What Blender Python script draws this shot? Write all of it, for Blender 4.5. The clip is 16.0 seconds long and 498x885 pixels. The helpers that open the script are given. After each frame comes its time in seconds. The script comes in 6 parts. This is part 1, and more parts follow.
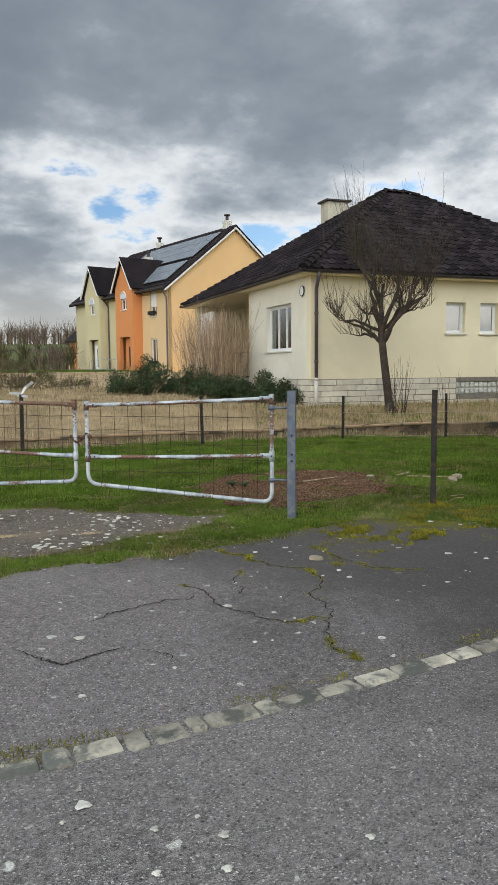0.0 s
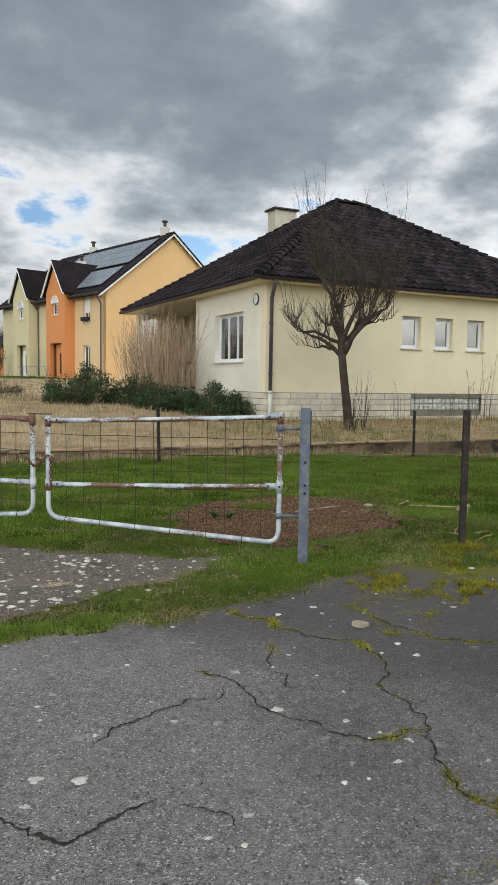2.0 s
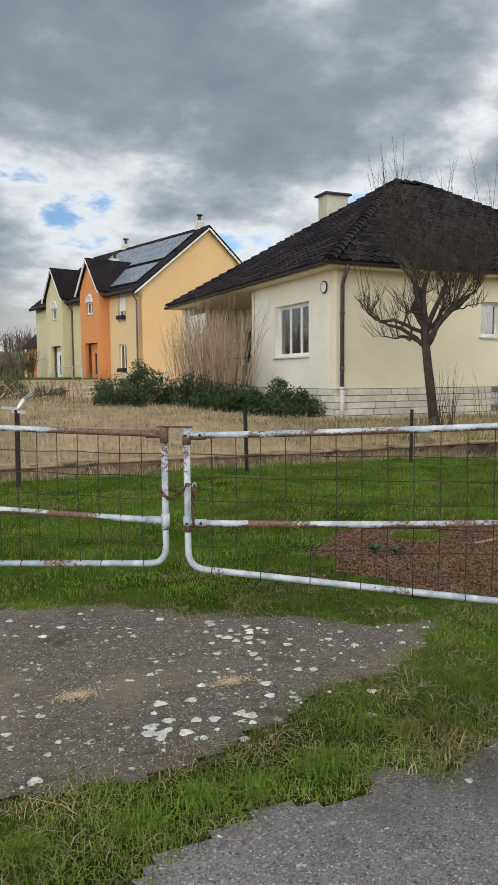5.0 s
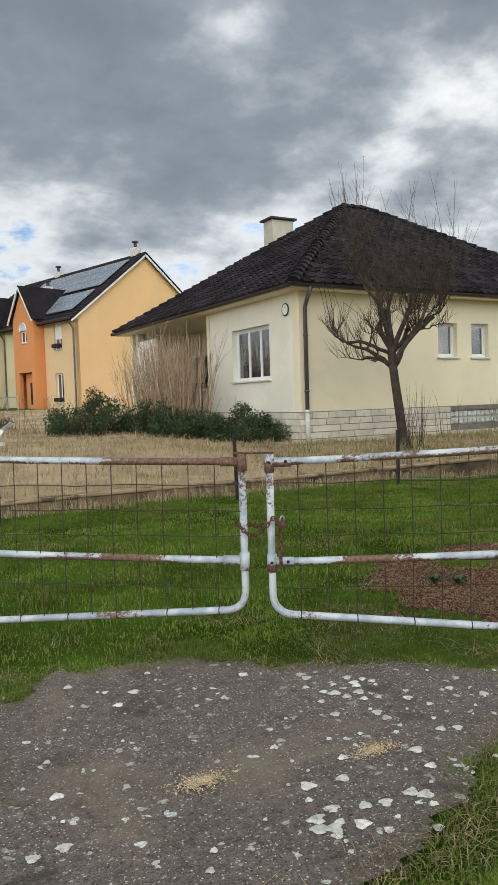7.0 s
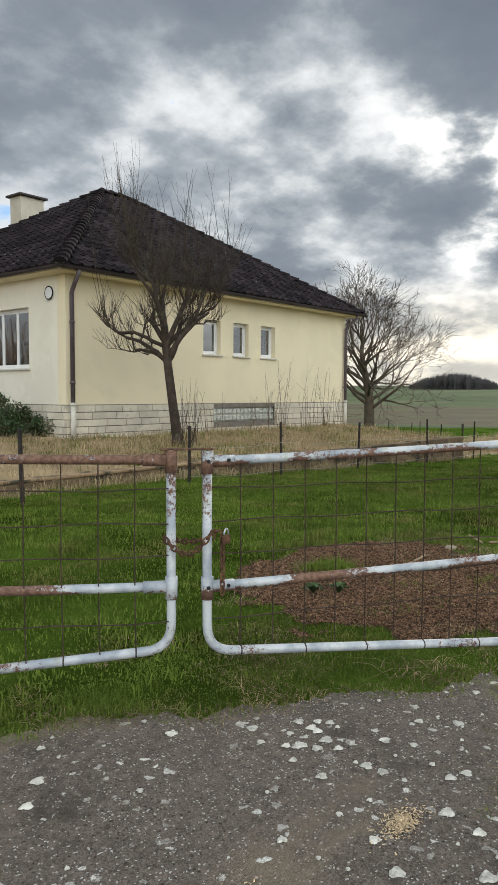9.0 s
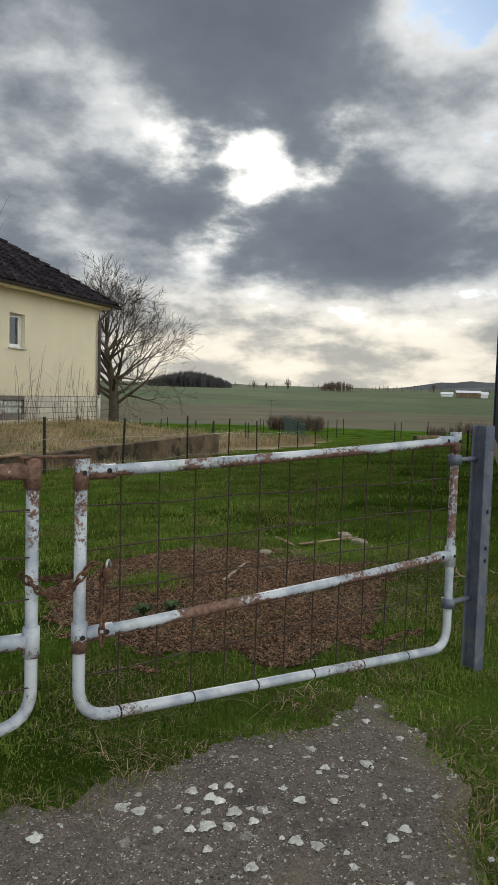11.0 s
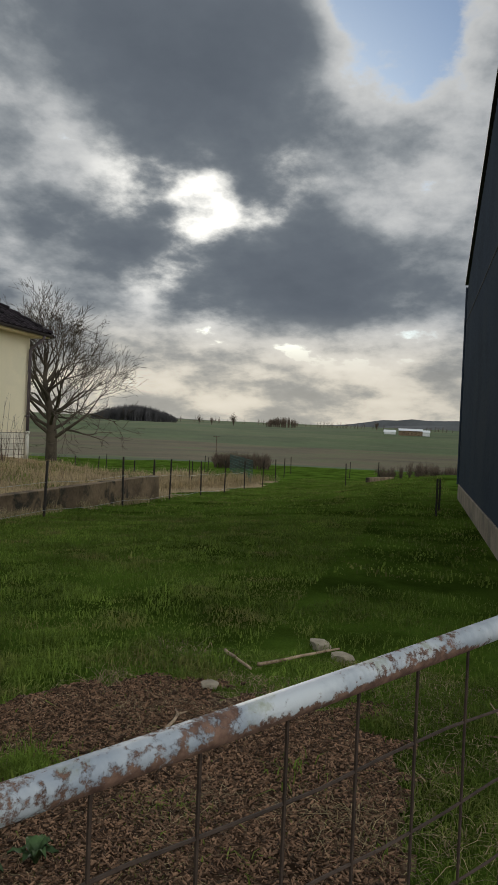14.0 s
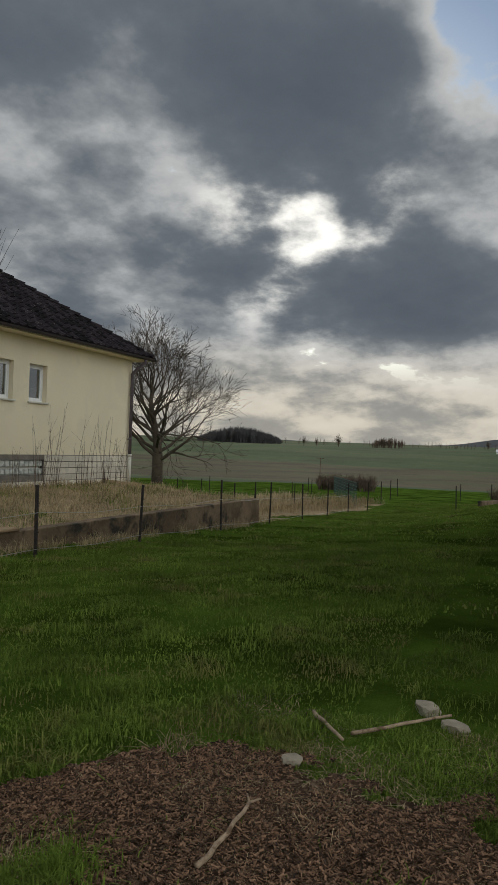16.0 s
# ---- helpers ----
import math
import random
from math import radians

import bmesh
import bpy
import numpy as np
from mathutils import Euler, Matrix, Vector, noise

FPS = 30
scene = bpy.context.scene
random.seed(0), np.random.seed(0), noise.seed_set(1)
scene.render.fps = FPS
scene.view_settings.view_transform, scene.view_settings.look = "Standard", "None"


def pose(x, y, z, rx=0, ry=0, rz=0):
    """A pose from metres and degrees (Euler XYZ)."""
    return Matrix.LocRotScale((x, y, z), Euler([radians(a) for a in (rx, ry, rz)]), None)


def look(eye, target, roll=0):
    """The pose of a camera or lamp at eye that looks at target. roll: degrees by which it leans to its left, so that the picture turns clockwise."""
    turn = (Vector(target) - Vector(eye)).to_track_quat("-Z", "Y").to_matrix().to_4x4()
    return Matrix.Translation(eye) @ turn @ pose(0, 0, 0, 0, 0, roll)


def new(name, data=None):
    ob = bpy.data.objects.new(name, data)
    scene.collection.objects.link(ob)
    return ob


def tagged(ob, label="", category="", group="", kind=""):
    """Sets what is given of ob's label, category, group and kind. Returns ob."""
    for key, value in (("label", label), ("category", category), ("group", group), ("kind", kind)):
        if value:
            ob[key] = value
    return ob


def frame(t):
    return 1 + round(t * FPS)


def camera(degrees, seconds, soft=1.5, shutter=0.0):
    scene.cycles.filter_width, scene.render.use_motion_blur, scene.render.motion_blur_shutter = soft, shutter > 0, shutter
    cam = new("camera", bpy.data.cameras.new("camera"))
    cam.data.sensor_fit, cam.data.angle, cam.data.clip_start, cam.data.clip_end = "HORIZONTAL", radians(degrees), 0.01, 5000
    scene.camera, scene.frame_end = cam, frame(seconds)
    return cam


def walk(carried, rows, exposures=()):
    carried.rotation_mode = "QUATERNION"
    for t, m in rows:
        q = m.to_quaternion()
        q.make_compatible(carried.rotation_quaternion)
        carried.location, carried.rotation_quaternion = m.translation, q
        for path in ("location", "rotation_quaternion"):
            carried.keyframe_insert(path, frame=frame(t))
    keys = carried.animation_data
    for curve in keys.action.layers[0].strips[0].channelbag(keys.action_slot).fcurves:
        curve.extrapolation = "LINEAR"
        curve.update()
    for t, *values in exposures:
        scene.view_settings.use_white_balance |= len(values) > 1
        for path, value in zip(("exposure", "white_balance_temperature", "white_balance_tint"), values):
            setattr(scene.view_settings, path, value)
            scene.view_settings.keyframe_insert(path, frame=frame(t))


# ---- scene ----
cam = camera(37.7, 16.0)
PATH = [
    (0, (2.896, -0.273, 1.464), (3.589, 1.592, 1.262), -0.5),
    (0.5, (2.81, 0.046, 1.454), (3.544, 1.897, 1.266), -0.1),
    (1, (2.763, 0.399, 1.433), (3.549, 2.229, 1.255), 0.5),
    (1.5, (2.807, 0.773, 1.46), (3.642, 2.582, 1.289), 0.9),
    (2, (2.784, 1.132, 1.464), (3.661, 2.922, 1.293), 0.9),
    (2.5, (2.81, 1.504, 1.453), (3.709, 3.281, 1.27), 0.9),
    (3, (2.824, 1.857, 1.451), (3.724, 3.632, 1.258), 0.9),
    (3.5, (2.769, 2.205, 1.46), (3.638, 3.994, 1.25), 0.7),
    (4, (2.702, 2.522, 1.458), (3.52, 4.334, 1.238), 0.5),
    (4.2, (2.662, 2.66, 1.459), (3.456, 4.483, 1.241), 0.3),
    (6.3, (2.136, 3.616, 1.423), (3.02, 5.405, 1.305), -1.9),
    (6.5, (2.054, 3.695, 1.412), (2.97, 5.47, 1.299), -1.4),
    (7, (1.975, 3.938, 1.43), (2.956, 5.677, 1.318), -1.8),
    (7.5, (1.856, 4.247, 1.412), (2.937, 5.926, 1.292), -1.1),
    (8, (1.774, 4.552, 1.386), (2.989, 6.135, 1.258), -0.8),
    (8.5, (1.753, 4.865, 1.382), (3.134, 6.306, 1.25), -0.3),
    (9, (1.72, 5.15, 1.387), (3.262, 6.417, 1.255), 0.2),
    (9.5, (1.711, 5.347, 1.379), (3.391, 6.424, 1.255), 0.8),
    (10, (1.737, 5.529, 1.379), (3.525, 6.416, 1.26), 1.1),
    (10.2, (1.734, 5.607, 1.379), (3.553, 6.427, 1.252), 1.1),
    (12.3, (2.714, 6.300, 1.360), (4.640, 6.833, 1.277), 2.4),
    (12.5, (2.834, 6.306, 1.384), (4.764, 6.824, 1.311), 2.4),
    (13, (3.128, 6.366, 1.421), (5.066, 6.855, 1.361), 2.5),
    (13.5, (3.446, 6.466, 1.467), (5.386, 6.948, 1.420), 2.7),
    (14, (3.720, 6.532, 1.486), (5.654, 7.040, 1.454), 2.5),
    (14.5, (3.896, 6.539, 1.469), (5.817, 7.098, 1.461), 2.3),
    (15, (4.085, 6.584, 1.503), (5.983, 7.214, 1.509), 1.9),
    (15.5, (4.216, 6.595, 1.507), (6.088, 7.299, 1.526), 2.0),
    (16, (4.336, 6.614, 1.505), (6.177, 7.396, 1.520), 2.1),
]
EXPOSURES = [(0, 0.32), (8, 0.32), (10.2, 0.0), (12.5, -0.4), (14.5, -0.65), (16, -0.8)]
walk(cam, [(t, look(eye, target, roll)) for t, eye, target, roll in PATH], EXPOSURES)

# ---------------------------------------------------------------- world, sun
SUN_AZ, SUN_EL = 19.0, 17.0          # degrees, from +x towards +y
sun_dir = Vector((math.cos(radians(SUN_EL)) * math.cos(radians(SUN_AZ)), math.cos(radians(SUN_EL)) * math.sin(radians(SUN_AZ)), math.sin(radians(SUN_EL))))
sun = new("sun", bpy.data.lights.new("sun", "SUN"))
sun.data.energy, sun.data.angle, sun.data.color = 0.6, radians(12), (1.0, 0.93, 0.82)
sun.matrix_world = look(tuple(sun_dir * 60), (0, 0, 0))


class Nodes:
    """Short hand for a node tree."""

    def __init__(self, tree):
        self.t = tree
        tree.nodes.clear()

    def add(self, kind, **inputs):
        n = self.t.nodes.new(kind)
        for k, v in inputs.items():
            self.set(n, k, v)
        return n

    def set(self, n, k, v):
        key = int(k[1:]) if k[0] == "i" and k[1:].isdigit() else k.replace("_", " ")
        s = n.inputs[key]
        if isinstance(v, bpy.types.NodeSocket):
            self.t.links.new(v, s)
        elif isinstance(v, bpy.types.Node):
            self.t.links.new(v.outputs[0], s)
        else:
            s.default_value = v

    def math(self, op, a, b=0.0, c=0.0, clamp=False):
        n = self.add("ShaderNodeMath")
        n.operation, n.use_clamp = op, clamp
        for i, v in enumerate((a, b, c)):
            self.set(n, f"i{i}", v)
        return n.outputs[0]

    def vmath(self, op, a, b=(0, 0, 0)):
        n = self.add("ShaderNodeVectorMath")
        n.operation = op
        self.set(n, "i0", a), self.set(n, "i1", b)
        return n.outputs[1] if op in ("DOT_PRODUCT", "LENGTH", "DISTANCE") else n.outputs[0]

    def ramp(self, fac, stops, mode="LINEAR"):
        n = self.add("ShaderNodeValToRGB")
        n.color_ramp.interpolation = mode
        el = n.color_ramp.elements
        while len(el) < len(stops):
            el.new(0.5)
        for e, (p, c) in zip(el, stops):
            e.position = p
            e.color = (*c, 1) if isinstance(c, tuple) else (c, c, c, 1)
        self.set(n, "i0", fac)
        return n.outputs[0]

    def mix(self, fac, a, b, mode="MIX"):
        n = self.add("ShaderNodeMix")
        n.data_type, n.blend_type = "RGBA", mode
        for k, v in ((0, fac), (6, a), (7, b)):
            if isinstance(v, tuple) and len(v) == 3:
                v = (*v, 1)
            self.set(n, f"i{k}", v)
        return n.outputs[2]

    def noise(self, vec, scale, detail=5.0, rough=0.6, distort=0.0):
        n = self.add("ShaderNodeTexNoise", Scale=scale, Detail=detail, Roughness=rough, Distortion=distort)
        self.set(n, "Vector", vec)
        return n.outputs[0]

    def remap(self, v, a, b, c=0.0, d=1.0):
        n = self.add("ShaderNodeMapRange", i0=v, i1=a, i2=b, i3=c, i4=d)
        n.interpolation_type = "SMOOTHSTEP"
        return n.outputs[0]


def towards(az, el):
    a, e = radians(az), radians(el)
    return (math.cos(e) * math.cos(a), math.cos(e) * math.sin(a), math.sin(e))


def build_sky():
    world = bpy.data.worlds.new("sky")
    scene.world = world
    world.use_nodes = True
    n = Nodes(world.node_tree)
    d = n.vmath("NORMALIZE", n.add("ShaderNodeTexCoord").outputs["Generated"])
    sep = n.add("ShaderNodeSeparateXYZ", i0=d)
    up = n.math("MAXIMUM", sep.outputs[2], 0.0)
    squash = n.math("DIVIDE", 1.0, n.math("ADD", n.math("MULTIPLY", up, 0.9), 0.42))
    p = n.add("ShaderNodeVectorMath")
    p.operation = "SCALE"
    n.set(p, "i0", n.vmath("MULTIPLY", d, (1.0, 1.0, 1.75)))
    n.set(p, "Scale", squash)
    p = n.vmath("ADD", p.outputs[0], SKY_SHIFT)
    clear = n.add("ShaderNodeTexSky")
    clear.sky_type, clear.sun_disc = "NISHITA", False
    clear.sun_elevation, clear.sun_rotation = radians(SUN_EL), radians(90 - SUN_AZ)
    blue = n.vmath("MULTIPLY", clear.outputs[0], (0.075, 0.098, 0.128))

    def lobe(az, el, width, gain):
        c = n.vmath("DOT_PRODUCT", d, towards(az, el))
        return n.math("MULTIPLY", n.remap(c, math.cos(radians(width)), 1.0), gain)

    big = n.noise(p, 1.7, 3, 0.5, 0.1)
    fine = n.noise(p, 3.6, 12, 0.57, 0.0)
    dens = n.math("ADD", n.math("MULTIPLY", big, 0.55), n.math("MULTIPLY", fine, 0.90))
    dens = n.math("ADD", dens, n.remap(up, 0.26, 0.46, -0.20, -0.125))
    for lb in LOBES:
        dens = n.math("ADD", dens, lobe(*lb))
    # thin cloud is white and lit through, thick cloud is slate grey
    cover = n.math("MAXIMUM", n.remap(dens, 0.33, 0.41), n.remap(up, 0.17, 0.08))
    thick = n.ramp(dens, CLOUD_RAMP)
    toward_sun = n.vmath("DOT_PRODUCT", d, tuple(sun_dir))
    glow = n.math("MULTIPLY", n.remap(toward_sun, 0.80, 1.0), n.remap(dens, 0.66, 0.40))
    core = n.math("MULTIPLY", n.remap(toward_sun, 0.984, 1.0), n.remap(dens, 0.60, 0.42))
    away = n.remap(n.vmath("DOT_PRODUCT", d, towards(-118, 18)), 0.0, 0.7, 1.0, AWAY)
    cloud = n.vmath("MULTIPLY", thick, n.vmath("MULTIPLY", n.add("ShaderNodeCombineXYZ", i0=away, i1=away, i2=away).outputs[0], n.mix(n.remap(away, 1.0, 3.0), (1.0, 1.0, 1.0), (1.06, 0.99, 0.88))))
    lit = n.math("ADD", n.math("MULTIPLY", glow, 0.20), n.math("MULTIPLY", core, 1.3))
    cloud = n.vmath("ADD", cloud, n.vmath("MULTIPLY", n.add("ShaderNodeCombineXYZ", i0=lit, i1=lit, i2=lit).outputs[0], (1.0, 0.95, 0.84)))
    sky = n.mix(cover, blue, cloud)
    haze = n.remap(up, 0.17, 0.01)
    warm = n.math("MULTIPLY", n.math("MULTIPLY", n.remap(toward_sun, 0.78, 0.97), haze), n.remap(dens, 0.60, 0.44, 0.22, 1.0))
    sky = n.vmath("ADD", sky, n.vmath("MULTIPLY", n.add("ShaderNodeCombineXYZ", i0=warm, i1=warm, i2=warm).outputs[0], (1.06, 0.86, 0.54)))
    sky = n.mix(n.math("MULTIPLY", haze, 0.6), sky, HAZE)
    bg = n.add("ShaderNodeBackground", Color=sky, Strength=1.0)
    out = n.add("ShaderNodeOutputWorld", Surface=bg.outputs[0])


AWAY = 5.0
SKY_SHIFT = (3.1, 1.7, 0.4)
HAZE = (0.62, 0.60, 0.53)
CLOUD_RAMP = [(0.36, (0.74, 0.76, 0.77)), (0.45, (0.55, 0.58, 0.61)), (0.53, (0.33, 0.37, 0.41)), (0.62, (0.225, 0.26, 0.30)), (0.74, (0.185, 0.216, 0.258)), (0.95, (0.150, 0.178, 0.217))]
# clear rifts (below zero) and heavy banks (above zero): azimuth, elevation, half width, weight
LOBES = [(82, 16.5, 6, -0.05), (75.5, 15, 4, -0.045), (82, 12, 9, -0.03), (88, 26, 12, 0.07), (4, 29.5, 7.5, -0.22), (19, 16.8, 3.2, -0.15), (28, 17.5, 5, -0.06), (20, 25, 10, 0.12), (42, 26, 18, 0.05), (78, 27, 17, 0.10), (10, 12.5, 7, 0.10), (30, 12, 6, 0.05), (55, 16, 9, -0.08), (82, 21, 9, 0.05), (31, 20, 6, -0.05), (36, 17, 9, -0.015), (6, 18, 5, -0.06), (70, 11, 8, 0.01), (89, 11, 9, 0.07), (62, 15, 4, -0.04)]
build_sky()

# ---------------------------------------------------------------- materials


def material(name, colour, rough=0.85, vary=0.25, scale=3.0, fine=40.0, bump=0.3, bump_scale=60.0, metal=0.0, second=None, second_scale=2.0, amount=(0.5, 0.62), pieces=0.0, depth=0.01, spec=0.3, through_light=0.0):
    """A surface with broad and fine variation, an optional second colour in patches, and relief."""
    m = bpy.data.materials.new(name)
    m.use_nodes = True
    n = Nodes(m.node_tree)
    co = n.add("ShaderNodeTexCoord").outputs["Object"]
    geo = n.add("ShaderNodeNewGeometry")
    pos = geo.outputs["Position"]
    broad = n.noise(pos, scale, 4, 0.6, 0.2)
    grain = n.noise(pos, fine, 4, 0.65)
    col = n.mix(n.remap(broad, 0.3, 0.7), tuple(c * (1 - vary) for c in colour), tuple(min(1, c * (1 + vary * 0.8)) for c in colour))
    if second:
        col = n.mix(n.remap(n.noise(pos, second_scale, 7, 0.62, 0.3), *amount), col, second)
    col = n.mix(n.remap(grain, 0.25, 0.75, 0.0, 0.55), col, n.vmath("MULTIPLY", col, (1 - vary,) * 3))
    if pieces:
        rnd = n.math("ADD", n.add("ShaderNodeObjectInfo").outputs["Random"], geo.outputs["Random Per Island"])
        k = n.remap(n.math("FRACT", rnd), 0, 1, 1 - pieces, 1 + pieces)
        col = n.vmath("MULTIPLY", col, n.add("ShaderNodeCombineXYZ", i0=k, i1=k, i2=k).outputs[0])
    b = n.add("ShaderNodeBsdfPrincipled", Base_Color=col, Metallic=metal, Roughness=n.remap(grain, 0.2, 0.8, max(0.05, rough - 0.1), min(1, rough + 0.08)))
    b.inputs["Specular IOR Level"].default_value = spec
    if bump:
        bp = n.add("ShaderNodeBump", Strength=bump, Distance=depth, Height=n.noise(pos, bump_scale, 6, 0.65))
        n.set(b, "Normal", bp.outputs[0])
    out = b.outputs[0]
    if through_light:
        tr = n.add("ShaderNodeBsdfTranslucent", Color=col)
        out = n.add("ShaderNodeMixShader", i0=through_light, i1=out, i2=tr.outputs[0]).outputs[0]
    n.add("ShaderNodeOutputMaterial", Surface=out)
    return m


def asphalt_material(name, tone, spots, moss, cracks=1.0, grain=1.0, stained=False):
    """Weathered asphalt: stones in the binder, pale lichen spots, hairline cracks, mossy patches. moss also turns on
    painted barn-side shade.
    """
    m = bpy.data.materials.new(name)
    m.use_nodes = True
    n = Nodes(m.node_tree)
    pos = n.add("ShaderNodeNewGeometry").outputs["Position"]
    col = n.mix(n.remap(n.noise(pos, 0.9, 5, 0.6, 0.4), 0.3, 0.7), tuple(c * 0.55 for c in tone), tuple(c * 1.36 for c in tone))
    col = n.mix(n.remap(n.noise(pos, 5, 6, 0.7), 0.44, 0.66, 0, 0.7), col, tuple(c * 0.5 for c in tone))
    col = n.mix(n.remap(n.noise(pos, 24, 7, 0.75), 0.35, 0.66, 0, 0.75), tuple(c * 1.35 for c in tone), n.vmath("MULTIPLY", col, (0.78, 0.78, 0.78)))
    stones = n.add("ShaderNodeTexVoronoi", Scale=170.0)
    n.set(stones, "Vector", pos)
    grey = n.add("ShaderNodeSeparateXYZ", i0=stones.outputs["Color"]).outputs[0]
    col = n.mix(n.remap(grey, 0.5, 1.0, 0, 0.55 * grain), col, tuple(min(1, c * 1.9) for c in tone))
    col = n.mix(n.remap(grey, 0.4, 0.0, 0, 0.55 * grain), col, tuple(c * 0.45 for c in tone))
    col = n.mix(n.math("MULTIPLY", n.math("GREATER_THAN", grey, 0.965), 0.8), col, (0.55, 0.54, 0.52))
    grit = n.add("ShaderNodeTexVoronoi", Scale=46.0)
    n.set(grit, "Vector", pos)
    gs = n.add("ShaderNodeSeparateXYZ", i0=grit.outputs["Color"])
    near = n.remap(grit.outputs["Distance"], n.remap(gs.outputs[1], 0, 1, 0.18, 0.42), 0.12)
    col = n.mix(n.math("MULTIPLY", near, n.remap(gs.outputs[0], 0.55, 0.75, 0, 0.85)), col, tuple(c * 0.25 for c in tone))
    col = n.mix(n.math("MULTIPLY", near, n.remap(gs.outputs[0], 0.18, 0.06, 0, 0.8)), col, tuple(min(1, c * 3.0) for c in tone))
    if stained:
        tan = n.mix(n.noise(pos, 30, 5, 0.7), (0.17, 0.135, 0.095), (0.30, 0.25, 0.185))
        col = n.mix(n.remap(n.noise(pos, 0.95, 6, 0.62, 0.5), 0.50, 0.68, 0, 0.75), col, tan)
        col = n.mix(n.remap(n.noise(pos, 2.3, 7, 0.7, 0.3), 0.54, 0.68, 0, 0.7), col, tuple(c * 0.42 for c in tone))
    if moss:
        side = n.add("ShaderNodeSeparateXYZ", i0=pos)
        # barn-side shade painted into the colour: darker towards +x and +y, broken by noise
        barn_shade = n.math("ADD", n.math("MULTIPLY", n.math("SUBTRACT", side.outputs[0], 4.6), 0.28), n.math("MULTIPLY", n.math("SUBTRACT", side.outputs[1], 3.6), 0.10))
        barn_shade = n.math("ADD", barn_shade, n.noise(pos, 1.1, 6, 0.65, 0.3))
        col = n.mix(n.remap(barn_shade, 0.16, 0.85, 0, 0.72), col, tuple(c * 0.33 for c in tone))
    # cracks
    wob = n.add("ShaderNodeTexNoise", Scale=2.2, Detail=6.0, Roughness=0.7)
    n.set(wob, "Vector", pos)
    bent = n.vmath("ADD", pos, n.vmath("MULTIPLY", n.vmath("SUBTRACT", wob.outputs["Color"], (0.5, 0.5, 0.5)), (0.55, 0.55, 0.0)))
    cr = n.add("ShaderNodeTexVoronoi", Scale=0.72)
    cr.feature = "DISTANCE_TO_EDGE"
    n.set(cr, "Vector", bent)
    keep = n.remap(n.noise(pos, 0.8, 3), 0.40, 0.52)
    keep = n.math("MULTIPLY", keep, cracks)
    line = n.math("MULTIPLY", n.remap(cr.outputs[0], 0.0062, 0.0018), keep)
    col = n.mix(n.math("MULTIPLY", line, 0.85), col, (0.03, 0.028, 0.024))
    edge = n.math("MULTIPLY", n.math("MULTIPLY", n.remap(cr.outputs[0], 0.03, 0.006), keep), n.remap(n.noise(pos, 3.1, 8, 0.75), 0.52, 0.60))
    col = n.mix(n.math("MULTIPLY", n.math("MULTIPLY", edge, n.remap(n.noise(pos, 60, 4, 0.7), 0.35, 0.55)), 0.9), col, (0.10, 0.105, 0.016))
    # lichen discs with ragged rims
    hgt = n.math("MULTIPLY", n.noise(pos, 130, 4), 0.5)
    for sc, big in spots:
        rag = n.add("ShaderNodeTexNoise", Scale=26.0, Detail=4.0)
        n.set(rag, "Vector", pos)
        pp = n.vmath("ADD", pos, n.vmath("MULTIPLY", n.vmath("SUBTRACT", rag.outputs["Color"], (0.5, 0.5, 0.5)), (0.07, 0.07, 0.0)))
        v = n.add("ShaderNodeTexVoronoi", Scale=sc, Randomness=1.0)
        v.voronoi_dimensions = "2D"
        n.set(v, "Vector", pp)
        rnd = n.add("ShaderNodeSeparateXYZ", i0=v.outputs["Color"])
        size = n.remap(rnd.outputs[0], 0.55, 1.0, 0.0, big)
        disc = n.remap(n.math("SUBTRACT", v.outputs["Distance"], size), 0.012, -0.012)
        tone2 = n.mix(n.remap(n.noise(pos, 90, 5, 0.7), 0.40, 0.6), (0.52, 0.52, 0.48), (0.84, 0.84, 0.80))
        col = n.mix(n.math("MULTIPLY", disc, n.math("MULTIPLY", n.remap(rnd.outputs[1], 0.0, 1.0, 0.45, 1.0), n.remap(n.noise(pos, 1.5, 4), 0.42, 0.56, 0.08, 1.0))), col, tone2)
    if moss:
        side = n.add("ShaderNodeSeparateXYZ", i0=pos)
        area = n.math("ADD", n.math("MULTIPLY", n.noise(pos, 1.6, 7, 0.65), 1.2), n.math("MULTIPLY", n.math("SUBTRACT", side.outputs[0], 5.7), 0.3))
        area = n.math("ADD", area, n.math("MULTIPLY", n.math("SUBTRACT", side.outputs[1], 4.7), 0.45))
        mk = n.math("MULTIPLY", n.remap(area, 0.98, 1.2), n.remap(n.noise(pos, 30, 5, 0.7), 0.32, 0.52))
        mk = n.math("MULTIPLY", mk, n.remap(side.outputs[1], 3.0, 3.8))
        col = n.mix(mk, col, n.mix(n.noise(pos, 12, 5), (0.06, 0.075, 0.008), (0.20, 0.19, 0.014)))
    b = n.add("ShaderNodeBsdfPrincipled", Base_Color=col, Roughness=0.82)
    b.inputs["Specular IOR Level"].default_value = 0.16
    hgt = n.math("ADD", hgt, n.math("MULTIPLY", stones.outputs["Distance"], 0.8))
    hgt = n.math("SUBTRACT", hgt, n.math("MULTIPLY", line, 1.6))
    n.set(b, "Normal", n.add("ShaderNodeBump", Strength=0.4 + 0.4 * grain, Distance=0.008, Height=hgt).outputs[0])
    n.add("ShaderNodeOutputMaterial", Surface=b.outputs[0])
    return m


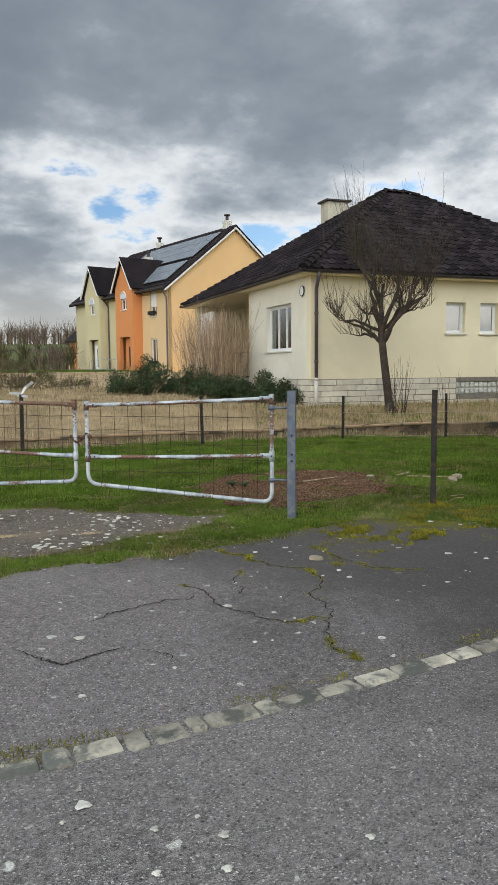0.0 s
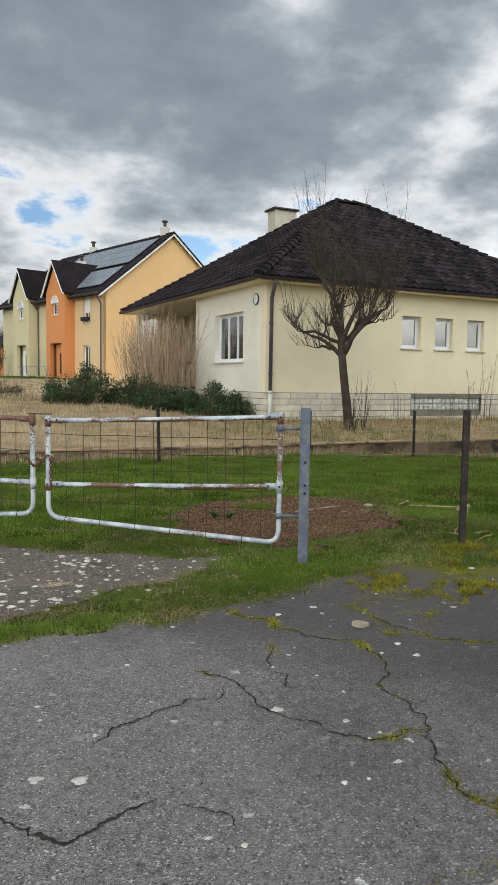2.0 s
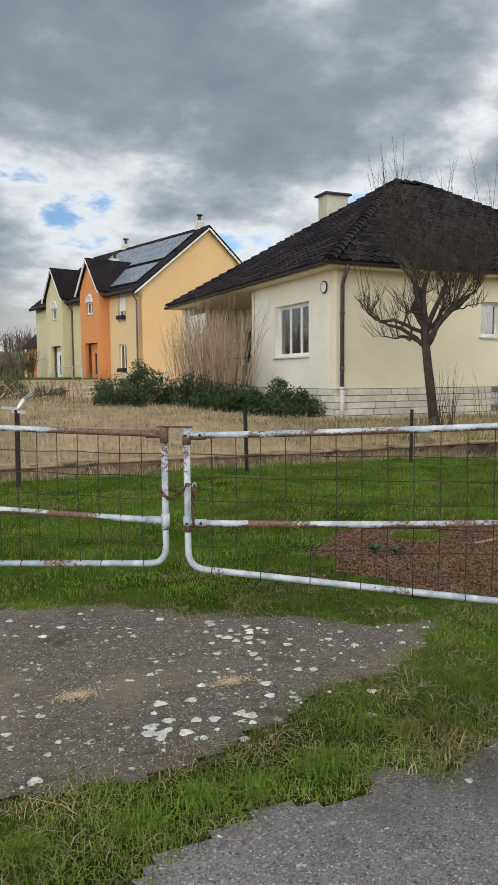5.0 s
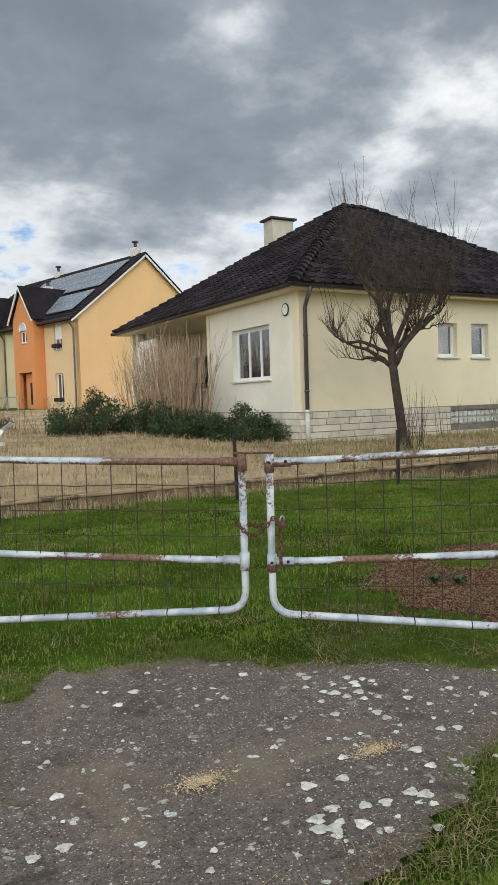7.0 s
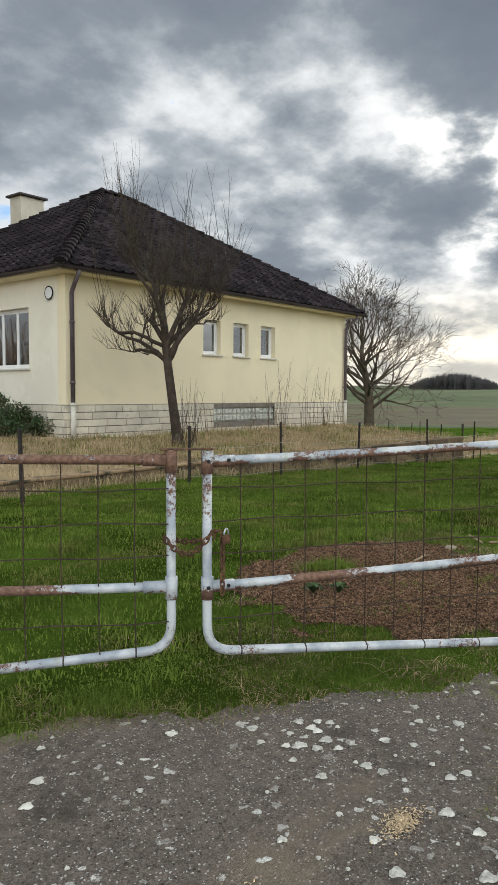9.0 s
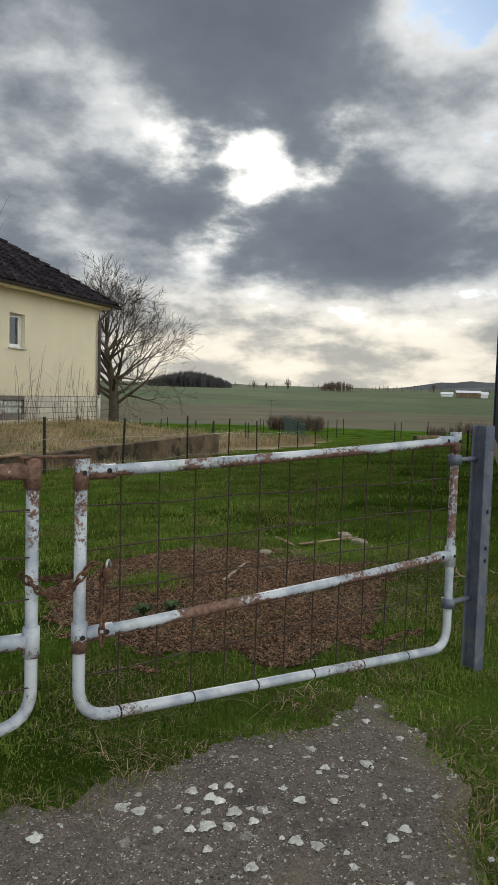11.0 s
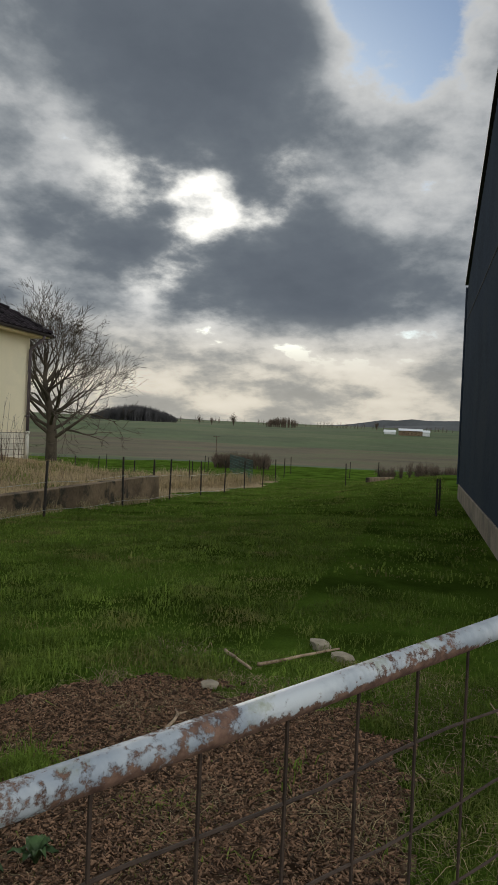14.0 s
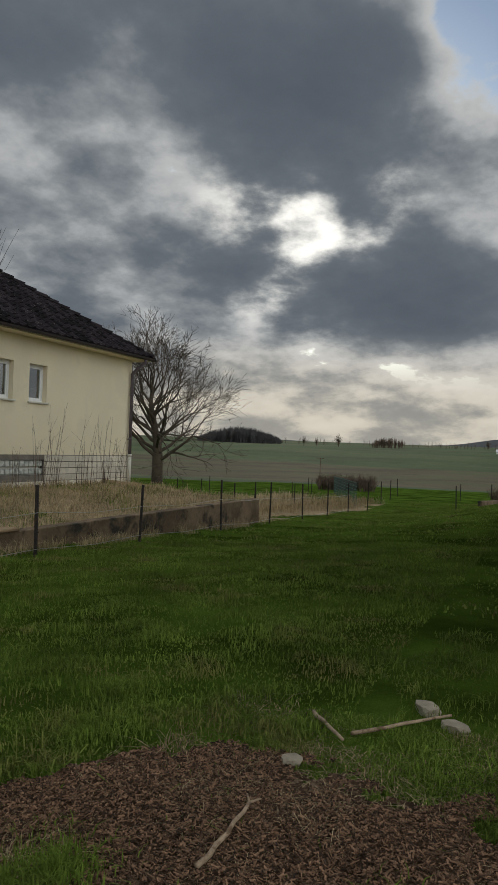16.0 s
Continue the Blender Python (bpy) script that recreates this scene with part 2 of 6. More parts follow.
def peeled_paint(name):
    """White gate paint, chalky and bluish, flaked to brown rust that spreads from the undersides."""
    m = bpy.data.materials.new(name)
    m.use_nodes = True
    n = Nodes(m.node_tree)
    geo = n.add("ShaderNodeNewGeometry")
    pos = geo.outputs["Position"]
    under = n.add("ShaderNodeSeparateXYZ", i0=geo.outputs["Normal"]).outputs[2]
    paint = n.mix(n.remap(n.noise(pos, 9, 5, 0.6), 0.35, 0.65), (0.29, 0.33, 0.385), (0.53, 0.56, 0.59))
    paint = n.mix(n.remap(n.noise(pos, 14, 6, 0.7), 0.55, 0.72, 0, 0.8), paint, (0.27, 0.29, 0.19))
    rust = n.mix(n.remap(n.noise(pos, 45, 5, 0.7), 0.3, 0.7), (0.085, 0.043, 0.030), (0.235, 0.135, 0.095))
    edge = n.math("ADD", n.math("MULTIPLY", n.noise(pos, 1.7, 4, 0.55), 0.72), n.math("MULTIPLY", n.noise(pos, 52, 10, 0.75), 0.46))
    high = n.add("ShaderNodeSeparateXYZ", i0=pos).outputs[2]
    edge = n.math("ADD", edge, n.remap(high, 0.3, 1.1, -0.06, 0.0))
    along = n.add("ShaderNodeSeparateXYZ", i0=n.add("ShaderNodeTexCoord").outputs["Object"]).outputs[0]
    band = n.math("MULTIPLY", n.remap(along, 0.28, 0.44), n.remap(along, 0.86, 0.70))
    band = n.math("ADD", band, n.math("MULTIPLY", n.remap(along, 1.45, 1.6), 0.55))
    edge = n.math("ADD", edge, n.math("MULTIPLY", n.remap(band, 0.0, 1.0, -0.05, 0.075), n.remap(high, 0.4, 0.56)))
    lower = n.math("MULTIPLY", n.remap(under, 0.25, -0.6, 0.0, 0.16), n.remap(high, 0.38, 0.56))
    edge = n.math("ADD", edge, n.math("MULTIPLY", lower, n.remap(n.noise(pos, 3.0, 4, 0.6), 0.36, 0.58)))
    k = n.remap(edge, 0.580, 0.625)
    b = n.add("ShaderNodeBsdfPrincipled", Base_Color=n.mix(k, paint, rust), Roughness=n.remap(k, 0, 1, 0.42, 0.85))
    h = n.math("SUBTRACT", n.math("MULTIPLY", n.noise(pos, 160, 4), 0.25), n.math("MULTIPLY", k, 0.8))
    n.set(b, "Normal", n.add("ShaderNodeBump", Strength=0.6, Distance=0.003, Height=h).outputs[0])
    n.add("ShaderNodeOutputMaterial", Surface=b.outputs[0])
    return m


def glass_material(name):
    m = bpy.data.materials.new(name)
    m.use_nodes = True
    n = Nodes(m.node_tree)
    pos = n.add("ShaderNodeNewGeometry").outputs["Position"]
    clear = n.add("ShaderNodeBsdfTransparent", Color=(0.55, 0.60, 0.62, 1))
    gloss = n.add("ShaderNodeBsdfGlossy", Color=(0.9, 0.92, 0.95, 1), Roughness=0.03)
    n.set(gloss, "Normal", n.add("ShaderNodeBump", Strength=0.04, Distance=0.02, Height=n.noise(pos, 1.6, 2)).outputs[0])
    fres = n.add("ShaderNodeFresnel", IOR=1.9)
    sh = n.add("ShaderNodeMixShader", i0=n.math("ADD", n.math("MULTIPLY", fres.outputs[0], 0.9), 0.16, clamp=True), i1=clear.outputs[0], i2=gloss.outputs[0])
    n.add("ShaderNodeOutputMaterial", Surface=sh.outputs[0])
    return m


M = {
    "grass_soil": material("meadow", (0.098, 0.168, 0.024), 0.95, 0.55, 0.7, 75, 1.0, 70, second=(0.10, 0.085, 0.04), second_scale=1.7, amount=(0.66, 0.8), depth=0.06, spec=0.0),
    "straw_soil": material("dead_grass_ground", (0.43, 0.325, 0.20), 0.95, 0.3, 0.9, 16, 0.9, 22, spec=0.05, second=(0.17, 0.155, 0.07), second_scale=0.5, amount=(0.56, 0.74), depth=0.05),
    "plough": material("ploughed_earth", (0.100, 0.082, 0.040), 0.95, 0.25, 0.06, 0.8, 0.3, 1.0, second=(0.09, 0.11, 0.035), second_scale=0.03, amount=(0.5, 0.65), depth=0.2),
    "far_green": material("far_meadow", (0.055, 0.092, 0.024), 0.95, 0.3, 0.02, 0.4, 0.2, 0.6, second=(0.10, 0.12, 0.045), second_scale=0.012, amount=(0.45, 0.62), depth=0.2),
    "scrub": material("scrub_hillside", (0.10, 0.095, 0.045), 0.95, 0.4, 0.05, 0.9, 0.6, 0.8, second=(0.11, 0.15, 0.04), second_scale=0.03, amount=(0.45, 0.6), depth=0.5),
    "asphalt": asphalt_material("worn_asphalt", (0.182, 0.168, 0.167), [(2.3, 0.06), (6.0, 0.085)], True, 0.0, 1.25),
    "road": asphalt_material("lane_asphalt", (0.195, 0.182, 0.180), [(2.0, 0.05), (7.0, 0.08)], True, 0.0, 1.25),
    "slab": asphalt_material("old_concrete_slab", (0.125, 0.105, 0.090), [(6.5, 0.13), (13.0, 0.20)], False, 0.25, 1.1, True),
    "kerbstone": material("kerbstone", (0.46, 0.43, 0.36), 0.9, 0.3, 9, 50, 0.7, 45, second=(0.16, 0.165, 0.15), second_scale=7, amount=(0.48, 0.6), pieces=0.3, depth=0.012),
    "paint": peeled_paint("peeled_gate_paint"),
    "rusty": material("rusty_iron", (0.10, 0.05, 0.032), 0.85, 0.4, 20, 90, 0.5, 120, second=(0.19, 0.10, 0.055), second_scale=30, depth=0.003),
    "post_grey": material("blue_grey_steel", (0.13, 0.15, 0.20), 0.55, 0.2, 8, 60, 0.2, 90, second=(0.18, 0.19, 0.20), second_scale=12, depth=0.002, metal=0.2),
    "post_dark": material("dark_fence_iron", (0.035, 0.03, 0.028), 0.8, 0.3, 12, 70, 0.3, 90, second=(0.09, 0.05, 0.03), second_scale=14, amount=(0.52, 0.66), depth=0.003),
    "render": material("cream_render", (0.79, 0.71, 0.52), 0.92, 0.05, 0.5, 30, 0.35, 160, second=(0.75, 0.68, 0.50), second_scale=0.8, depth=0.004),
    "plinth": material("pale_plinth_stone", (0.66, 0.61, 0.51), 0.92, 0.12, 2.5, 26, 0.7, 38, second=(0.5, 0.47, 0.40), second_scale=4, amount=(0.55, 0.7), pieces=0.1, depth=0.012),
    "joint": material("grey_mortar", (0.21, 0.19, 0.165), 0.95, 0.2, 6, 40, 0.4, 80),
    "tile": material("dark_roof_tile", (0.022, 0.017, 0.020), 0.8, 0.35, 1.2, 30, 0.5, 60, second=(0.13, 0.125, 0.115), second_scale=11, amount=(0.60, 0.72), pieces=0.5, depth=0.006, spec=0.12),
    "gutter": material("dark_brown_gutter", (0.045, 0.036, 0.036), 0.5, 0.2, 5, 40, 0.1, 60),
    "pipe": material("mauve_grey_downpipe", (0.12, 0.10, 0.115), 0.5, 0.2, 5, 40, 0.1, 60),
    "white": material("white_pvc", (0.78, 0.79, 0.80), 0.4, 0.05, 3, 40, 0.05, 60),
    "sill": material("pale_stone_sill", (0.62, 0.60, 0.54), 0.85, 0.12, 5, 40, 0.3, 60),
    "glass": glass_material("window_glass"),
    "inside": material("dim_interior", (0.16, 0.15, 0.14), 0.9, 0.2, 2, 10, 0.1, 20),
    "curtain": material("net_curtain", (0.55, 0.54, 0.52), 0.9, 0.1, 4, 30, 0.2, 30),
    "bark": material("dark_bark", (0.062, 0.046, 0.036), 0.95, 0.4, 7, 50, 0.9, 40, second=(0.10, 0.105, 0.06), second_scale=6, amount=(0.55, 0.68), depth=0.012),
    "far_bark": material("grey_brown_bark", (0.085, 0.066, 0.048), 0.95, 0.3, 1, 10, 0.4, 10, depth=0.02),
    "cladding": material("slate_blue_cladding", (0.045, 0.065, 0.10), 0.5, 0.15, 0.8, 20, 0.1, 30, second=(0.055, 0.075, 0.105), second_scale=0.4, depth=0.003),
    "barn_base": material("barn_concrete_base", (0.30, 0.25, 0.19), 0.95, 0.25, 2, 30, 0.6, 40, second=(0.19, 0.17, 0.13), second_scale=1.4, depth=0.01),
    "wall_old": material("old_retaining_concrete", (0.235, 0.165, 0.105), 0.95, 0.4, 1.3, 22, 0.9, 18, second=(0.05, 0.045, 0.034), second_scale=2.2, amount=(0.48, 0.66), depth=0.03),
    "coping": material("pale_coping_plank", (0.36, 0.25, 0.15), 0.9, 0.3, 2, 30, 0.5, 40, second=(0.07, 0.06, 0.04), second_scale=3, depth=0.01),
    "mulch": material("bark_mulch", (0.085, 0.052, 0.032), 0.95, 0.4, 3, 30, 1.0, 36, second=(0.24, 0.165, 0.11), second_scale=22, amount=(0.5, 0.62), depth=0.03, spec=0.05),
    "chip": material("bark_chip", (0.185, 0.108, 0.066), 0.8, 0.35, 30, 90, 0.3, 80, spec=0.2, pieces=0.75, depth=0.003),
    "blade": material("grass_blade", (0.162, 0.232, 0.040), 0.8, 0.35, 0.9, 6, 0.0, 10, spec=0.06, second=(0.235, 0.225, 0.075), second_scale=1.3, amount=(0.50, 0.70), pieces=0.34, through_light=0.32),
    "dry_blade": material("dry_grass_blade", (0.44, 0.35, 0.21), 0.85, 0.25, 1.1, 8, 0.0, 10, second=(0.31, 0.25, 0.12), second_scale=0.6, amount=(0.52, 0.68), pieces=0.4, through_light=0.25),
    "leaf": material("evergreen_leaf", (0.032, 0.062, 0.02), 0.55, 0.4, 3, 12, 0.0, 10, second=(0.075, 0.070, 0.030), second_scale=2.2, pieces=0.5),
    "ochre": material("ochre_render", (0.75, 0.485, 0.245), 0.92, 0.05, 0.3, 12, 0.3, 60, second=(0.73, 0.49, 0.26), second_scale=0.4),
    "orange": material("orange_render", (0.64, 0.26, 0.10), 0.92, 0.05, 0.3, 12, 0.3, 60),
    "pale": material("pale_green_render", (0.60, 0.53, 0.34), 0.92, 0.05, 0.3, 12, 0.3, 60),
    "sand": material("sand_render", (0.68, 0.50, 0.29), 0.92, 0.05, 0.3, 12, 0.3, 60),
    "panel": material("solar_panel", (0.22, 0.25, 0.29), 0.25, 0.1, 1, 6, 0.0, 10, spec=0.6),
    "dark": material("black_recess", (0.02, 0.02, 0.022), 0.8, 0.1, 3, 20, 0.0, 20),
    "wood": material("bleached_stick", (0.42, 0.31, 0.21), 0.9, 0.3, 9, 60, 0.4, 80, second=(0.2, 0.13, 0.08), second_scale=16, depth=0.003),
    "stone": material("field_stone", (0.40, 0.345, 0.26), 0.95, 0.25, 8, 50, 0.6, 50, depth=0.01),
    "galv": material("bright_metal", (0.55, 0.56, 0.58), 0.35, 0.15, 15, 60, 0.1, 80, metal=0.7),
}
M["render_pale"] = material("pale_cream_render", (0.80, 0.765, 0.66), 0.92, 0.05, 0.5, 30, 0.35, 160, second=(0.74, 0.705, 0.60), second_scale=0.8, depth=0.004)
M["stack"] = material("weathered_cream_stack", (0.52, 0.48, 0.40), 0.92, 0.12, 2, 30, 0.35, 120, depth=0.004)
M["cane"] = material("straw_brown_cane", (0.40, 0.285, 0.19), 0.9, 0.3, 3, 30, 0.0, 10, pieces=0.4)
M["olive"] = material("olive_scrub_leaf", (0.085, 0.085, 0.03), 0.8, 0.4, 2, 10, 0.0, 10, second=(0.13, 0.10, 0.055), second_scale=1.1, pieces=0.5)
M["wire"] = material("brown_wire", (0.060, 0.040, 0.030), 0.8, 0.3, 20, 90, 0.0, 10)
M["litter"] = material("faded_grass_litter", (0.34, 0.265, 0.15), 0.9, 0.3, 1.1, 8, 0.0, 10, second=(0.16, 0.13, 0.06), second_scale=3.0, pieces=0.5, through_light=0.2)
M["twig"] = material("grey_twig", (0.13, 0.095, 0.07), 0.95, 0.3, 3, 20, 0.0, 10, pieces=0.4)

# ---------------------------------------------------------------- mesh helpers


class Geo:
    """Collects vertices and faces for one mesh."""

    def __init__(self):
        self.v, self.f = [], []

    def quad(self, *pts):
        k = len(self.v)
        self.v += [tuple(p) for p in pts]
        self.f.append(tuple(range(k, k + len(pts))))

    def box(self, x0, y0, z0, x1, y1, z1, m=None, bevel=0.0):
        """A box, with chamfered edges where bevel is given."""
        k = len(self.v)
        if bevel <= 0:
            pts = [(x, y, z) for x in (x0, x1) for y in (y0, y1) for z in (z0, z1)]
            fs = [(0, 1, 3, 2), (4, 6, 7, 5), (0, 4, 5, 1), (2, 3, 7, 6), (0, 2, 6, 4), (1, 5, 7, 3)]
        else:
            bm = bmesh.new()
            bmesh.ops.create_cube(bm, size=1)
            for v in bm.verts:
                v.co = Vector((x0 if v.co.x < 0 else x1, y0 if v.co.y < 0 else y1, z0 if v.co.z < 0 else z1))
            bmesh.ops.bevel(bm, geom=bm.edges[:], offset=bevel, segments=1, affect="EDGES")
            bm.verts.index_update()
            pts = [tuple(v.co) for v in bm.verts]
            fs = [tuple(v.index for v in f.verts) for f in bm.faces]
            bm.free()
        self.v += [tuple(m @ Vector(p)) for p in pts] if m else pts
        self.f += [tuple(i + k for i in f) for f in fs]

    def tube(self, pts, radii, sides=6, caps=True):
        """A tapered tube along points."""
        pts = [Vector(p) for p in pts]
        if not isinstance(radii, (list, tuple)):
            radii = [radii] * len(pts)
        k0, ref = len(self.v), None
        for i, p in enumerate(pts):
            d = (pts[min(i + 1, len(pts) - 1)] - pts[max(i - 1, 0)])
            d = d.normalized() if d.length > 1e-9 else Vector((0, 0, 1))
            if ref is None:
                ref = d.orthogonal().normalized()
            ref = (ref - d * ref.dot(d))
            ref = ref.normalized() if ref.length > 1e-6 else d.orthogonal().normalized()
            side = d.cross(ref)
            for j in range(sides):
                a = 2 * math.pi * j / sides
                self.v.append(tuple(p + (ref * math.cos(a) + side * math.sin(a)) * radii[i]))
        for i in range(len(pts) - 1):
            for j in range(sides):
                a, b = k0 + i * sides + j, k0 + i * sides + (j + 1) % sides
                self.f.append((a, b, b + sides, a + sides))
        if caps:
            self.f.append(tuple(range(k0 + sides - 1, k0 - 1, -1)))
            e = k0 + (len(pts) - 1) * sides
            self.f.append(tuple(range(e, e + sides)))

    def mesh(self, name, mat, smooth=False):
        me = bpy.data.meshes.new(name)
        me.from_pydata(self.v, [], self.f)
        for mm in (mat if isinstance(mat, (list, tuple)) else [mat]):
            me.materials.append(mm)
        if smooth:
            me.polygons.foreach_set("use_smooth", [True] * len(me.polygons))
        me.update()
        return me


def part(name, geo, mat, parent=None, label="", smooth=False):
    ob = new(name, geo.mesh(name, mat, smooth) if isinstance(geo, Geo) else geo)
    if parent:
        ob.parent = parent
    if label:
        tagged(ob, label)
    return ob


def thing(name, at, label, category, group="", kind=""):
    """An empty at a thing's base; parts below are given in its own space."""
    ob = new(name)
    ob.empty_display_size = 0.2
    ob.matrix_basis = at if isinstance(at, Matrix) else pose(*at)
    return tagged(ob, label, category, group, kind)


def smooth01(v, a, b):
    t = min(1.0, max(0.0, (v - a) / (b - a)))
    return t * t * (3 - 2 * t)


def fbm(x, y, s=1.0):
    return noise.fractal(Vector((x * s, y * s, 0.37)), 1.0, 2.0, 4)


# ---------------------------------------------------------------- ground

WALL_Y, WALL_END = 14.1, 22.6        # retaining wall in front of the bungalow's garden


def field_z(x, y):
    """Height of the meadow, the drive and the land beyond."""
    z = 0.085 * smooth01(x, 4.2, 7.2) * smooth01(y, 3.6, 6.2)
    z -= 0.040 * max(0, min(x, 37) - 10) * smooth01(y, 5.5, 13) + 0.1 * smooth01(y, 8, 13) * smooth01(x, 4, 9)
    r = math.hypot(x - 4, y - 5)
    az = math.degrees(math.atan2(y - 5, x - 4))
    east = smooth01(az, 62, 40)
    if r > 30:
        low = -1.1 - 1.4 * smooth01(r, 30, 110)
        low += 6.6 * smooth01(r, 140, 420) + 10 * smooth01(r, 420, 1100) + 17 * smooth01(r, 1100, 2600)
        north = 0.5 + 1.0 * smooth01(r, 30, 60) - 1.0 * smooth01(r, 75, 120) + 15 * smooth01(r, 150, 420) + 16 * smooth01(r, 420, 1500)
        far = low * east + north * (1 - east)
        z += (far - z) * smooth01(r, 26, 48)
    return z


def ground_z(x, y):
    z = field_z(x, y)
    k = smooth01(y, WALL_Y - 0.06, WALL_Y + 0.06) * smooth01(x, WALL_END + 0.06, WALL_END - 0.06)
    if k > 0:
        g = 0.10 + 0.045 * (min(y, 24) - WALL_Y) + 0.16 * smooth01(x, 12, 8) * smooth01(y, 15, 20)
        k *= smooth01(y, 46, 32)
        z += (g - z) * k
    if y > 16 and 22 < x < 30 and y < 45:
        z += 0.75 * smooth01(x, 27.5, 23.5) * smooth01(y, 15.2, 18) * smooth01(x, WALL_END - 0.1, WALL_END + 0.1)
    if r_near(x, y):
        z += (0.030 * noise.noise(Vector((x * 1.1, y * 1.1, 0.4))) + 0.026 * noise.noise(Vector((x * 2.7, y * 2.7, 2.4)))) * smooth01(y, 7.6, 9.2)
    return z


def r_near(x, y):
    return 7.6 < y < 40 and -10 < x < 40


def steps(lo, hi, near_lo, near_hi, fine):
    out = list(np.arange(near_lo, near_hi + 1e-6, fine))
    s, v = fine, near_hi
    while v < hi:
        s *= 1.16
        v += s
        out.append(v)
    s, v = fine, near_lo
    while v > lo:
        s *= 1.16
        v -= s
        out.insert(0, v)
    return out


def build_ground():
    xs = sorted(set([round(v, 3) for v in steps(-2500, 3500, -4, 30, 0.16)] + [WALL_END - 0.06, WALL_END + 0.06]))
    ys = sorted(set([round(v, 3) for v in steps(-1500, 3500, -4, 22, 0.16)] + [WALL_Y - 0.06, WALL_Y, WALL_Y + 0.06]))
    nx = len(xs)
    me = bpy.data.meshes.new("ground")
    verts = [(x, y, ground_z(x, y)) for y in ys for x in xs]
    faces, idx = [], []
    for j in range(len(ys) - 1):
        for i in range(nx - 1):
            a = j * nx + i
            faces.append((a, a + 1, a + nx + 1, a + nx))
            x, y = (xs[i] + xs[i + 1]) / 2, (ys[j] + ys[j + 1]) / 2
            k = 0
            az = math.degrees(math.atan2(y - 5, x - 4))
            r = math.hypot(x - 4, y - 5)
            wob = 8 * noise.noise(Vector((x * 0.02, y * 0.02, 0)))
            if WALL_Y < y < 58 and x < WALL_END + 3 or (14.6 + 0.4 * math.sin(x) < y < 21 and x < 42):
                k = 1
            elif 86 < x + wob * 0.4 < 180 and az < 50:
                k = 2
            elif r > 60 and az > 56:
                k = 4
            elif r > 75:
                k = 3
            idx.append(k)
    me.from_pydata(verts, [], faces)
    for key in ("grass_soil", "straw_soil", "plough", "far_green", "scrub"):
        me.materials.append(M[key])
    me.polygons.foreach_set("material_index", idx)
    me.polygons.foreach_set("use_smooth", [True] * len(faces))
    me.update()
    return tagged(new("ground", me), "green meadow falling away to ploughed fields and low hills", "ground", kind="structure")


def inside(poly, x, y):
    c, j = False, len(poly) - 1
    for i in range(len(poly)):
        (xi, yi), (xj, yj) = poly[i], poly[j]
        if (yi > y) != (yj > y) and x < (xj - xi) * (y - yi) / (yj - yi) + xi:
            c = not c
        j = i
    return c


def kerb_y(x):
    """The kerb's middle line."""
    u = x - 2.95
    return 2.40 + 0.10 * u + 0.018 * u * u if u > 0 else 2.40 + 0.10 * u


APRON = [(-6, 1.5), (2.95, 2.40), (4.1, 2.54), (5.4, 2.76), (7.0, 3.1), (9.5, 3.83), (9.5, 4.3), (7.6, 4.5), (6.8, 5.3), (6.1, 5.5), (5.42, 5.5), (4.66, 5.26), (4.17, 5.14), (3.3, 5.1), (1.5, 4.8), (-6, 4.3)]
ROAD = [(-14, -8), (16, -8), (16, 4.6), (8, 3.9), (5, 3.3), (0, 2.9), (-14, 1.9)]
SLAB = [(-0.5, 5.35), (1.6, 5.45), (3.2, 5.66), (3.85, 5.78), (4.4, 6.0), (4.93, 6.27), (5.12, 6.5), (4.8, 6.62), (4.33, 7.0), (3.95, 7.25), (3.6, 7.6), (3.0, 7.82), (2.5, 7.55), (1.6, 7.9), (-0.5, 8.3)]
MULCH = [(5.36, 7.75), (5.3, 7.3), (5.38, 6.88), (5.74, 6.56), (6.15, 6.42), (6.45, 6.5), (6.95, 6.66), (7.4, 6.97), (7.58, 7.4), (7.42, 7.85), (7.2, 8.15), (7.1, 8.6), (6.7, 8.62), (6.2, 8.55), (5.6, 8.42), (5.5, 8.22)]


def jitter(x, y, amp):
    amp *= smooth01(y - kerb_y(x), 0.25, 0.9)
    return x + amp * fbm(x + 9, y, 2.3), y + amp * fbm(x, y + 31, 2.3)


def sheet(name, poly, step, lift, amp, mat, label, category, relief=0.0):
    """A thin layer that follows the ground, with an uneven rim."""
    x0, x1 = min(p[0] for p in poly), max(p[0] for p in poly)
    y0, y1 = min(p[1] for p in poly), max(p[1] for p in poly)
    nx, ny = int((x1 - x0) / step) + 2, int((y1 - y0) / step) + 2
    at, g = {}, Geo()

    def vert(i, j):
        if (i, j) not in at:
            x, y = x0 + i * step, y0 + j * step
            at[i, j] = len(g.v)
            g.v.append((x, y, ground_z(x, y) + lift + relief * fbm(x, y, 5.0)))
        return at[i, j]
    for i in range(nx):
        for j in range(ny):
            if inside(poly, *jitter(x0 + (i + 0.5) * step, y0 + (j + 0.5) * step, amp)):
                g.f.append((vert(i, j), vert(i + 1, j), vert(i + 1, j + 1), vert(i, j + 1)))
    return tagged(part(name, g, mat, smooth=True), label, category, kind="structure")


